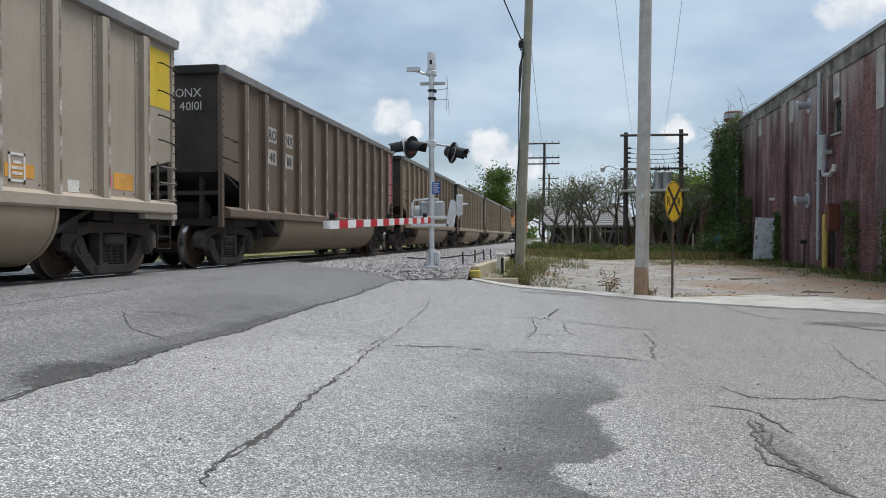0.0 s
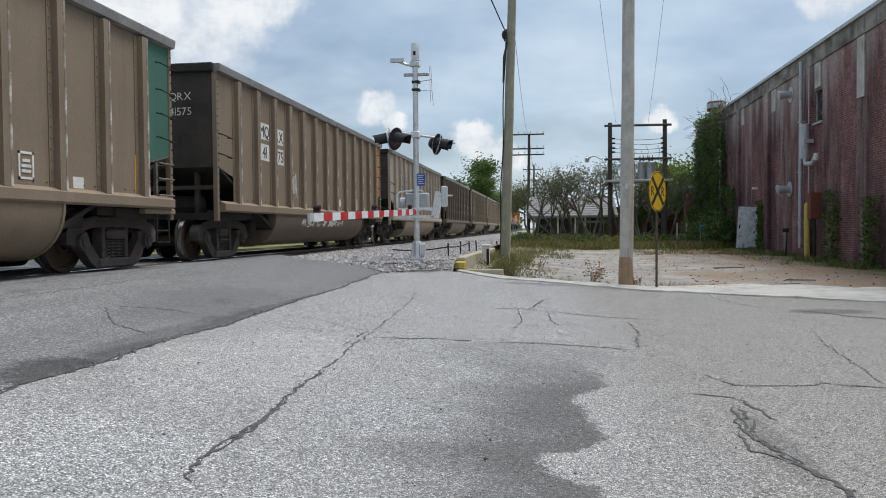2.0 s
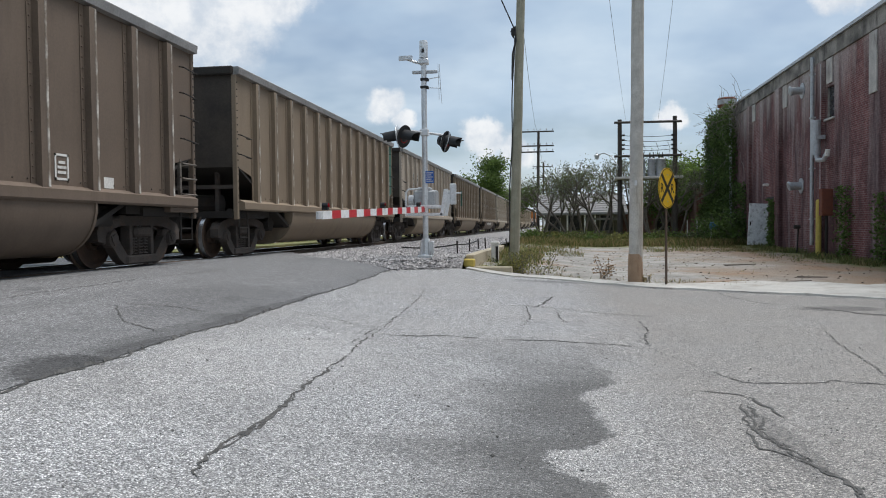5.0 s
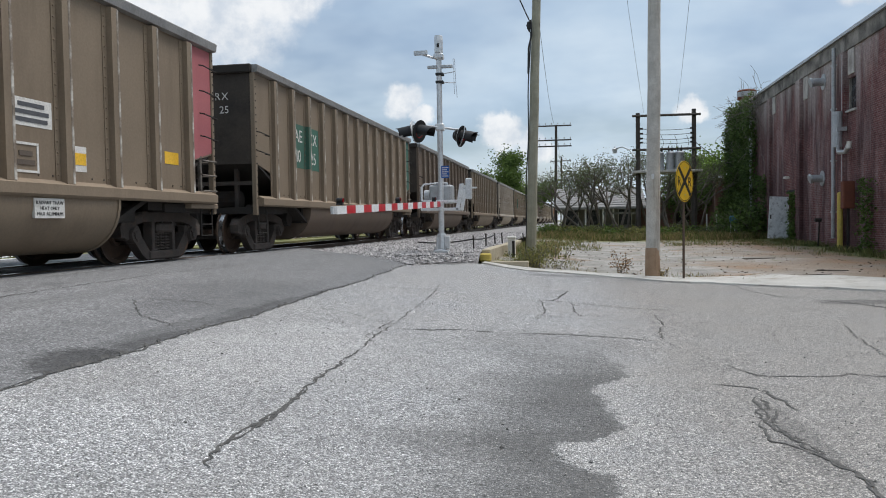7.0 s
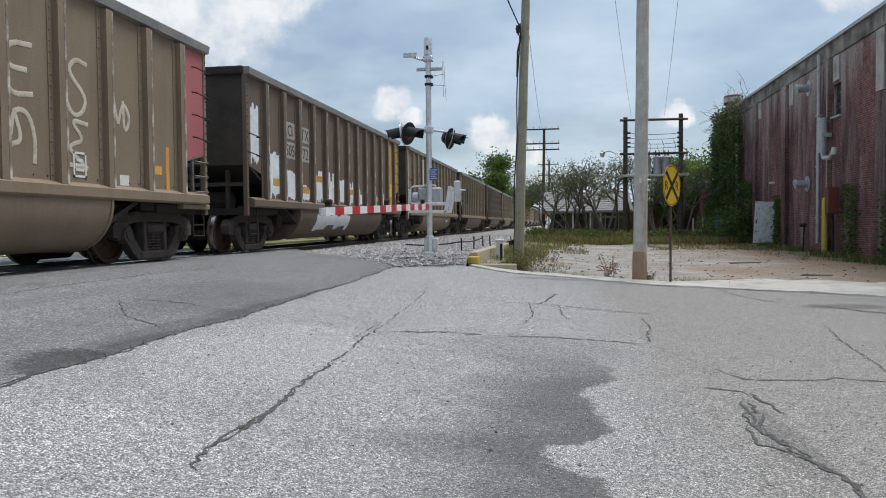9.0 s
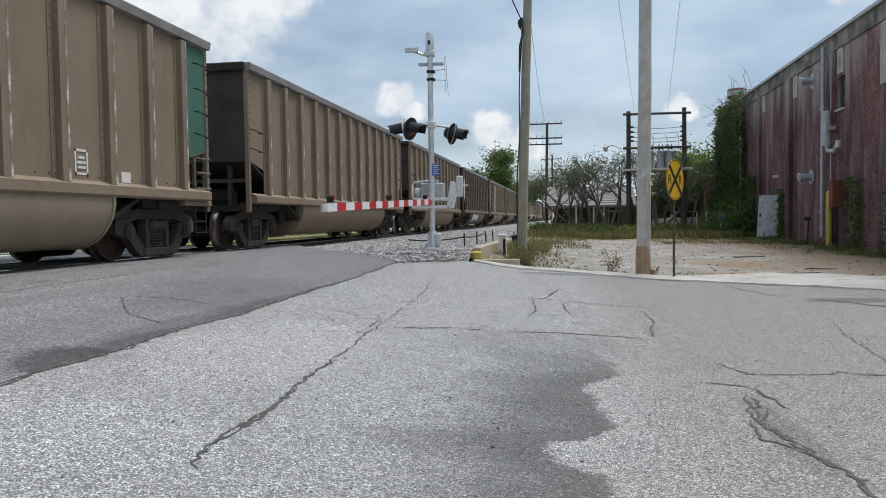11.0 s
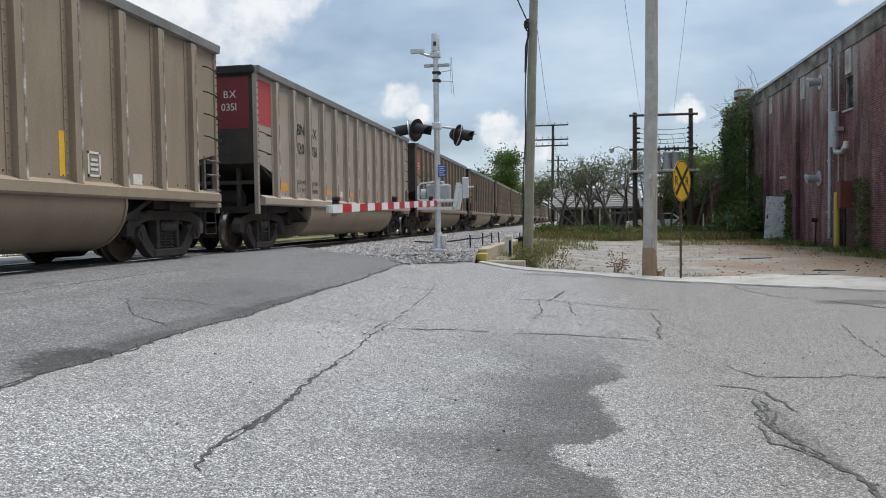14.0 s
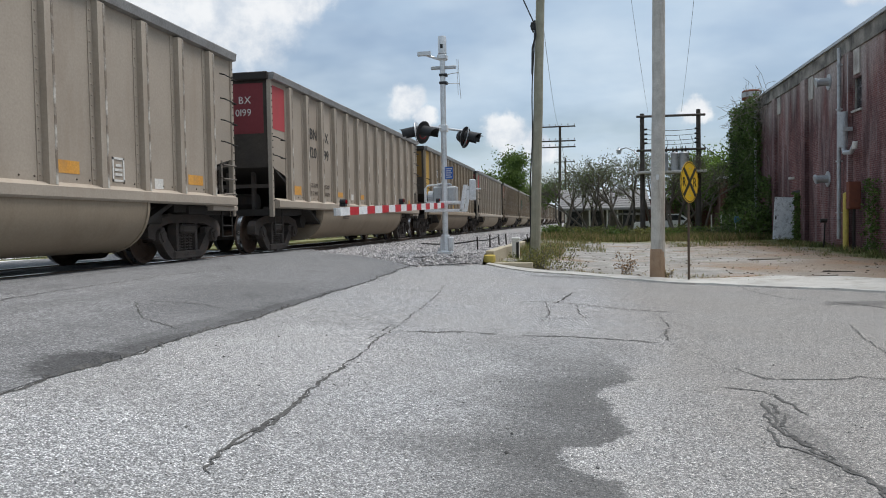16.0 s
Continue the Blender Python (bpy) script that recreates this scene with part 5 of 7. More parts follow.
crack([(3.38, 10.32), (3.38, 10.01), (3.22, 9.34), (3.1, 8.42), (3.02, 7.76), (2.87, 6.83)], 0.055, 7)
crack([(3.19, 16.06), (3.2, 15.04), (3.45, 13.75), (3.7, 13.2)], 0.12, 8)
crack([(4.03, 12.9), (4.3, 12.6), (4.58, 12.02), (5.2, 11.6)], 0.35, 30)
crack([(-4.84, 7.47), (-4.58, 7.47), (-4.15, 7.65), (-3.71, 7.57)], 0.07, 9)
crack([(-4.71, 7.33), (-4.11, 6.51), (-3.7, 6.3), (-3.39, 6.14)], 0.06, 31)
crack([(-2.45, 18.2), (-2.7, 16.6), (-3.3, 15.2)], 0.12, 11)
crack([(wavy(y) + 0.005, y) for y in lin(1.5, 15.5, 40)], 0.10, 12, "dark seam between old and new asphalt")
crack([(-6.35, y) for y in lin(2, 18, 10)], 0.05, 13, "dark seam along the rail")
crack([(-5.9, 3.0), (-5.6, 6.5), (-5.75, 9.5), (-5.5, 13)], 0.06, 14)

# concrete gutter along the far side
kx = lin(-2.25, 12, 40)
def apron(x):
    """How far the broken concrete reaches back from the street."""
    return float(np.interp(x, [-2, 1.5, 3.2, 5, 12], [0.7, 0.8, 1.8, 3.4, 4.6])) + 0.35 * noise.noise(Vector((x * 1.3, 3, 3)))


kerb = sheet("kerb", lin(-2.25, 12, 120), lambda x: [road_edge(x) - 0.15, road_edge(x) - 0.1] + [road_edge(x) + apron(x) * k for k in lin(0.1, 1.0, 8)] + [road_edge(x) + apron(x) + 0.12], lambda x, y: ground_z(x, y) + (0.035 if -0.12 < y - road_edge(x) < apron(x) + 0.02 else -0.06) + 0.02 * noise.noise(Vector((x * 2, y * 2, 0))), CONCRETE)
tagged(kerb, "worn low concrete edge of the street", "kerb", kind="structure")

# loose grit on the street
GRIT = material("loose_road_grit", (0.16, 0.155, 0.15), (0.50, 0.485, 0.46), 0.9, 60, 90, 0.2, island=0.8)
rg = random.Random(31)
grit = Mesh()
for i in range(9000):
    x, y = rg.uniform(-3.1, 3.4), 2.9 + 7.5 * rg.random() ** 1.5
    q = rg.uniform(0.0025, 0.0065) * (2.0 if rg.random() < 0.03 else 1.0)
    z = road_z(x, y)
    grit.add([(x + p[0] * q * rg.uniform(.7, 1.4), y + p[1] * q * rg.uniform(.7, 1.4), z + q * .4 + p[2] * q * .7) for p in OCT], OF)
tagged(part("road_grit", grit, GRIT), "loose grit and small stones on the worn street", "grit", kind="stuff")

# ---- foliage kit ----
BARK = material("grey_brown_bark", (0.10, 0.088, 0.074), (0.18, 0.155, 0.13), 0.95, 4, 40, 0.6)


def leaf_mat(name, a, b):
    m = material(name, a, b, 0.6, 0.8, 30, 0.0, island=0.45, spec=0.3)
    n, l = m.node_tree.nodes, m.node_tree.links
    if not any(x.type == "BSDF_TRANSLUCENT" for x in n):
        bs, out = n["Principled BSDF"], n["Material Output"]
        tl, mx = n.new("ShaderNodeBsdfTranslucent"), n.new("ShaderNodeMixShader")
        l.new(bs.inputs["Base Color"].links[0].from_socket, tl.inputs["Color"])
        mx.inputs[0].default_value = 0.45
        l.new(bs.outputs[0], mx.inputs[1])
        l.new(tl.outputs[0], mx.inputs[2])
        l.new(mx.outputs[0], out.inputs["Surface"])
    return m


LEAF_DARK = leaf_mat("dark_olive_leaf", (0.085, 0.105, 0.05), (0.15, 0.165, 0.085))
LEAF_GREEN = leaf_mat("green_leaf", (0.07, 0.12, 0.03), (0.135, 0.195, 0.05))
LEAF_BRIGHT = leaf_mat("bright_leaf", (0.09, 0.16, 0.025), (0.16, 0.23, 0.05))
LEAF_VINE = leaf_mat("vine_leaf", (0.06, 0.105, 0.03), (0.13, 0.185, 0.055))
LEAF_DRY = leaf_mat("dry_weed_leaf", (0.20, 0.11, 0.055), (0.30, 0.19, 0.09))
LEAF_WEED = leaf_mat("yellowish_weed_leaf", (0.13, 0.14, 0.04), (0.24, 0.22, 0.075))
GRASS = leaf_mat("rank_grass", (0.09, 0.12, 0.035), (0.17, 0.18, 0.06))
STRAW = leaf_mat("brown_grass", (0.22, 0.17, 0.08), (0.33, 0.26, 0.13))


def leaf(me, p, size, r, slot=0):
    """One bent leaf of two faces."""
    a = Vector((r.gauss(0, 1), r.gauss(0, 1), r.gauss(0, 0.7))).normalized()
    b = a.orthogonal().normalized()
    b = (b * math.cos(r.uniform(0, 6.28)) + a.cross(b) * math.sin(r.uniform(0, 6.28))).normalized()
    n = a.cross(b) * size * 0.2
    p = Vector(p)
    me.add([p, p + a * size * 0.5 + b * size * 0.32 + n, p + a * size, p + a * size * 0.5 - b * size * 0.32 + n], [(0, 1, 2), (0, 2, 3)], slot)


def tree(name, label, x, y, height, spread, stems, leaves, size, mat, seed, low=0.35, group=""):
    """Forked stems that split into limbs and twigs; leaves in clumps round the twig ends."""
    r = random.Random(seed)
    z0 = ground_z(x, y) - 0.05
    t = thing(name, label, name, pose(x, y, z0), group)
    wood, ends = Mesh(), []

    def grow(p, d, length, rad, depth):
        q = p
        n = 3
        for i in range(n):
            d = (d + Vector((r.gauss(0, .16), r.gauss(0, .16), r.gauss(0, .08)))).normalized()
            nq = q + d * length / n
            wood.tube(q, nq, rad * (1 - 0.22 * i / n), rad * (1 - 0.22 * (i + 1) / n), n=6 if depth else 8, caps=False)
            q = nq
            if depth >= 2:
                ends.append(q.copy())
        if depth < 3:
            for _ in range(3 if depth < 2 else 2):
                w = (d + Vector((r.gauss(0, .55), r.gauss(0, .55), r.gauss(0.15, .3)))).normalized()
                grow(q, w, length * r.uniform(0.55, 0.75), rad * 0.55, depth + 1)
        ends.append(q.copy())

    for s in range(stems):
        a = 6.283 * s / stems + r.uniform(-.4, .4)
        tilt = spread / height * (0.55 if stems > 1 else 0.1)
        grow(Vector((0.12 * math.cos(a), 0.12 * math.sin(a), 0)), Vector((math.cos(a) * tilt, math.sin(a) * tilt, 1)).normalized(), height * (low + 0.03 * r.random()), height * 0.011 + 0.025, 0)
    part("trunk", wood, BARK, t, smooth=True)
    crown = Mesh()
    k = max(1, leaves // len(ends))
    for e in ends:
        c = size * r.uniform(1.2, 3.2)
        for _ in range(int(k * r.uniform(0.2, 1.9))):
            leaf(crown, e + Vector((r.gauss(0, c), r.gauss(0, c), r.gauss(0, c * .8))), size * r.uniform(.6, 1.3), r)
    part("crown", crown, mat, t, "uneven crown of small leaves")
    return t


def weed(x, y, height, spread, n, mat, seed, label, name="weed", size=0.05, z=None):
    r = random.Random(seed)
    t = thing(name, label, name, pose(x, y, (ground_z(x, y) if z is None else z) - 0.03))
    stem, lf = Mesh(), Mesh()
    for i in range(n):
        p, d = Vector((r.gauss(0, spread * .25), r.gauss(0, spread * .25), 0)), Vector((r.gauss(0, .35), r.gauss(0, .35), 1)).normalized()
        h = height * r.uniform(.5, 1)
        for j in range(5):
            q = p + d * h / 5
            stem.tube(p, q, 0.008, 0.006, n=4, caps=False)
            for _ in range(6 if j else 2):
                leaf(lf, q + Vector((r.gauss(0, spread * .12), r.gauss(0, spread * .12), r.gauss(0, .04))), size * r.uniform(.6, 1.5), r)
            d = (d + Vector((r.gauss(0, .2), r.gauss(0, .2), r.gauss(0, .1)))).normalized()
            p = q
    tagged(part("stem", stem, BARK, t), kind="stuff")
    part("leaves", lf, mat, t)
    return t


def grass_patch(name, label, spots, mats, seed):
    """Blades beyond counting: (x0, x1, y0, y1, how many, height, dry share)."""
    r = random.Random(seed)
    me = Mesh()
    for x0, x1, y0, y1, n, h, dry in spots:
        for _ in range(n):
            x, y = r.uniform(x0, x1), r.uniform(y0, y1)
            if noise.noise(Vector((x * 0.9, y * 0.9, seed))) < -0.12:
                continue
            slot = 1 if r.random() < dry else 0
            z = land(x, y) - 0.02
            for _ in range(4):
                a, k = r.uniform(0, 6.28), h * r.uniform(.35, 1.1)
                dx, dy = math.cos(a), math.sin(a)
                w, lean = k * 0.03 + 0.004, k * r.uniform(.1, .8)
                px_, py_ = x + r.gauss(0, .06), y + r.gauss(0, .06)
                me.add([(px_ - dy * w, py_ + dx * w, z), (px_ + dy * w, py_ - dx * w, z), (px_ + dx * lean * .5 + dy * w * .6, py_ + dy * lean * .5 - dx * w * .6, z + k * .6), (px_ + dx * lean, py_ + dy * lean, z + k)], [(0, 1, 2), (0, 2, 3)], slot)
    return tagged(part(name, me, mats), label, "grass", kind="stuff")


# ---- crossing signal and gate ----
ALU = material("dull_aluminium", (0.60, 0.61, 0.62), (0.74, 0.75, 0.76), 0.42, 3, 40, 0.05, metal=0.4, stain=(0.38, 0.38, 0.37))
GALV = material("galvanised_grey", (0.40, 0.41, 0.42), (0.52, 0.53, 0.54), 0.55, 5, 50, 0.08, metal=0.5, stain=(0.3, 0.29, 0.27))
BLACK = material("matt_black_paint", (0.012, 0.012, 0.013), (0.03, 0.03, 0.03), 0.6, 4, 40, 0.05)
REDTAPE = material("red_reflective_tape", (0.45, 0.02, 0.03), (0.55, 0.035, 0.045), 0.4, 5, 50, 0.0)
WHITETAPE = material("white_reflective_tape", (0.72, 0.72, 0.72), (0.82, 0.82, 0.82), 0.4, 5, 50, 0.0, stain=(0.5, 0.5, 0.48))
REDLENS = material("red_lens", (0.22, 0.01, 0.015), (0.30, 0.015, 0.02), 0.15, 3, 30, 0.0)
BLUESIGN = material("blue_sign", (0.02, 0.10, 0.38), (0.03, 0.13, 0.45), 0.45, 4, 40, 0.0)

MX, MY = -3.05, 17.03
sig = thing("crossing_signal", "silver mast with red flashing light heads and lowered gate", "crossing signal", pose(MX, MY, 0.70))
base = part("foundation", Mesh().box(-0.20, 0.20, -0.20, 0.20, -0.5, -0.03, c=0.03), CONCRETE, sig, "concrete foundation block")
ped = Mesh().box(-0.17, 0.17, -0.17, 0.17, -0.03, 0.03, c=0.01)
ped.lathe([(0.15, 0.03), (0.115, 0.06), (0.105, 0.38), (0.09, 0.42)], 8)
for k in range(4):
    ped.box(0.09, 0.15, -0.012, 0.012, 0.03, 0.34, mat=Matrix.Rotation(radians(45 + 90 * k), 4, "Z"))
part("pedestal", ped, ALU, sig)
part("junction_box", Mesh().box(0.10, 0.20, -0.10, 0.04, 0.06, 0.36, c=0.015), ALU, sig)
for a in (45, 135, 225, 315):
    part("anchor_bolt", Mesh().tube((0.19 * math.cos(radians(a)), 0.19 * math.sin(radians(a)), 0.0), (0.19 * math.cos(radians(a)), 0.19 * math.sin(radians(a)), 0.12), 0.016), GALV, sig)
part("mast", Mesh().tube((0, 0, 0.1), (0.0, 0, 4.45), 0.066, 0.064, n=18), ALU, sig, smooth=True)
part("bell", Mesh().lathe([(0.0, 0.42), (0.09, 0.42), (0.10, 0.38), (0.10, 0.03), (0.07, 0.0), (0, 0)], 16, 0, Matrix.Translation((0, 0, 4.57))), ALU, sig, "cylindrical bell housing at the mast top", smooth=True)
part("bell_slot", Mesh().box(-0.03, 0.03, -0.106, -0.09, 4.70, 4.80, c=0.01), BLACK, sig)
part("camera_arm", Mesh().path([(0, 0, 4.46), (-0.18, -0.05, 4.5), (-0.50, -0.1, 4.62)], 0.03).box(-0.56, -0.25, -0.15, -0.05, 4.55, 4.64), ALU, sig)
part("mast_collar", Mesh().box(-0.11, 0.11, -0.11, 0.11, 4.45, 4.57, c=0.02), ALU, sig)
part("top_bracket", Mesh().box(-0.27, 0.32, -0.04, 0.04, 4.24, 4.31, c=0.01), GALV, sig)
ant = Mesh().path([(0, 0, 4.10), (0.37, 0.05, 4.16)], 0.009).path([(0, 0, 3.92), (0.38, 0.05, 3.90)], 0.009)
ant.path([(0.36, 0.05, 4.45), (0.38, 0.05, 3.95), (0.41, 0.05, 3.55)], 0.006).path([(0.32, 0.1, 4.48), (0.34, 0.1, 3.65)], 0.005)
part("antenna", ant, GALV, sig, "thin whip antenna on two clamps")
for z in (4.10, 3.92):
    part("antenna_clamp", Mesh().box(-0.075, 0.11, -0.08, 0.08, z - 0.03, z + 0.03, c=0.01), BLACK, sig)
ARM, FACE = Vector((0.53, 0.85, 0)), Vector((0.975, -0.22, 0))
part("crossarm", Mesh().tube(-0.72 * ARM + Vector((0, 0, 2.88)), 0.72 * ARM + Vector((0, 0, 2.88)), 0.028, n=10).box(-0.1, 0.1, -0.1, 0.1, 2.80, 2.96, c=0.02), ALU, sig)


def light_head(at, out):
    """Background disc, lamp housing behind it, hooded red lens before it."""
    up_ = Vector((0, 0, 1))
    tilt = 6
    m = Matrix.Translation(at) @ out.to_track_quat("Z", "Y").to_matrix().to_4x4() @ Matrix.Rotation(radians(tilt), 4, "X")
    h = part("light_head", Mesh().lathe([(0.0, -0.20), (0.10, -0.19), (0.15, -0.10), (0.155, 0.0), (0.155, 0.02)], 18, 0, m), BLACK, sig, "black flashing light head", smooth=True)
    part("background_disc", Mesh().lathe([(0.15, 0.004), (0.255, 0.004), (0.258, 0.008), (0.25, 0.014), (0.15, 0.012)], 28, 0, m), BLACK, h)
    part("disc_back", Mesh().lathe([(0.15, -0.008), (0.25, -0.006), (0.256, 0.002), (0.15, 0.002)], 28, 0, m), ALU, h, "bare metal back of the disc")
    part("lens", Mesh().lathe([(0.0, 0.05), (0.08, 0.045), (0.15, 0.02)], 18, 0, m), REDLENS, h, "unlit red lens", smooth=True)
    v = Mesh()
    n, vv, ff = 14, [], []
    for i in range(n + 1):
        a = radians(-20 + 220 * i / n)
        for rr, zz in ((0.16, 0.01), (0.15, 0.42 - 0.10 * abs(math.cos(a)))):
            vv.append((rr * math.cos(a), rr * math.sin(a), zz))
        for rr, zz in ((0.152, 0.01), (0.142, 0.42 - 0.10 * abs(math.cos(a)))):
            vv.append((rr * math.cos(a), rr * math.sin(a), zz))
    for i in range(n):
        b, c_ = 4 * i, 4 * i + 4
        ff += [(b, c_, c_ + 1, b + 1), (b + 2, b + 3, c_ + 3, c_ + 2), (b + 1, c_ + 1, c_ + 3, b + 3)]
    v.add(vv, ff, 0, m)
    part("visor", v, BLACK, h, smooth=True)


for s in (-1, 1):
    c0 = 0.72 * s * ARM + Vector((0, 0, 2.73))
    for d in ((Vector((-0.98, 0.05, -0.04)), Vector((0.90, -0.42, -0.12))) if s < 0 else (Vector((0.95, -0.30, -0.10)), Vector((0.93, 0.36, -0.16)))):
        light_head(c0 + d * (0.10 if s < 0 and d.x < 0 else 0.03), d.normalized())
    part("head_bracket", Mesh().box(c0.x - 0.05, c0.x + 0.05, c0.y - 0.05, c0.y + 0.05, 2.68, 2.92, c=0.015), ALU, sig)
sg = part("notice_sign", Mesh().box(0.03, 0.22, -0.10, -0.09, 1.70, 1.98, c=0.004), BLUESIGN, sig, "small blue notice with white print")
for i in range(5):
    part("print_line", Mesh().box(0.05, 0.20 - 0.03 * (i % 2), -0.103, -0.098, 1.735 + i * 0.048, 1.755 + i * 0.048), WHITE, sg)
mech = part("gate_mechanism", Mesh().box(-0.30, 0.24, 0.08, 0.50, 1.12, 1.55, c=0.03).tube((-0.28, 0.1, 1.30), (-0.40, 0.1, 1.30), 0.14, n=16).box(-0.2, 0.1, 0.1, 0.45, 1.55, 1.62, c=0.02), GALV, sig, "grey gate drive box")
part("mechanism_cover", Mesh().box(-0.06, 0.22, 0.04, 0.08, 1.18, 1.52, c=0.012), GALV, mech)
gf = Mesh()
for z in (0.98, 1.16):
    gf.box(-0.46, 0.42, -0.13, -0.09, z - 0.03, z + 0.03, c=0.006)
gf.box(-0.46, -0.41, -0.13, -0.09, 1.0, 1.50, c=0.006)
gf.path([(-0.43, -0.11, 1.5), (-0.38, -0.11, 1.56), (-0.1, -0.11, 1.58)], 0.022)
gf.prism([(0.36, 0.95), (0.44, 0.95), (0.56, 1.56), (0.46, 1.56)], "y", -0.13, -0.08)
gb = Mesh().prism([(0.36, 0.95), (0.44, 0.95), (0.56, 1.56), (0.46, 1.56)], "y", 0.5, 0.55)
for z in (0.98, 1.16):
    gb.box(-0.46, 0.42, 0.52, 0.56, z - 0.03, z + 0.03, c=0.006)
part("gate_frame", gb, WHITETAPE, sig, "white support arms of the gate")
part("gate_frame", gf, WHITETAPE, sig, "white support arms of the gate")
part("counterweight", Mesh().box(0.60, 0.74, -0.16, -0.02, 1.20, 1.68, c=0.02).tube((0.5, -0.09, 1.46), (0.86, -0.09, 1.46), 0.02), ALU, sig)
# the arm lies level over the street, along the track
arm = part("gate_arm", Mesh().box(-0.02, 0.02, -7.75, 0.1, -0.05, 0.05, c=0.004), ALU, sig, "gate arm with red and white bands", Matrix.Translation((-0.03, 0, 1.10)) @ Matrix.Rotation(radians(1.8), 4, "X"))
for i in range(18):
    y1 = -0.05 - i * 0.42
    h0 = 0.066 - 0.012 * i / 19
    part("band", Mesh().box(0.021, 0.026, y1 - 0.417, y1, -h0, h0), WHITETAPE if (i + 0) % 2 else REDTAPE, arm, "white band" if i % 2 else "red band")
for y in (-7.4, -4.1, -0.7):
    lamp = part("arm_lamp", Mesh().box(-0.04, 0.04, y - 0.04, y + 0.04, 0.065, 0.10).tube((-0.04, y, 0.13), (0.04, y, 0.13), 0.035, n=12), BLACK, arm)
    part("arm_lens", Mesh().tube((0.041, y, 0.13), (0.052, y, 0.13), 0.03, n=12), REDLENS, lamp)

# ---- poles and wires ----
OLDWOOD = material("weathered_grey_pole", (0.42, 0.395, 0.355), (0.64, 0.61, 0.56), 0.9, 3.5, 45, 0.5, stain=(0.21, 0.17, 0.13), streak=0.06, stain_amount=0.8, dist=0.02)
GREENWOOD = material("greenish_treated_pole", (0.26, 0.25, 0.185), (0.39, 0.37, 0.29), 0.9, 3.0, 45, 0.5, stain=(0.15, 0.13, 0.095), streak=0.06, dist=0.02)
DARKWOOD = material("dark_creosote_pole", (0.05, 0.042, 0.036), (0.095, 0.08, 0.068), 0.9, 2.5, 45, 0.4, stain=(0.03, 0.026, 0.022), streak=0.06)
RAWWOOD = material("scuffed_pole_foot", (0.33, 0.215, 0.135), (0.44, 0.31, 0.21), 0.95, 5, 60, 0.7, stain=(0.15, 0.10, 0.07), streak=0.15)
WIRE = material("black_cable", (0.015, 0.015, 0.016), (0.025, 0.025, 0.026), 0.6, 5, 40, 0.0)


def sagging(a, b, sag, n=14):
    a, b = Vector(a), Vector(b)
    return [a.lerp(b, i / n) - Vector((0, 0, sag * 4 * (i / n) * (1 - i / n))) for i in range(n + 1)]


def pole_mesh(top, r0, r1, wob=0.012, seed=1):
    n = 12
    pts = [Vector((0, 0, -0.3)).lerp(Vector(top), i / n) + Vector((noise.noise(Vector((i * .9, seed, 0))) * wob, noise.noise(Vector((i * .9, seed, 5))) * wob, 0)) for i in range(n + 1)]
    return Mesh().path(pts, [r0 + (r1 - r0) * i / n for i in range(n + 1)], 18)


p1 = thing("utility_pole", "greenish treated wooden pole with a black cable", "utility pole", pose(-1.40, 23.6, 0.28))
part("shaft", pole_mesh((0.38, 0.2, 11.5), 0.165, 0.12, seed=2), GREENWOOD, p1, smooth=True)
cab = Mesh().path([(-0.165 + 0.033 * z + 0.02 * math.sin(z * 2.1), -0.03, z) for z in lin(0.1, 7.0, 26)], 0.02)
cab.path([(0.06, -0.05, 7.0), (-0.02, -0.1, 7.2), (0.10, -0.14, 7.35), (0.12, -0.1, 6.9), (0.02, -0.1, 6.5), (0.0, -0.09, 5.7)], 0.03)
part("cable", cab, WIRE, p1, "black cable stapled up the pole")
part("cable_clamp", Mesh().box(-0.02, 0.14, -0.2, -0.1, 7.05, 7.3, c=0.03), WIRE, p1)
p2 = thing("utility_pole", "weathered grey wooden pole with a scuffed foot", "utility pole", pose(1.80, 17.95, 0.0))
part("shaft", pole_mesh((0.13, 0.1, 11.0), 0.165, 0.13, seed=5), OLDWOOD, p2, smooth=True)
part("scuffed_foot", Mesh().lathe([(0.168, -0.1), (0.176, 0.1), (0.172, 0.35), (0.166, 0.62), (0.158, 0.70)], 20, 0, Matrix.Translation((0, 0, 0))), RAWWOOD, p2, "scuffed reddish foot of the pole", smooth=True)
part("tag", Mesh().box(-0.03, 0.03, -0.175, -0.16, 2.3, 2.42), ALU, p2)


def overhead(a, b, sag, r, label="thin black overhead power wire"):
    return tagged(part("overhead_wire", Mesh().path(sagging(a, b, sag), r, n=5), WIRE), label, "wire")


overhead((-1.04, 23.5, 7.5), (-1.82, 68.6, 10.0), 0.9, 0.008)
overhead((-1.3, 23.4, 7.5), (-3.2, 18.0, 11.5), 0.1, 0.02)
overhead((0.75, 15.5, 8.6), (4.19, 47.9, 8.0), 0.25, 0.006)
overhead((2.6, 15.5, 8.6), (6.2, 48.2, 7.95), 0.25, 0.006)
overhead((1.9, 18.0, 7.2), (6.5, 14.5, 9.0), 0.15, 0.016)
overhead((7.2, 48.3, 6.2), (10.3, 50.5, 4.6), 0.2, 0.02)
overhead((-1.8, 68.7, 9.9), (-2.2, 111.2, 10.5), 0.8, 0.015)


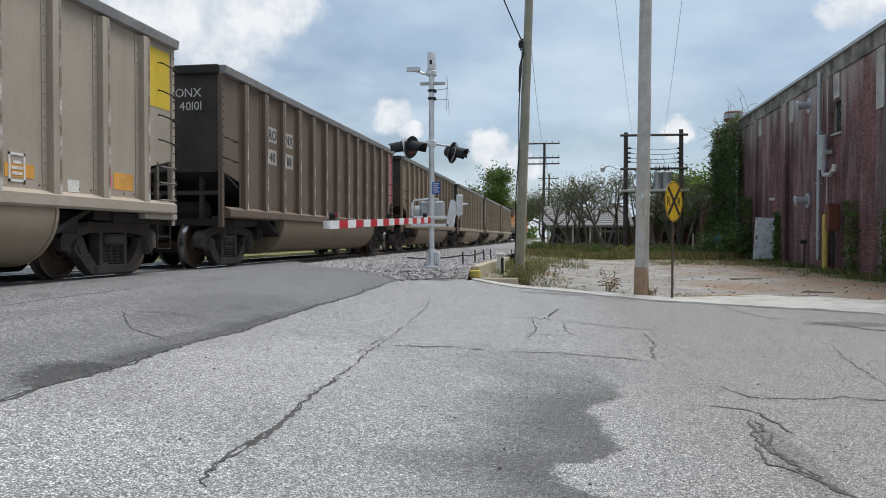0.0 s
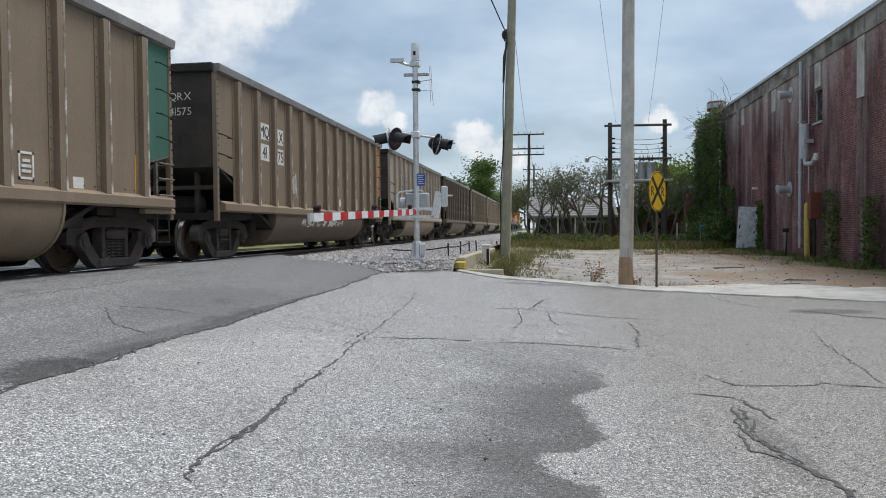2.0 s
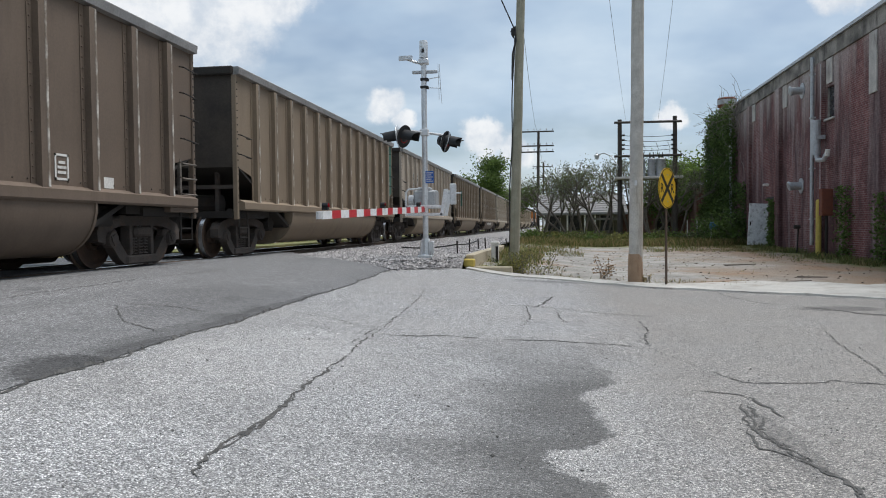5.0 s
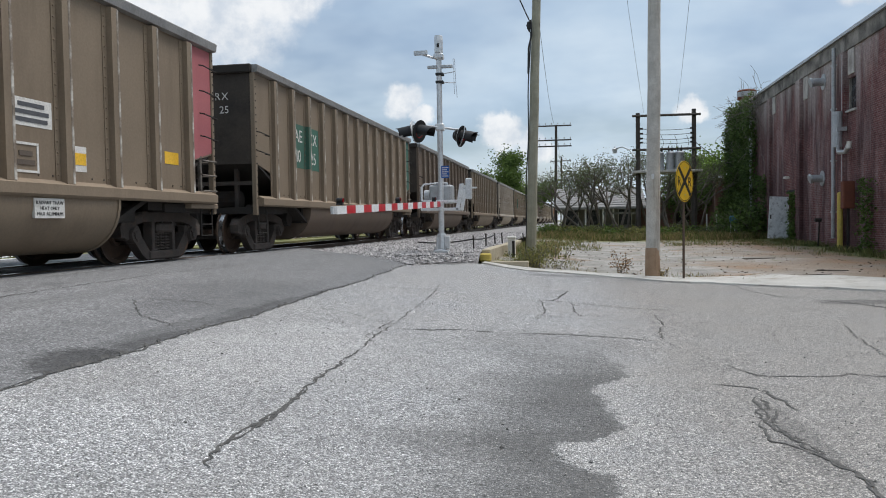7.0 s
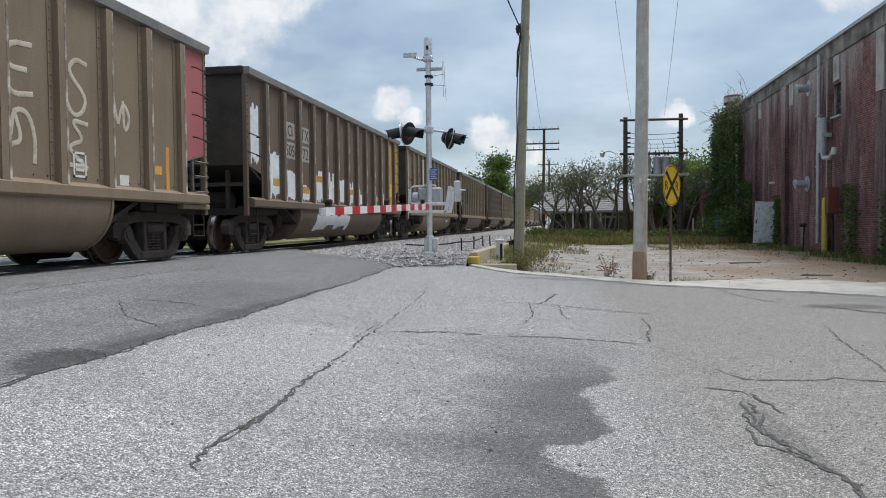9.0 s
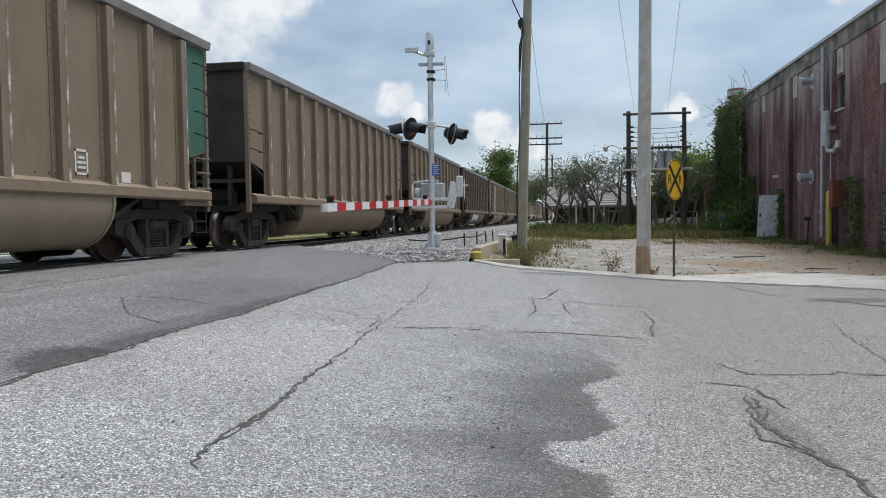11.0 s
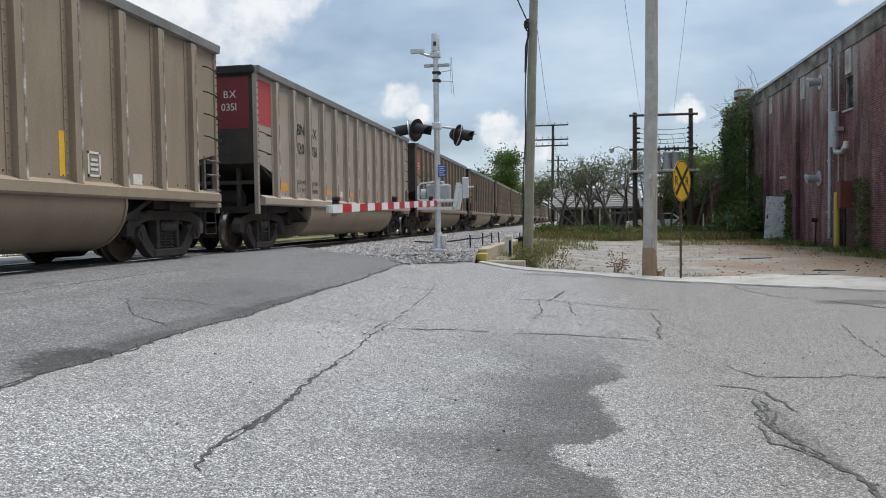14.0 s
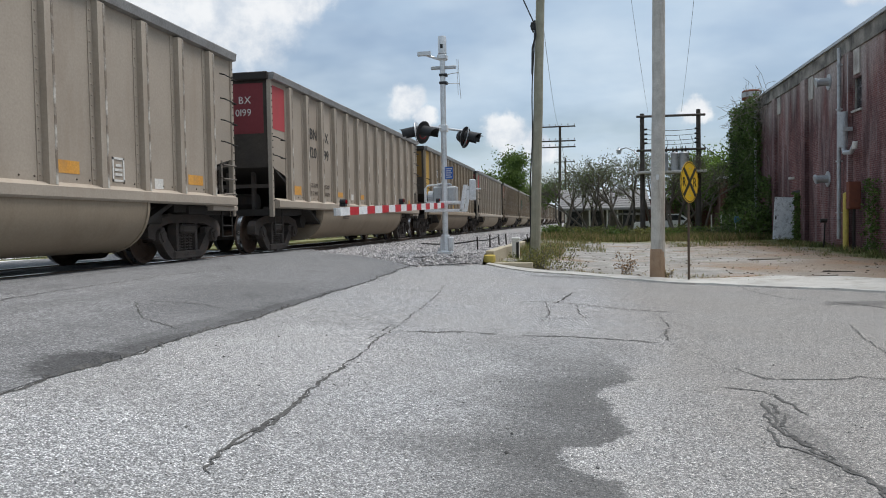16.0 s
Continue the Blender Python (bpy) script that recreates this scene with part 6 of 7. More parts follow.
def telegraph(x, y, top, arms, label):
    z0 = ground_z(x, y)
    t = thing("telegraph_pole", label, "telegraph pole", pose(x, y, z0), "telegraph poles along the railway")
    part("shaft", pole_mesh((0.12, 0, top - z0), 0.16, 0.11, seed=int(y)), DARKWOOD, t, smooth=True)
    for z in arms:
        ca = part("crossarm", Mesh().box(-1.5, 1.5, -0.16, -0.06, z - 0.06, z + 0.06, c=0.01), DARKWOOD, t)
        for i in range(6):
            xx = -1.4 + i * 0.56
            part("insulator", Mesh().lathe([(0.0, 0.22), (0.03, 0.21), (0.045, 0.12), (0.03, 0.06), (0.012, 0.06), (0.012, 0)], 8, 0, Matrix.Translation((xx, -0.11, z + 0.06))), GALV, ca)
    return t


telegraph(-1.9, 68.7, 10.05, (9.4, 8.1, 7.55), "dark wooden telegraph pole with three crossarms")
telegraph(-2.3, 111.0, 10.7, (9.5, 7.9), "dark wooden telegraph pole with two crossarms")
telegraph(-2.7, 160.0, 10.5, (9.3,), "dark wooden telegraph pole far along the track")

# railroad crossing warning sign
SIGNYEL = material("sign_yellow", (0.66, 0.40, 0.02), (0.74, 0.47, 0.03), 0.45, 4, 40, 0.0, stain=(0.50, 0.32, 0.05))
RUSTPOST = material("rusty_sign_post", (0.06, 0.045, 0.035), (0.12, 0.08, 0.055), 0.8, 6, 50, 0.3)
ws = thing("warning_sign", "round yellow railroad crossing sign on a rusty post", "road sign", pose(2.42, 17.25, 0.0, 0, 0, 58.2))
part("post", Mesh().box(-0.035, 0.035, 0.0, 0.03, -0.3, 2.62, c=0.004), RUSTPOST, ws)
sm = Matrix.Translation((0, -0.012, 2.20)) @ Matrix.Rotation(radians(90), 4, "X")
plate_ = part("plate", Mesh().lathe([(0, -0.004), (0.457, -0.004), (0.457, 0.004), (0, 0.004)], 40, 0, sm), SIGNYEL, ws, "yellow disc with black border, cross and letters")
part("border", Mesh().lathe([(0.425, 0.004), (0.425, 0.007), (0.44, 0.007), (0.44, 0.004)], 40, 0, sm), BLACK, plate_)
for a in (45, -45):
    part("cross_bar", Mesh().box(-0.425, 0.425, -0.045, 0.045, 0.004, 0.0075, 0, sm @ Matrix.Rotation(radians(a), 4, "Z")), BLACK, plate_)
for sx in (-1, 1):
    part("lettering", text_mesh("R", 0.30, BLACK, 0.003), None, plate_, m=sm @ Matrix.Translation((sx * 0.27, 0, 0.006)))
for z in (1.9, 2.5):
    part("bolt", Mesh().tube((0, -0.03, z), (0, -0.018, z), 0.015), GALV, plate_)

# ---- brick warehouse ----
def brick_mat(name, a, b, mortar, soot, scale=1.0):
    """Old brickwork laid in the wall's own plane, with pale bloom and soot in streaks."""
    m = bpy.data.materials.new(name)
    m.use_nodes = True
    n, l = m.node_tree.nodes, m.node_tree.links
    bs = n["Principled BSDF"]
    bs.inputs["Roughness"].default_value = 0.92
    bs.inputs["Specular IOR Level"].default_value = 0.2
    tc = n.new("ShaderNodeTexCoord").outputs["Object"]
    sp = n.new("ShaderNodeSeparateXYZ")
    l.new(tc, sp.inputs[0])
    cb = n.new("ShaderNodeCombineXYZ")
    ad = n.new("ShaderNodeMath")
    l.new(sp.outputs[0], ad.inputs[0])
    l.new(sp.outputs[1], ad.inputs[1])
    l.new(ad.outputs[0], cb.inputs[0])
    l.new(sp.outputs[2], cb.inputs[1])
    br = n.new("ShaderNodeTexBrick")
    br.inputs["Scale"].default_value = 1.0
    br.inputs["Brick Width"].default_value, br.inputs["Row Height"].default_value = 0.215 * scale, 0.076 * scale
    br.inputs["Mortar Size"].default_value, br.inputs["Mortar Smooth"].default_value = 0.009, 0.2
    br.inputs["Color1"].default_value, br.inputs["Color2"].default_value, br.inputs["Mortar"].default_value = (*a, 1), (*b, 1), (*mortar, 1)
    l.new(cb.outputs[0], br.inputs["Vector"])

    def tex(s, d, st=(1, 1, 1)):
        mp = n.new("ShaderNodeMapping")
        mp.inputs["Scale"].default_value = st
        l.new(tc, mp.inputs[0])
        t = n.new("ShaderNodeTexNoise")
        t.inputs["Scale"].default_value, t.inputs["Detail"].default_value, t.inputs["Roughness"].default_value = s, d, 0.65
        l.new(mp.outputs[0], t.inputs["Vector"])
        return t.outputs["Fac"]

    def rng(src, lo, hi, a0=0.0, b0=1.0):
        t = n.new("ShaderNodeMapRange")
        for i, v in enumerate((lo, hi, a0, b0)):
            t.inputs[i + 1].default_value = v
        l.new(src, t.inputs[0])
        return t.outputs[0]

    def mix(f, x, y, kind="MIX"):
        t = n.new("ShaderNodeMix")
        t.data_type, t.blend_type = "RGBA", kind
        for sock, v in ((t.inputs[0], f), (t.inputs[6], x), (t.inputs[7], y)):
            if isinstance(v, (int, float)):
                sock.default_value = v
            elif isinstance(v, tuple):
                sock.default_value = (*v, 1)
            else:
                l.new(v, sock)
        return t.outputs[2]

    col = mix(rng(tex(2.2, 3, (1, 1, 1)), 0.42, 0.62, 0, 0.5), br.outputs["Color"], mix(1.0, br.outputs["Color"], (0.62, 0.52, 0.55), "MULTIPLY"))
    col = mix(rng(tex(0.6, 8, (1, 1, 0.35)), 0.40, 0.60, 0, 0.85), col, soot)
    col = mix(rng(tex(1.3, 6, (1, 1, 0.05)), 0.56, 0.66, 0, 0.75), col, soot)
    # lime washed out of the coping runs down the upper courses; a thin bloom lies further down
    add = n.new("ShaderNodeMath")
    add.operation = "MULTIPLY_ADD"
    l.new(tex(0.9, 7, (1, 1, 0.10)), add.inputs[0])
    add.inputs[1].default_value = 9.0
    l.new(sp.outputs[2], add.inputs[2])
    col = mix(rng(add.outputs[0], 10.4, 13.0, 0, 0.8), col, (0.47, 0.42, 0.40))
    col = mix(rng(tex(1.1, 9, (1, 1, 0.13)), 0.54, 0.68, 0, 0.42), col, (0.40, 0.335, 0.33))
    col = mix(0.5, col, rng(tex(9, 5), 0.3, 0.7, 0.45, 1.5), "MULTIPLY")
    l.new(col, bs.inputs["Base Color"])
    bp = n.new("ShaderNodeBump")
    bp.inputs["Strength"].default_value, bp.inputs["Distance"].default_value = 0.7, 0.012
    bp.invert = True
    l.new(br.outputs["Fac"], bp.inputs["Height"])
    l.new(bp.outputs[0], bs.inputs["Normal"])
    return m


BRICK = brick_mat("old_dark_red_brick", (0.165, 0.060, 0.057), (0.25, 0.112, 0.105), (0.30, 0.235, 0.225), (0.07, 0.040, 0.042))
BRICK2 = brick_mat("plain_brown_brick", (0.15, 0.07, 0.05), (0.20, 0.095, 0.068), (0.20, 0.16, 0.14), (0.09, 0.05, 0.04))
COPING = material("stained_coping", (0.07, 0.064, 0.058), (0.33, 0.305, 0.275), 0.9, 1.1, 40, 0.3, stain=(0.05, 0.044, 0.04), streak=0.3, stain_amount=1.0, amount=1.6)
PALEPANEL = material("chalky_render_panel", (0.36, 0.335, 0.31), (0.60, 0.57, 0.53), 0.9, 1.5, 40, 0.3, stain=(0.16, 0.13, 0.12), streak=0.3, stain_amount=0.8)
TIN = material("dull_tin", (0.36, 0.37, 0.385), (0.50, 0.515, 0.53), 0.5, 3, 40, 0.1, metal=0.35, stain=(0.16, 0.13, 0.11))
DOORWHITE = material("peeling_white_door", (0.58, 0.60, 0.62), (0.80, 0.81, 0.82), 0.8, 2.5, 40, 0.2, stain=(0.16, 0.15, 0.15), stain_amount=0.9)
RUST = material("rusted_sheet", (0.14, 0.045, 0.028), (0.20, 0.07, 0.04), 0.9, 4, 50, 0.3, stain=(0.07, 0.03, 0.025))
YELPOST = material("faded_yellow_post", (0.50, 0.38, 0.08), (0.60, 0.46, 0.12), 0.8, 4, 40, 0.1, stain=(0.3, 0.22, 0.08))
GLASSDARK = material("dusty_dark_glass", (0.02, 0.022, 0.025), (0.05, 0.052, 0.055), 0.25, 3, 40, 0.0)

WX, Y0, Y1, WTOP = 10.2, 9.0, 52.4, 8.22
wh = thing("brick_warehouse", "old dark red brick warehouse with pilasters and stained coping", "building")
DOOR_Y, WIN = (37.4, 38.5), (29.75, 30.55)
for ya, yb, za, zb in ((Y0, WIN[0], -0.4, WTOP), (WIN[0], WIN[1], -0.4, 5.35), (WIN[0], WIN[1], 6.55, WTOP), (WIN[1], DOOR_Y[0], -0.4, WTOP), (DOOR_Y[0], DOOR_Y[1], 2.45, WTOP), (DOOR_Y[1], Y1, -0.4, WTOP)):
    part("wall", Mesh().box(WX, WX + 0.35, ya, yb, za, zb), BRICK, wh)
part("end_wall", Mesh().box(WX + 0.36, WX + 22, Y1 - 0.35, Y1, -0.4, WTOP), BRICK, wh)
part("end_wall", Mesh().box(WX + 0.36, WX + 22, Y0, Y0 + 0.35, -0.4, WTOP), BRICK, wh)
part("back_wall", Mesh().box(WX + 21.6, WX + 22, Y0 + .36, Y1 - .36, -0.4, WTOP), BRICK, wh)
part("roof", Mesh().box(WX + 0.3, WX + 21.7, Y0 + .3, Y1 - .3, WTOP - 0.5, WTOP - 0.3), DARK, wh)
part("floor_slab", Mesh().box(WX + 0.4, WX + 21.5, Y0 + .4, Y1 - .4, 0.05, 0.2), CONCRETE, wh)
# black sheet added behind the openings to stand for the unlit interior
part("dark_inside", Mesh().box(WX + 0.9, WX + 1.0, 28.5, 39.5, 0.25, WTOP - 0.6), DARK, wh)
part("coping_band", Mesh().box(WX - 0.07, WX - 0.002, Y0, Y1, 7.62, WTOP - 0.02, c=0.01), COPING, wh, "stained concrete band under the roof edge")
part("roof_edge", Mesh().prism([(WX - 0.16, WTOP - 0.02), (WX - 0.16, WTOP + 0.10), (WX + 0.4, WTOP + 0.14), (WX + 0.4, WTOP - 0.02)], "y", Y0 - 0.1, Y1 + 0.1), TIN, wh, "thin metal roof edge")
for y, w in ((16.5, 0.7), (23.6, 0.7), (30.95, 0.62), (36.6, 0.75), (41.9, 0.5), (45.9, 0.75), (51.9, 0.9)):
    part("pilaster", Mesh().box(WX - 0.16, WX - 0.002, y - w / 2, y + w / 2, -0.3, 7.60, c=0.01), BRICK, wh)
for y, z0, z1 in ((41.2, 6.72, 7.60), (35.75, 6.6, 7.60), (30.15, 6.66, 7.60), (26.2, 5.6, 7.6)):
    part("pale_panel", Mesh().box(WX - 0.05, WX - 0.002, y - 0.3, y + 0.3, z0, z1, c=0.008), PALEPANEL, wh, "pale weathered panel below the coping")
w1 = part("window", Mesh().box(WX + 0.10, WX + 0.16, WIN[0], WIN[1], 5.35, 6.55), GLASSDARK, wh, "dark dusty window")
for y in (WIN[0] + 0.03, WIN[1] - 0.03):
    part("window_frame", Mesh().box(WX + 0.04, WX + 0.10, y - 0.03, y + 0.03, 5.35, 6.55), COPING, w1)
part("window_sill", Mesh().box(WX - 0.08, WX + 0.10, WIN[0] - 0.08, WIN[1] + 0.08, 5.27, 5.345), CONCRETE, w1)
for y, z in ((45.4, 7.55), (31.35, 7.9)):
    dp = part("downpipe", Mesh().tube((WX - 0.26, y, 0.5), (WX - 0.26, y, z), 0.075, n=12), TIN, wh, "dull metal downpipe", smooth=True)
    for zz in (1.5, 3.5, 5.5, 7.2):
        part("pipe_strap", Mesh().box(WX - 0.35, WX - 0.16, y - 0.1, y + 0.1, zz, zz + 0.05), TIN, dp)
for y, z in ((33.4, 6.95), (33.5, 2.95)):
    vt = part("vent_pipe", Mesh().tube((WX, y, z), (WX - 0.45, y, z), 0.16, n=18).tube((WX - 0.45, y, z), (WX - 0.52, y, z - 0.02), 0.21, 0.19, n=18), TIN, wh, "round metal vent through the wall", smooth=True)
    part("vent_flange", Mesh().tube((WX - 0.03, y, z), (WX, y, z), 0.33, n=18), TIN, vt)
cd = part("conduit", Mesh().tube((WX - 0.12, 30.75, 0.3), (WX - 0.12, 30.75, 7.5), 0.05, n=10), TIN, wh)
part("meter_can", Mesh().tube((WX - 0.30, 30.75, 4.0), (WX - 0.30, 30.75, 5.35), 0.17, n=16).box(WX - 0.4, WX - 0.05, 30.5, 31.0, 4.6, 4.75), TIN, cd, "grey cylindrical transformer can")
part("elbow", Mesh().path([(WX - 0.3, 30.7, 4.0), (WX - 0.3, 30.6, 3.8), (WX - 0.3, 29.9, 3.75), (WX - 0.3, 29.6, 3.95)], 0.09, n=10), TIN, cd)
part("insulator", Mesh().tube((WX - 0.30, 29.55, 3.85), (WX - 0.30, 29.5, 4.1), 0.09, n=10), WHITE, cd)
dr = part("door", Mesh().box(-0.95, 0.0, -0.03, 0.03, 0.0, 2.05, c=0.006), DOORWHITE, wh, "peeling white door standing open", Matrix.Translation((WX - 0.03, 38.55, 0.28)) @ Matrix.Rotation(radians(3), 4, "Y"))
part("door_handle", Mesh().box(-0.90, -0.84, -0.07, -0.03, 0.95, 1.15, c=0.01), DARK, dr)
part("door_lintel", Mesh().box(WX - 0.04, WX + 0.02, DOOR_Y[0] - .2, DOOR_Y[1] + .2, 2.47, 2.65), DARK, wh)
part("wall_lamp", Mesh().box(WX - 0.25, WX, 38.4, 38.6, 3.2, 3.32, c=0.02), WHITE, wh)
ck = part("roof_ventilator", Mesh().lathe([(0.38, 0.0), (0.36, 0.75), (0.55, 0.8), (0.58, 0.85), (0.58, 1.35), (0.50, 1.42), (0, 1.48)], 20, 0, Matrix.Translation((10.95, 51.2, 8.2))), RUST, wh, "rusty round roof ventilator", smooth=True)
part("ventilator_band", Mesh().lathe([(0.585, 0), (0.60, 0.02), (0.60, 0.3), (0.585, 0.32)], 20, 0, Matrix.Translation((10.95, 51.2, 9.15))), TIN, ck)
rb = thing("rusted_cabinet", "rusted metal cabinet on a post beside the brick wall", "electrical cabinet", pose(9.85, 29.5, ground_z(9.85, 29.5)))
part("cabinet", Mesh().box(-0.20, 0.20, -0.16, 0.16, 1.55, 2.55, c=0.02), RUST, rb)
part("cabinet_door", Mesh().box(-0.17, 0.17, -0.18, -0.163, 1.6, 2.5, c=0.004), RUST, rb)
part("post", Mesh().tube((0.02, 0, -0.3), (0.02, 0, 1.55), 0.05, n=10), DARK, rb)
bl = thing("bollard", "faded yellow pipe bollard beside the brick wall", "bollard", pose(9.72, 29.9, ground_z(9.72, 29.9)))
part("pipe", Mesh().tube((0, 0, -0.3), (0, 0, 2.1), 0.10, n=14).lathe([(0.10, 2.1), (0.07, 2.16), (0, 2.18)], 14), YELPOST, bl, smooth=True)
hd = thing("hydrant_pipe", "thin rusty standpipe with a valve", "standpipe", pose(9.7, 32.4, ground_z(9.7, 32.4)))
part("pipe", Mesh().tube((0, 0, -0.2), (0.05, 0, 1.1), 0.03), DARK, hd)
part("valve", Mesh().tube((-0.12, 0, 1.1), (0.12, 0, 1.1), 0.08, n=10), DARK, hd)

# vines over the far corner
RUNNER = material("bare_grey_runner", (0.16, 0.14, 0.12), (0.28, 0.25, 0.22), 0.95, 4, 40, 0.3)
rv = random.Random(11)
vine = thing("climbing_vine", "dense green creeper over the brick corner with bare runners", "climbing plant", pose(WX, 47.4, 0.2))
vl, vs = Mesh(), Mesh()
for i in range(19000):
    y, z = rv.uniform(-4.6, 5.3), 8.3 * rv.random()
    edge = 0.55 + 0.55 * noise.noise(Vector((y * 0.5, z * 0.5, 4))) + (0.25 if y > -2.6 else -0.35 + 0.12 * (2.6 - z)) + 0.45 * noise.noise(Vector((y * 0.9, z * 0.22, 21))) - 0.06 * max(0, z - 5)
    if z > 7.4 and rv.random() < 0.5 or edge < 0.32:
        continue
    bulge = 0.25 + 0.45 * abs(noise.noise(Vector((y * 0.7, z * 0.7, 9)))) + (0.9 * max(0, 1 - z / 3.2) if y > -4.4 else 0)
    leaf(vl, (-bulge * rv.uniform(.1, 1.25), y, z), rv.uniform(.10, .22), rv)
for i in range(1500):
    z = rv.uniform(0, 8.4)
    leaf(vl, (rv.uniform(-.3, 1.0), 4.9 + rv.uniform(0, .55), z), rv.uniform(.14, .28), rv)
part("leaves", vl, LEAF_VINE, vine)
for i in range(170):
    p, d = Vector((-0.2, rv.uniform(-4.6, 5.2), rv.uniform(5.0, 8.3) if i % 3 else rv.uniform(7.4, 8.3))), Vector((-0.06, rv.gauss(0.1, .5), rv.uniform(-.6, .55))).normalized()
    for j in range(7):
        q = p + d * 0.21
        vs.tube(p, q, 0.012, 0.009, n=4, caps=False)
        d = (d + Vector((rv.gauss(-.02, .25), rv.gauss(0, .35), rv.gauss(0, .3)))).normalized()
        p = q
tagged(part("bare_growth", vs, RUNNER, vine, "bare grey runners"), kind="stuff")
small = thing("climbing_vine", "small creeper beside the warehouse door", "climbing plant", pose(WX, 37.2, 0.2))
sl = Mesh()
for i in range(900):
    z = 2.3 * rv.random() ** 1.3
    leaf(sl, (-rv.uniform(.05, .35), rv.gauss(0, .22), z), rv.uniform(.08, .17), rv)
part("leaves", sl, LEAF_GREEN, small)
for yy, hh in ((28.2, 2.6), (25.0, 2.2), (42.6, 3.0)):
    o = thing("climbing_vine", "thin creeper climbing the brick wall", "climbing plant", pose(WX - 0.05, yy, 0.1))
    ml = Mesh()
    for i in range(700):
        z = hh * rv.random() ** 1.2
        leaf(ml, (-rv.uniform(.02, .3), rv.gauss(0, .3), z), rv.uniform(.07, .15), rv)
    part("leaves", ml, LEAF_GREEN if yy < 40 else LEAF_VINE, o)

# ---- transformer frame behind the lot ----
hf = thing("transformer_frame", "dark wooden two-pole frame carrying transformers and lines", "power frame", pose(3.82, 47.8, 0.2))
for x, y, top in ((0, 0, 7.75), (3.42, 0.55, 7.95)):
    part("pole", pole_mesh((0.0, 0, top), 0.17, 0.13, seed=int(top * 10)).data("pole", DARKWOOD, True), None, hf, m=Matrix.Translation((x, y, 0)))
for z in (7.55, 5.45):
    part("beam", Mesh().tube((-0.35, -0.2, z), (3.8, 0.4, z + 0.05), 0.075, n=8), DARKWOOD, hf)
pl = part("platform", Mesh().box(-0.3, 3.75, -0.6, 0.9, 4.0, 4.15, c=0.02), OLDWOOD, hf, "grey plank platform")
for i, (x, w) in enumerate(((1.35, 0.22), (1.95, 0.24), (2.5, 0.3))):
    tr_ = part("transformer", Mesh().lathe([(0, 0), (w, 0.02), (w, 1.05), (w + 0.02, 1.08), (w * .8, 1.16), (0, 1.2)], 16, 0, Matrix.Translation((x, 0.15, 4.15))), TIN, hf, "grey transformer tank", smooth=True)
    for k_ in (-0.1, 0.1):
        part("bushing", Mesh().lathe([(0.05, 0), (0.06, 0.05), (0.03, 0.1), (0.055, 0.15), (0.03, 0.2), (0.02, 0.35)], 8, 0, Matrix.Translation((x + k_, 0.1, 5.33))), DARK, tr_)
for j, z in enumerate((6.75, 6.45, 6.15, 5.9)):
    part("line", Mesh().path(sagging((0.1, -0.2, z), (3.4, 0.3, z), 0.1, 8), 0.016, n=5), WIRE, hf)
    for x, y in ((0.2, -0.19), (3.25, 0.28)):
        part("insulator", Mesh().tube((x - 0.09, y, z), (x + 0.09, y, z), 0.06, n=8), DARK, hf)
for x in (0.6, 1.4, 2.2, 2.9):
    part("dropper", Mesh().path([(x, 0, 6.3), (x + 0.15, 0.05, 5.9), (x + 0.05, 0.1, 5.35)], 0.012, n=5), WIRE, hf)
sl_ = thing("street_lamp", "small street lamp on a curved arm fixed to the pole", "street lamp", pose(3.75, 47.7, 5.0))
part("arm", Mesh().path([(0, 0, 0), (-0.4, 0.8, 0.75), (-0.8, 1.8, 1.05), (-1.15, 2.9, 1.05)], 0.035), GALV, sl_)
part("lamp_head", Mesh().lathe([(0.06, 0.2), (0.1, 0.1), (0.2, 0.02), (0.17, 0.0), (0.13, -0.22), (0, -0.26)], 12, 0, Matrix.Translation((-1.2, 3.0, 1.0))), ALU, sl_)

# ---- low house and sheds behind ----
SHINGLE = material("grey_shingle", (0.22, 0.215, 0.21), (0.31, 0.30, 0.29), 0.95, 2, 30, 0.5, stain=(0.14, 0.13, 0.125))
HOUSEWALL = material("dull_render_wall", (0.17, 0.16, 0.145), (0.24, 0.228, 0.21), 0.9, 1.5, 40, 0.2, stain=(0.2, 0.18, 0.16))
ho = thing("low_house", "low house with grey shingle roof and dark porch", "house", pose(1.9, 62.0, ground_z(1.9, 62)))
part("wall", Mesh().box(-3.0, 3.1, 0.6, 8, 0, 2.1), HOUSEWALL, ho)
rf = part("roof", Mesh().prism([(-1.2, 2.0), (3.5, 3.75), (9.2, 2.0), (9.2, 1.9), (-1.2, 1.88)], "x", -3.6, 3.6), SHINGLE, ho, "grey shingle roof")
for i in range(9):
    z = 2.0 + i * 0.19
    part("shingle_course", Mesh().box(-3.6, 3.6, -1.2 + i * 0.52, -0.66 + i * 0.52, z + 0.03, z + 0.06, mat=None), SHINGLE, rf)
for x in (-3.1, -1.2, 0.2, 1.0, 3.0):
    part("porch_post", Mesh().box(x - 0.06, x + 0.06, -1.0, -0.88, 0, 1.9, c=0.01), WHITE, ho)
part("porch_rail", Mesh().box(0.2, 3.0, -1.0, -0.9, 1.45, 1.6), HOUSEWALL, ho)
for x in (-2.3, -0.6, 2.0):
    wd = part("window", Mesh().box(x - 0.5, x + 0.5, 0.56, 0.6, 0.6, 1.8), GLASSDARK, ho)
    part("window_frame", Mesh().box(x - 0.56, x - 0.5, 0.53, 0.6, 0.55, 1.85).box(x + 0.5, x + 0.56, 0.53, 0.6, 0.55, 1.85), WHITE, wd)
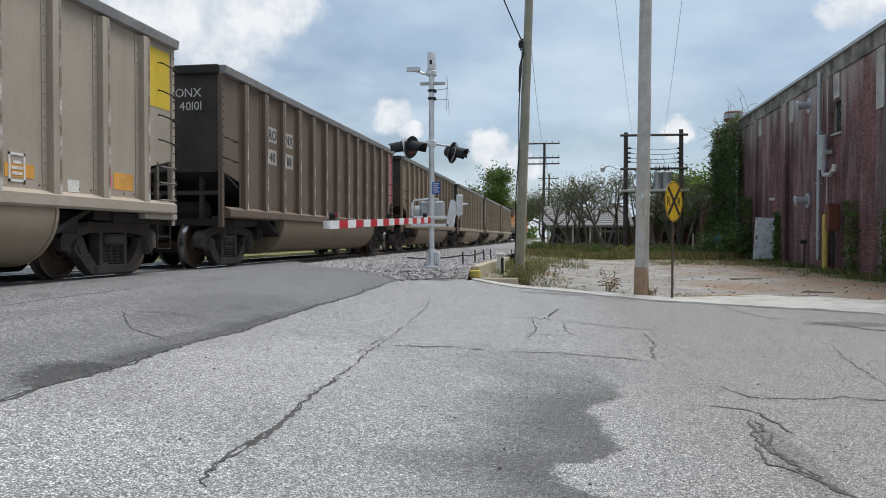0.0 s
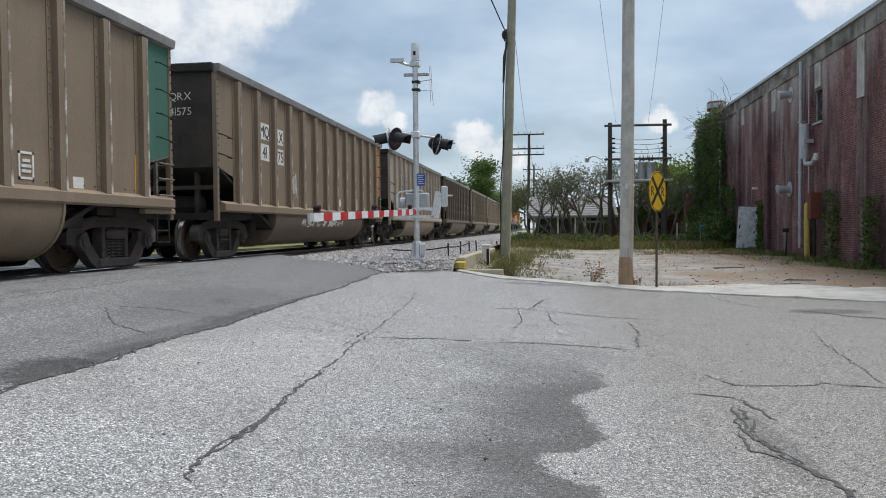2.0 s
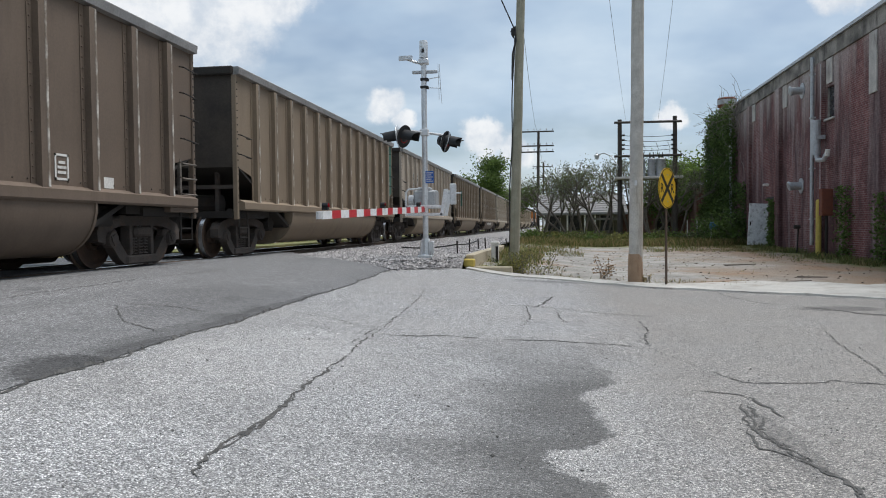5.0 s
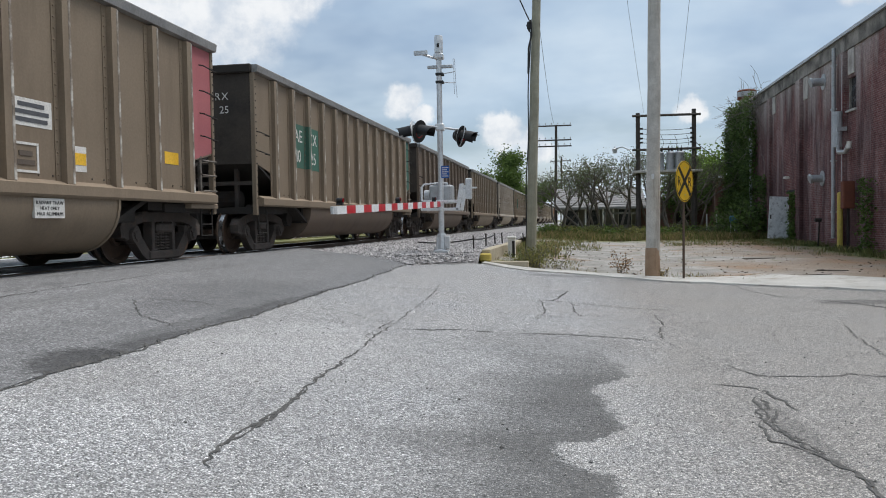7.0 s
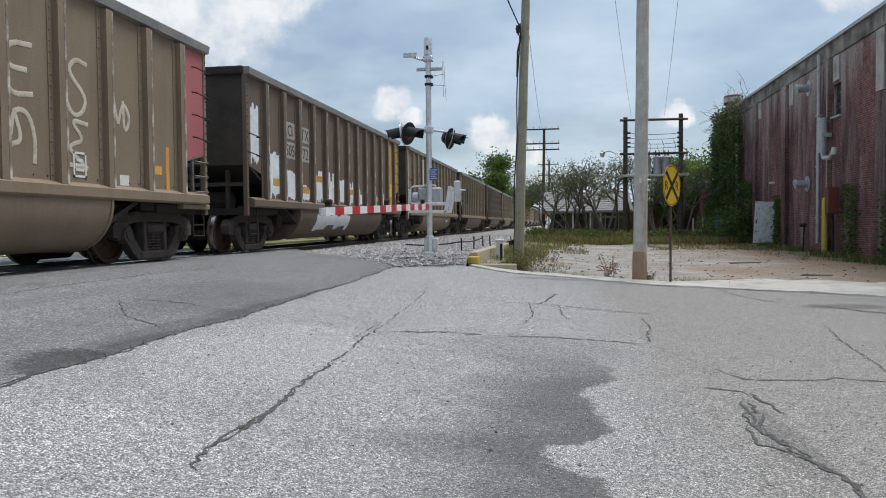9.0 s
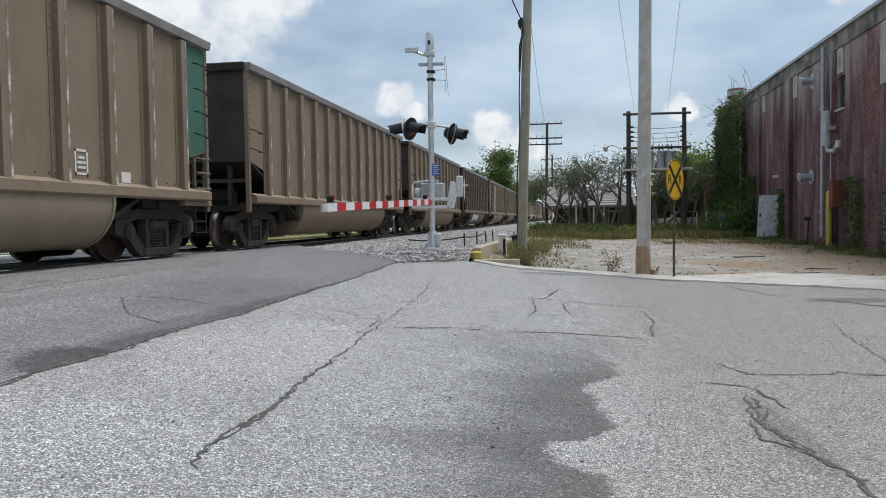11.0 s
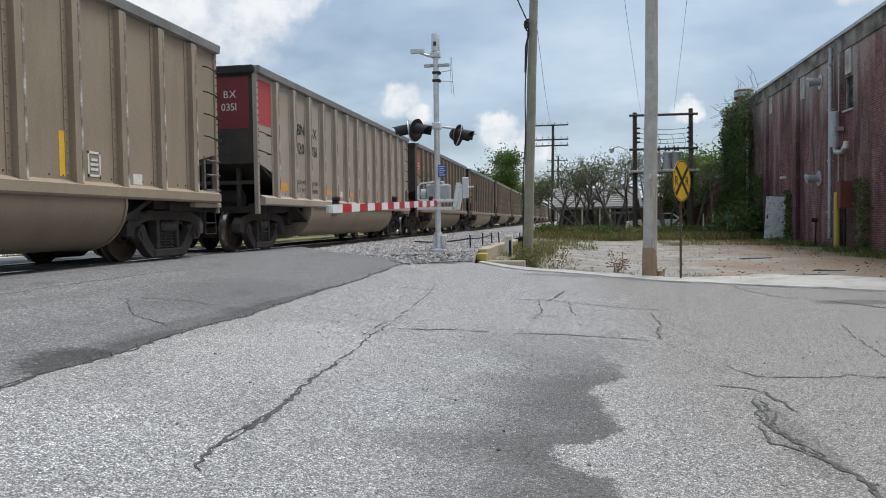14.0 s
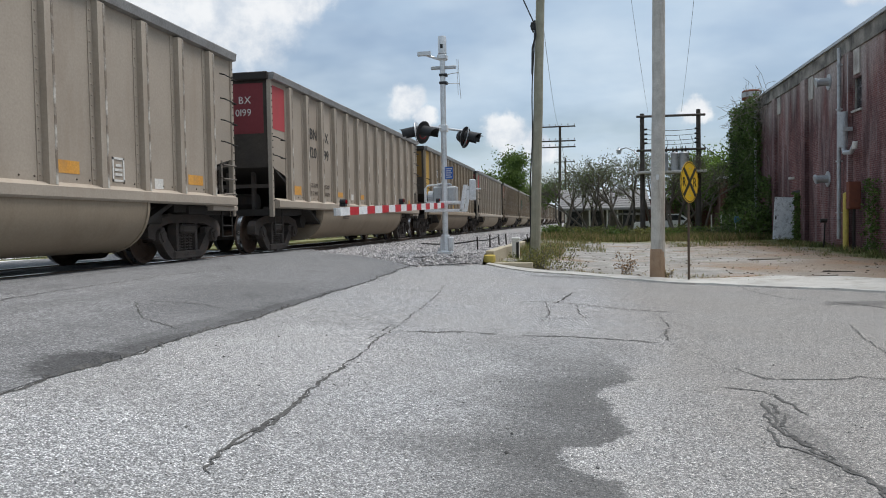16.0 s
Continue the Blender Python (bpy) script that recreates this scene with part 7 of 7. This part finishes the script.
sh = thing("brick_shed", "plain brown brick shed behind the trees", "shed", pose(7.0, 63.0, ground_z(7, 63)))
part("wall", Mesh().box(-1.9, 4.5, 0, 5, 0, 2.6), BRICK2, sh)
part("roof", Mesh().box(-2.0, 4.6, -0.1, 5.1, 2.6, 2.75, c=0.02), DARK, sh)
part("door", Mesh().box(1.0, 2.0, -0.05, -0.005, 0, 2.05), DARK, sh)
ln = thing("brick_annex", "small brick annex beside the warehouse corner", "shed", pose(9.9, 56.0, ground_z(9.9, 56)))
part("wall", Mesh().box(0, 8, 0, 4, -0.2, 3.9), BRICK2, ln)
part("roof", Mesh().box(-0.15, 8.1, -0.15, 4.1, 3.9, 4.1, c=0.02), TIN, ln)

# ---- trees and weeds ----
for i, (x, y, h, st, lv) in enumerate(((-1.0, 51.0, 5.0, 4, 2300), (0.6, 50.2, 5.5, 4, 2500), (1.6, 52.5, 5.2, 4, 2200), (2.9, 50.4, 6.0, 4, 2700), (4.9, 52.0, 6.2, 4, 2600), (6.1, 50.2, 5.6, 4, 2500), (7.7, 52.2, 5.2, 4, 2400))):
    tree("small_tree", "many-stemmed small tree with sparse dark olive leaves", x, y, h, h * 0.6, st, lv, 0.11, LEAF_DARK, 30 + i, 0.40, "small trees behind the lot")
tree("tree", "bright green leafy tree behind the brick annex", 10.6, 63.0, 6.2, 4.0, 3, 9000, 0.24, LEAF_BRIGHT, 50, 0.40)
tree("tree", "bright green leafy tree beside the brick annex", 8.6, 60.0, 4.6, 3.0, 4, 6000, 0.20, LEAF_GREEN, 55, 0.36)
tree("tree", "tall broad green tree beyond the railway", -12.2, 112.0, 10.8, 7.0, 1, 9000, 0.34, LEAF_GREEN, 51, 0.40)
tree("tree", "green tree beyond the railway", -15.5, 118.0, 8.5, 6.0, 1, 6000, 0.36, LEAF_GREEN, 52, 0.40)
tree("tree", "green tree beyond the railway", -11.0, 135.0, 8.0, 5.0, 1, 5000, 0.36, LEAF_BRIGHT, 53, 0.40)
tree("tree", "distant green tree beside the railway", -3.6, 330.0, 8.0, 8.0, 2, 3000, 0.5, LEAF_GREEN, 54, 0.4)
r_ = random.Random(77)
wood = Mesh()
for i in range(16000):
    x = r_.uniform(-160, 190)
    y = 420 + r_.uniform(0, 60)
    h = 7 + 4 * noise.noise(Vector((x * 0.04, 0, 0))) + 2 * noise.noise(Vector((x * 0.2, 3, 0)))
    if abs(x + 8) < 9:
        continue
    leaf(wood, (x, y, 0.8 + h * r_.random() ** 0.7), r_.uniform(1.2, 2.6), r_)
tagged(part("far_woods", wood, LEAF_GREEN), "line of distant woods along the horizon", "woods", kind="stuff")

for i in range(26):
    x = -1.6 + i * 0.43 + r_.uniform(-.2, .2)
    y = 44.5 + r_.uniform(-1.2, 2.5)
    weed(x, y, r_.uniform(.45, .95), 1.1, 16, (LEAF_GREEN, GRASS, LEAF_DARK, LEAF_WEED)[i % 4], 100 + i, "rank green weeds along the back of the lot", "bush", 0.13)
weed(-1.05, 19.35, 0.62, 0.75, 38, LEAF_WEED, 1, "low yellowish weed bush at the pole", "bush", 0.05)
weed(-1.35, 20.1, 0.55, 0.6, 24, GRASS, 2, "low green weed bush at the pole", "bush", 0.05)
weed(-0.48, 18.95, 1.05, 0.30, 7, LEAF_WEED, 3, "tall thin green weed at the street edge", "weed", 0.05)
weed(1.12, 18.75, 0.62, 0.32, 9, LEAF_DRY, 4, "dead reddish-brown weed at the street edge", "weed", 0.045)
weed(2.0, 18.05, 0.25, 0.3, 10, STRAW, 5, "dry weeds at the foot of the pole", "weed", 0.04)
weed(9.3, 42.6, 2.2, 1.8, 40, LEAF_GREEN, 6, "leafy bush at the foot of the vines", "bush", 0.16)
weed(9.0, 45.5, 1.9, 1.8, 40, LEAF_VINE, 7, "leafy bush at the foot of the vines", "bush", 0.16)
grass_patch("grass", "rank green and brown grass round the lot", [
    (9.2, 10.1, 24, 44, 1300, 0.26, 0.25), (7.8, 9.6, 25, 42, 800, 0.14, 0.4), (-2.1, 10, 40.5, 46.5, 5200, 0.45, 0.5), (-2.1, 10, 46.5, 58, 2500, 0.6, 0.25),
    (-2.1, 1.0, 29, 41, 900, 0.22, 0.4), (4.0, 9.0, 34.5, 39.5, 1000, 0.16, 0.35), (-2.1, 0.3, 18.9, 22.5, 200, 0.13, 0.5), (-0.3, 4.5, 17.0, 19.2, 260, 0.10, 0.75),
    (-2.1, -0.6, 22.5, 30, 500, 0.28, 0.4), (2.5, 9, 19, 33, 260, 0.08, 0.6), (-22, -14.6, 18.5, 60, 3000, 0.25, 0.3)], [GRASS, STRAW], 9)

# litter, leaves and clods on the bare lot
CLOD = material("dark_clod", (0.09, 0.07, 0.055), (0.17, 0.13, 0.10), 0.95, 4, 40, 0.4, island=0.4)
lit = Mesh()
for i in range(420):
    x, y = r_.uniform(-1.2, 9.2), r_.uniform(17.5, 40)
    if y < road_edge(x) + 0.3:
        continue
    s = r_.uniform(.012, .04)
    z = land(x, y)
    lit.add([(x + p[0] * s * r_.uniform(.7, 1.6), y + p[1] * s * r_.uniform(.7, 1.6), z + 0.01 + p[2] * s * .5) for p in OCT], OF)
tagged(part("clods", lit, CLOD), "scattered dark clods and litter on the dirt", "clods", kind="stuff")
for x, y, a, L in ((4.9, 18.2, 20, 1.1), (6.0, 20.0, -30, 0.7), (5.2, 24.5, 10, 1.0)):
    o = thing("stick", "short dark stick lying on the dirt", "stick", pose(x, y, land(x, y) + 0.02, 0, 0, a))
    part("wood", Mesh().tube((0, 0, 0), (L, 0.05, 0.01), 0.022, 0.012, n=6), BARK, o)

# timber that holds the ballast, stakes, cable and white pedestal
TIMBER = material("bleached_timber", (0.38, 0.33, 0.24), (0.48, 0.42, 0.31), 0.9, 3, 40, 0.4, stain=(0.24, 0.19, 0.13), streak=1)
tb = thing("retaining_timber", "bleached timber wall holding back the ballast", "retaining wall", pose(0, 0, 0))
for i in range(3):
    part("beam", Mesh().box(-2.36, -2.14, 18.95 + i * 3.6, 22.5 + i * 3.6, 0.05, 0.66 - 0.02 * i, c=0.02), TIMBER, tb)
part("front_beam", Mesh().box(-2.36, -1.15, 18.72, 18.92, 0.02, 0.36, c=0.02), TIMBER, tb)
part("yellow_end", Mesh().box(-2.40, -2.10, 18.70, 18.93, 0.36, 0.56, c=0.03), YELPOST, tb, "yellow painted end")
for i, (x, y, h) in enumerate(((-2.75, 20.3, 0.4), (-2.62, 22.0, 0.42), (-2.5, 23.4, 0.4), (-2.42, 24.9, 0.4), (-2.0, 29.0, 0.5), (-1.95, 30.0, 0.5))):
    o = thing("stake", "short dark iron stake in the ballast", "stake", pose(x, y, 0.60 if i < 4 else 0.4, r_.uniform(-4, 4), r_.uniform(-4, 4)), "iron stakes by the track")
    part("rod", Mesh().tube((0, 0, -0.2), (0, 0, h), 0.022), DARK, o)
overhead((-4.6, 21.5, 0.80), (-2.75, 20.3, 0.90), 0.06, 0.02, "slack black cable on stakes over the ballast")
overhead((-2.75, 20.3, 0.90), (-2.5, 23.4, 0.95), 0.05, 0.02, "slack black cable on stakes over the ballast")
pd = thing("cable_pedestal", "weathered white cable pedestal beside the pole", "pedestal", pose(-1.88, 22.3, 0.28))
part("body", Mesh().box(-0.11, 0.11, -0.10, 0.10, -0.1, 0.56, c=0.015), WHITE, pd)
part("cap", Mesh().box(-0.13, 0.13, -0.12, 0.12, 0.56, 0.64, c=0.02), WHITE, pd)
part("dark_panel", Mesh().box(0.02, 0.10, -0.108, -0.10, 0.02, 0.50), DARK, pd)

# fence posts and a blue water hydrant by the vines
for i, x in enumerate((7.6, 8.2, 8.7)):
    o = thing("fence_post", "thin grey wooden fence post in the weeds", "fence post", pose(x, 46.0 + 0.3 * i, ground_z(x, 46)), "fence posts at the back of the lot")
    part("post", Mesh().box(-0.035, 0.035, -0.035, 0.035, -0.2, 1.35, c=0.006), OLDWOOD, o)
BLUE = material("faded_blue_paint", (0.04, 0.12, 0.17), (0.06, 0.16, 0.22), 0.7, 4, 40, 0.1)
hy = thing("blue_valve", "faded blue valve housing on thin legs", "valve", pose(8.9, 44.6, ground_z(8.9, 44.6)))
part("housing", Mesh().box(-0.28, 0.28, -0.2, 0.2, 0.85, 1.25, c=0.06), BLUE, hy)
for x in (-0.25, 0.0, 0.25):
    part("leg", Mesh().tube((x, 0, -0.1), (x * 0.8, 0, 0.9), 0.025), WHITE, hy)

# a white car comes round the shed and stops behind the trees
CARWHITE = material("white_car_paint", (0.72, 0.73, 0.74), (0.80, 0.80, 0.81), 0.25, 2, 20, 0.0)
vc = thing("white_car", "white hatchback behind the small trees", "car")
bd = Mesh().prism([(-2.1, 0.3), (-2.1, 0.75), (-1.9, 0.85), (-0.9, 0.95), (-0.3, 1.42), (1.3, 1.45), (2.0, 0.95), (2.1, 0.8), (2.1, 0.3)], "y", -0.85, 0.85)
part("body", bd, CARWHITE, vc)
part("windows", Mesh().prism([(-0.72, 0.96), (-0.25, 1.36), (1.2, 1.38), (1.7, 0.98)], "y", -0.856, 0.856), GLASSDARK, vc)
part("windscreen", Mesh().box(-0.87, -0.60, -0.7, 0.7, 0.98, 1.10), GLASSDARK, vc)
CARWHEELS = []
for x in (-1.35, 1.3):
    for y in (-0.8, 0.8):
        wl_ = part("wheel", Mesh().tube((0, -0.1, 0), (0, 0.1, 0), 0.31, n=16), BLACK, vc, m=Matrix.Translation((x, y, 0.31)))
        part("rim", Mesh().tube((0, -0.105, 0), (0, 0.105, 0), 0.18, n=10), ALU, wl_)
        CARWHEELS.append((wl_, x, y))
for y in (-0.6, 0.6):
    part("headlight", Mesh().box(-2.12, -2.05, y - 0.15, y + 0.15, 0.6, 0.74, c=0.01), GLASSDARK, vc)


# ---- what moves: the train rolls away at a steady pace, its wheels turn ----
# how far the train is ahead of or behind an even pace, in metres
PULL = [(0.0, -0.25), (1.0, -0.03), (2.0, 0.07), (3.0, 0.16), (4.0, 0.24), (6.5, 0.14), (8.0, 0.12), (9.0, 0.09), (11.5, -0.18), (13.0, -0.29), (14.0, -0.29), (15.0, -0.14), (16.0, -0.15)]


def motions():
    for car, y in CARS:
        walk(car, [(t, pose(TRACK_X, y + SPEED * t + d, RAIL_Z)) for t, d in PULL])
    zc = ground_z(7, 56) + 0.02
    stops = [(0.0, 13.6, 61.5), (9.3, 13.6, 61.5), (10.6, 9.8, 61.0), (11.4, 7.9, 59.6), (11.8, 7.2, 59.2), (12.2, 6.6, 58.9), (12.6, 6.2, 58.8), (13.2, 6.05, 58.8), (16.0, 6.05, 58.8)]
    walk(vc, [(t, pose(x, y, zc)) for t, x, y in stops])
    for wheel, x, y in CARWHEELS:
        spin = []
        for i in range(161):
            t = i / 10
            d = float(np.interp(t, [a[0] for a in stops], [a[1] for a in stops]))
            spin.append((t, pose(x, y, 0.31, 0, math.degrees(d - 13.6) / 0.31, 0)))
        walk(wheel, spin)
    step = 1 / 30
    turn = -math.degrees(SPEED * step / 0.457)
    for wheel, y, z in WHEELS:
        walk(wheel, [(i * step, pose(0, y, z, i * turn)) for i in range(481)])


motions()
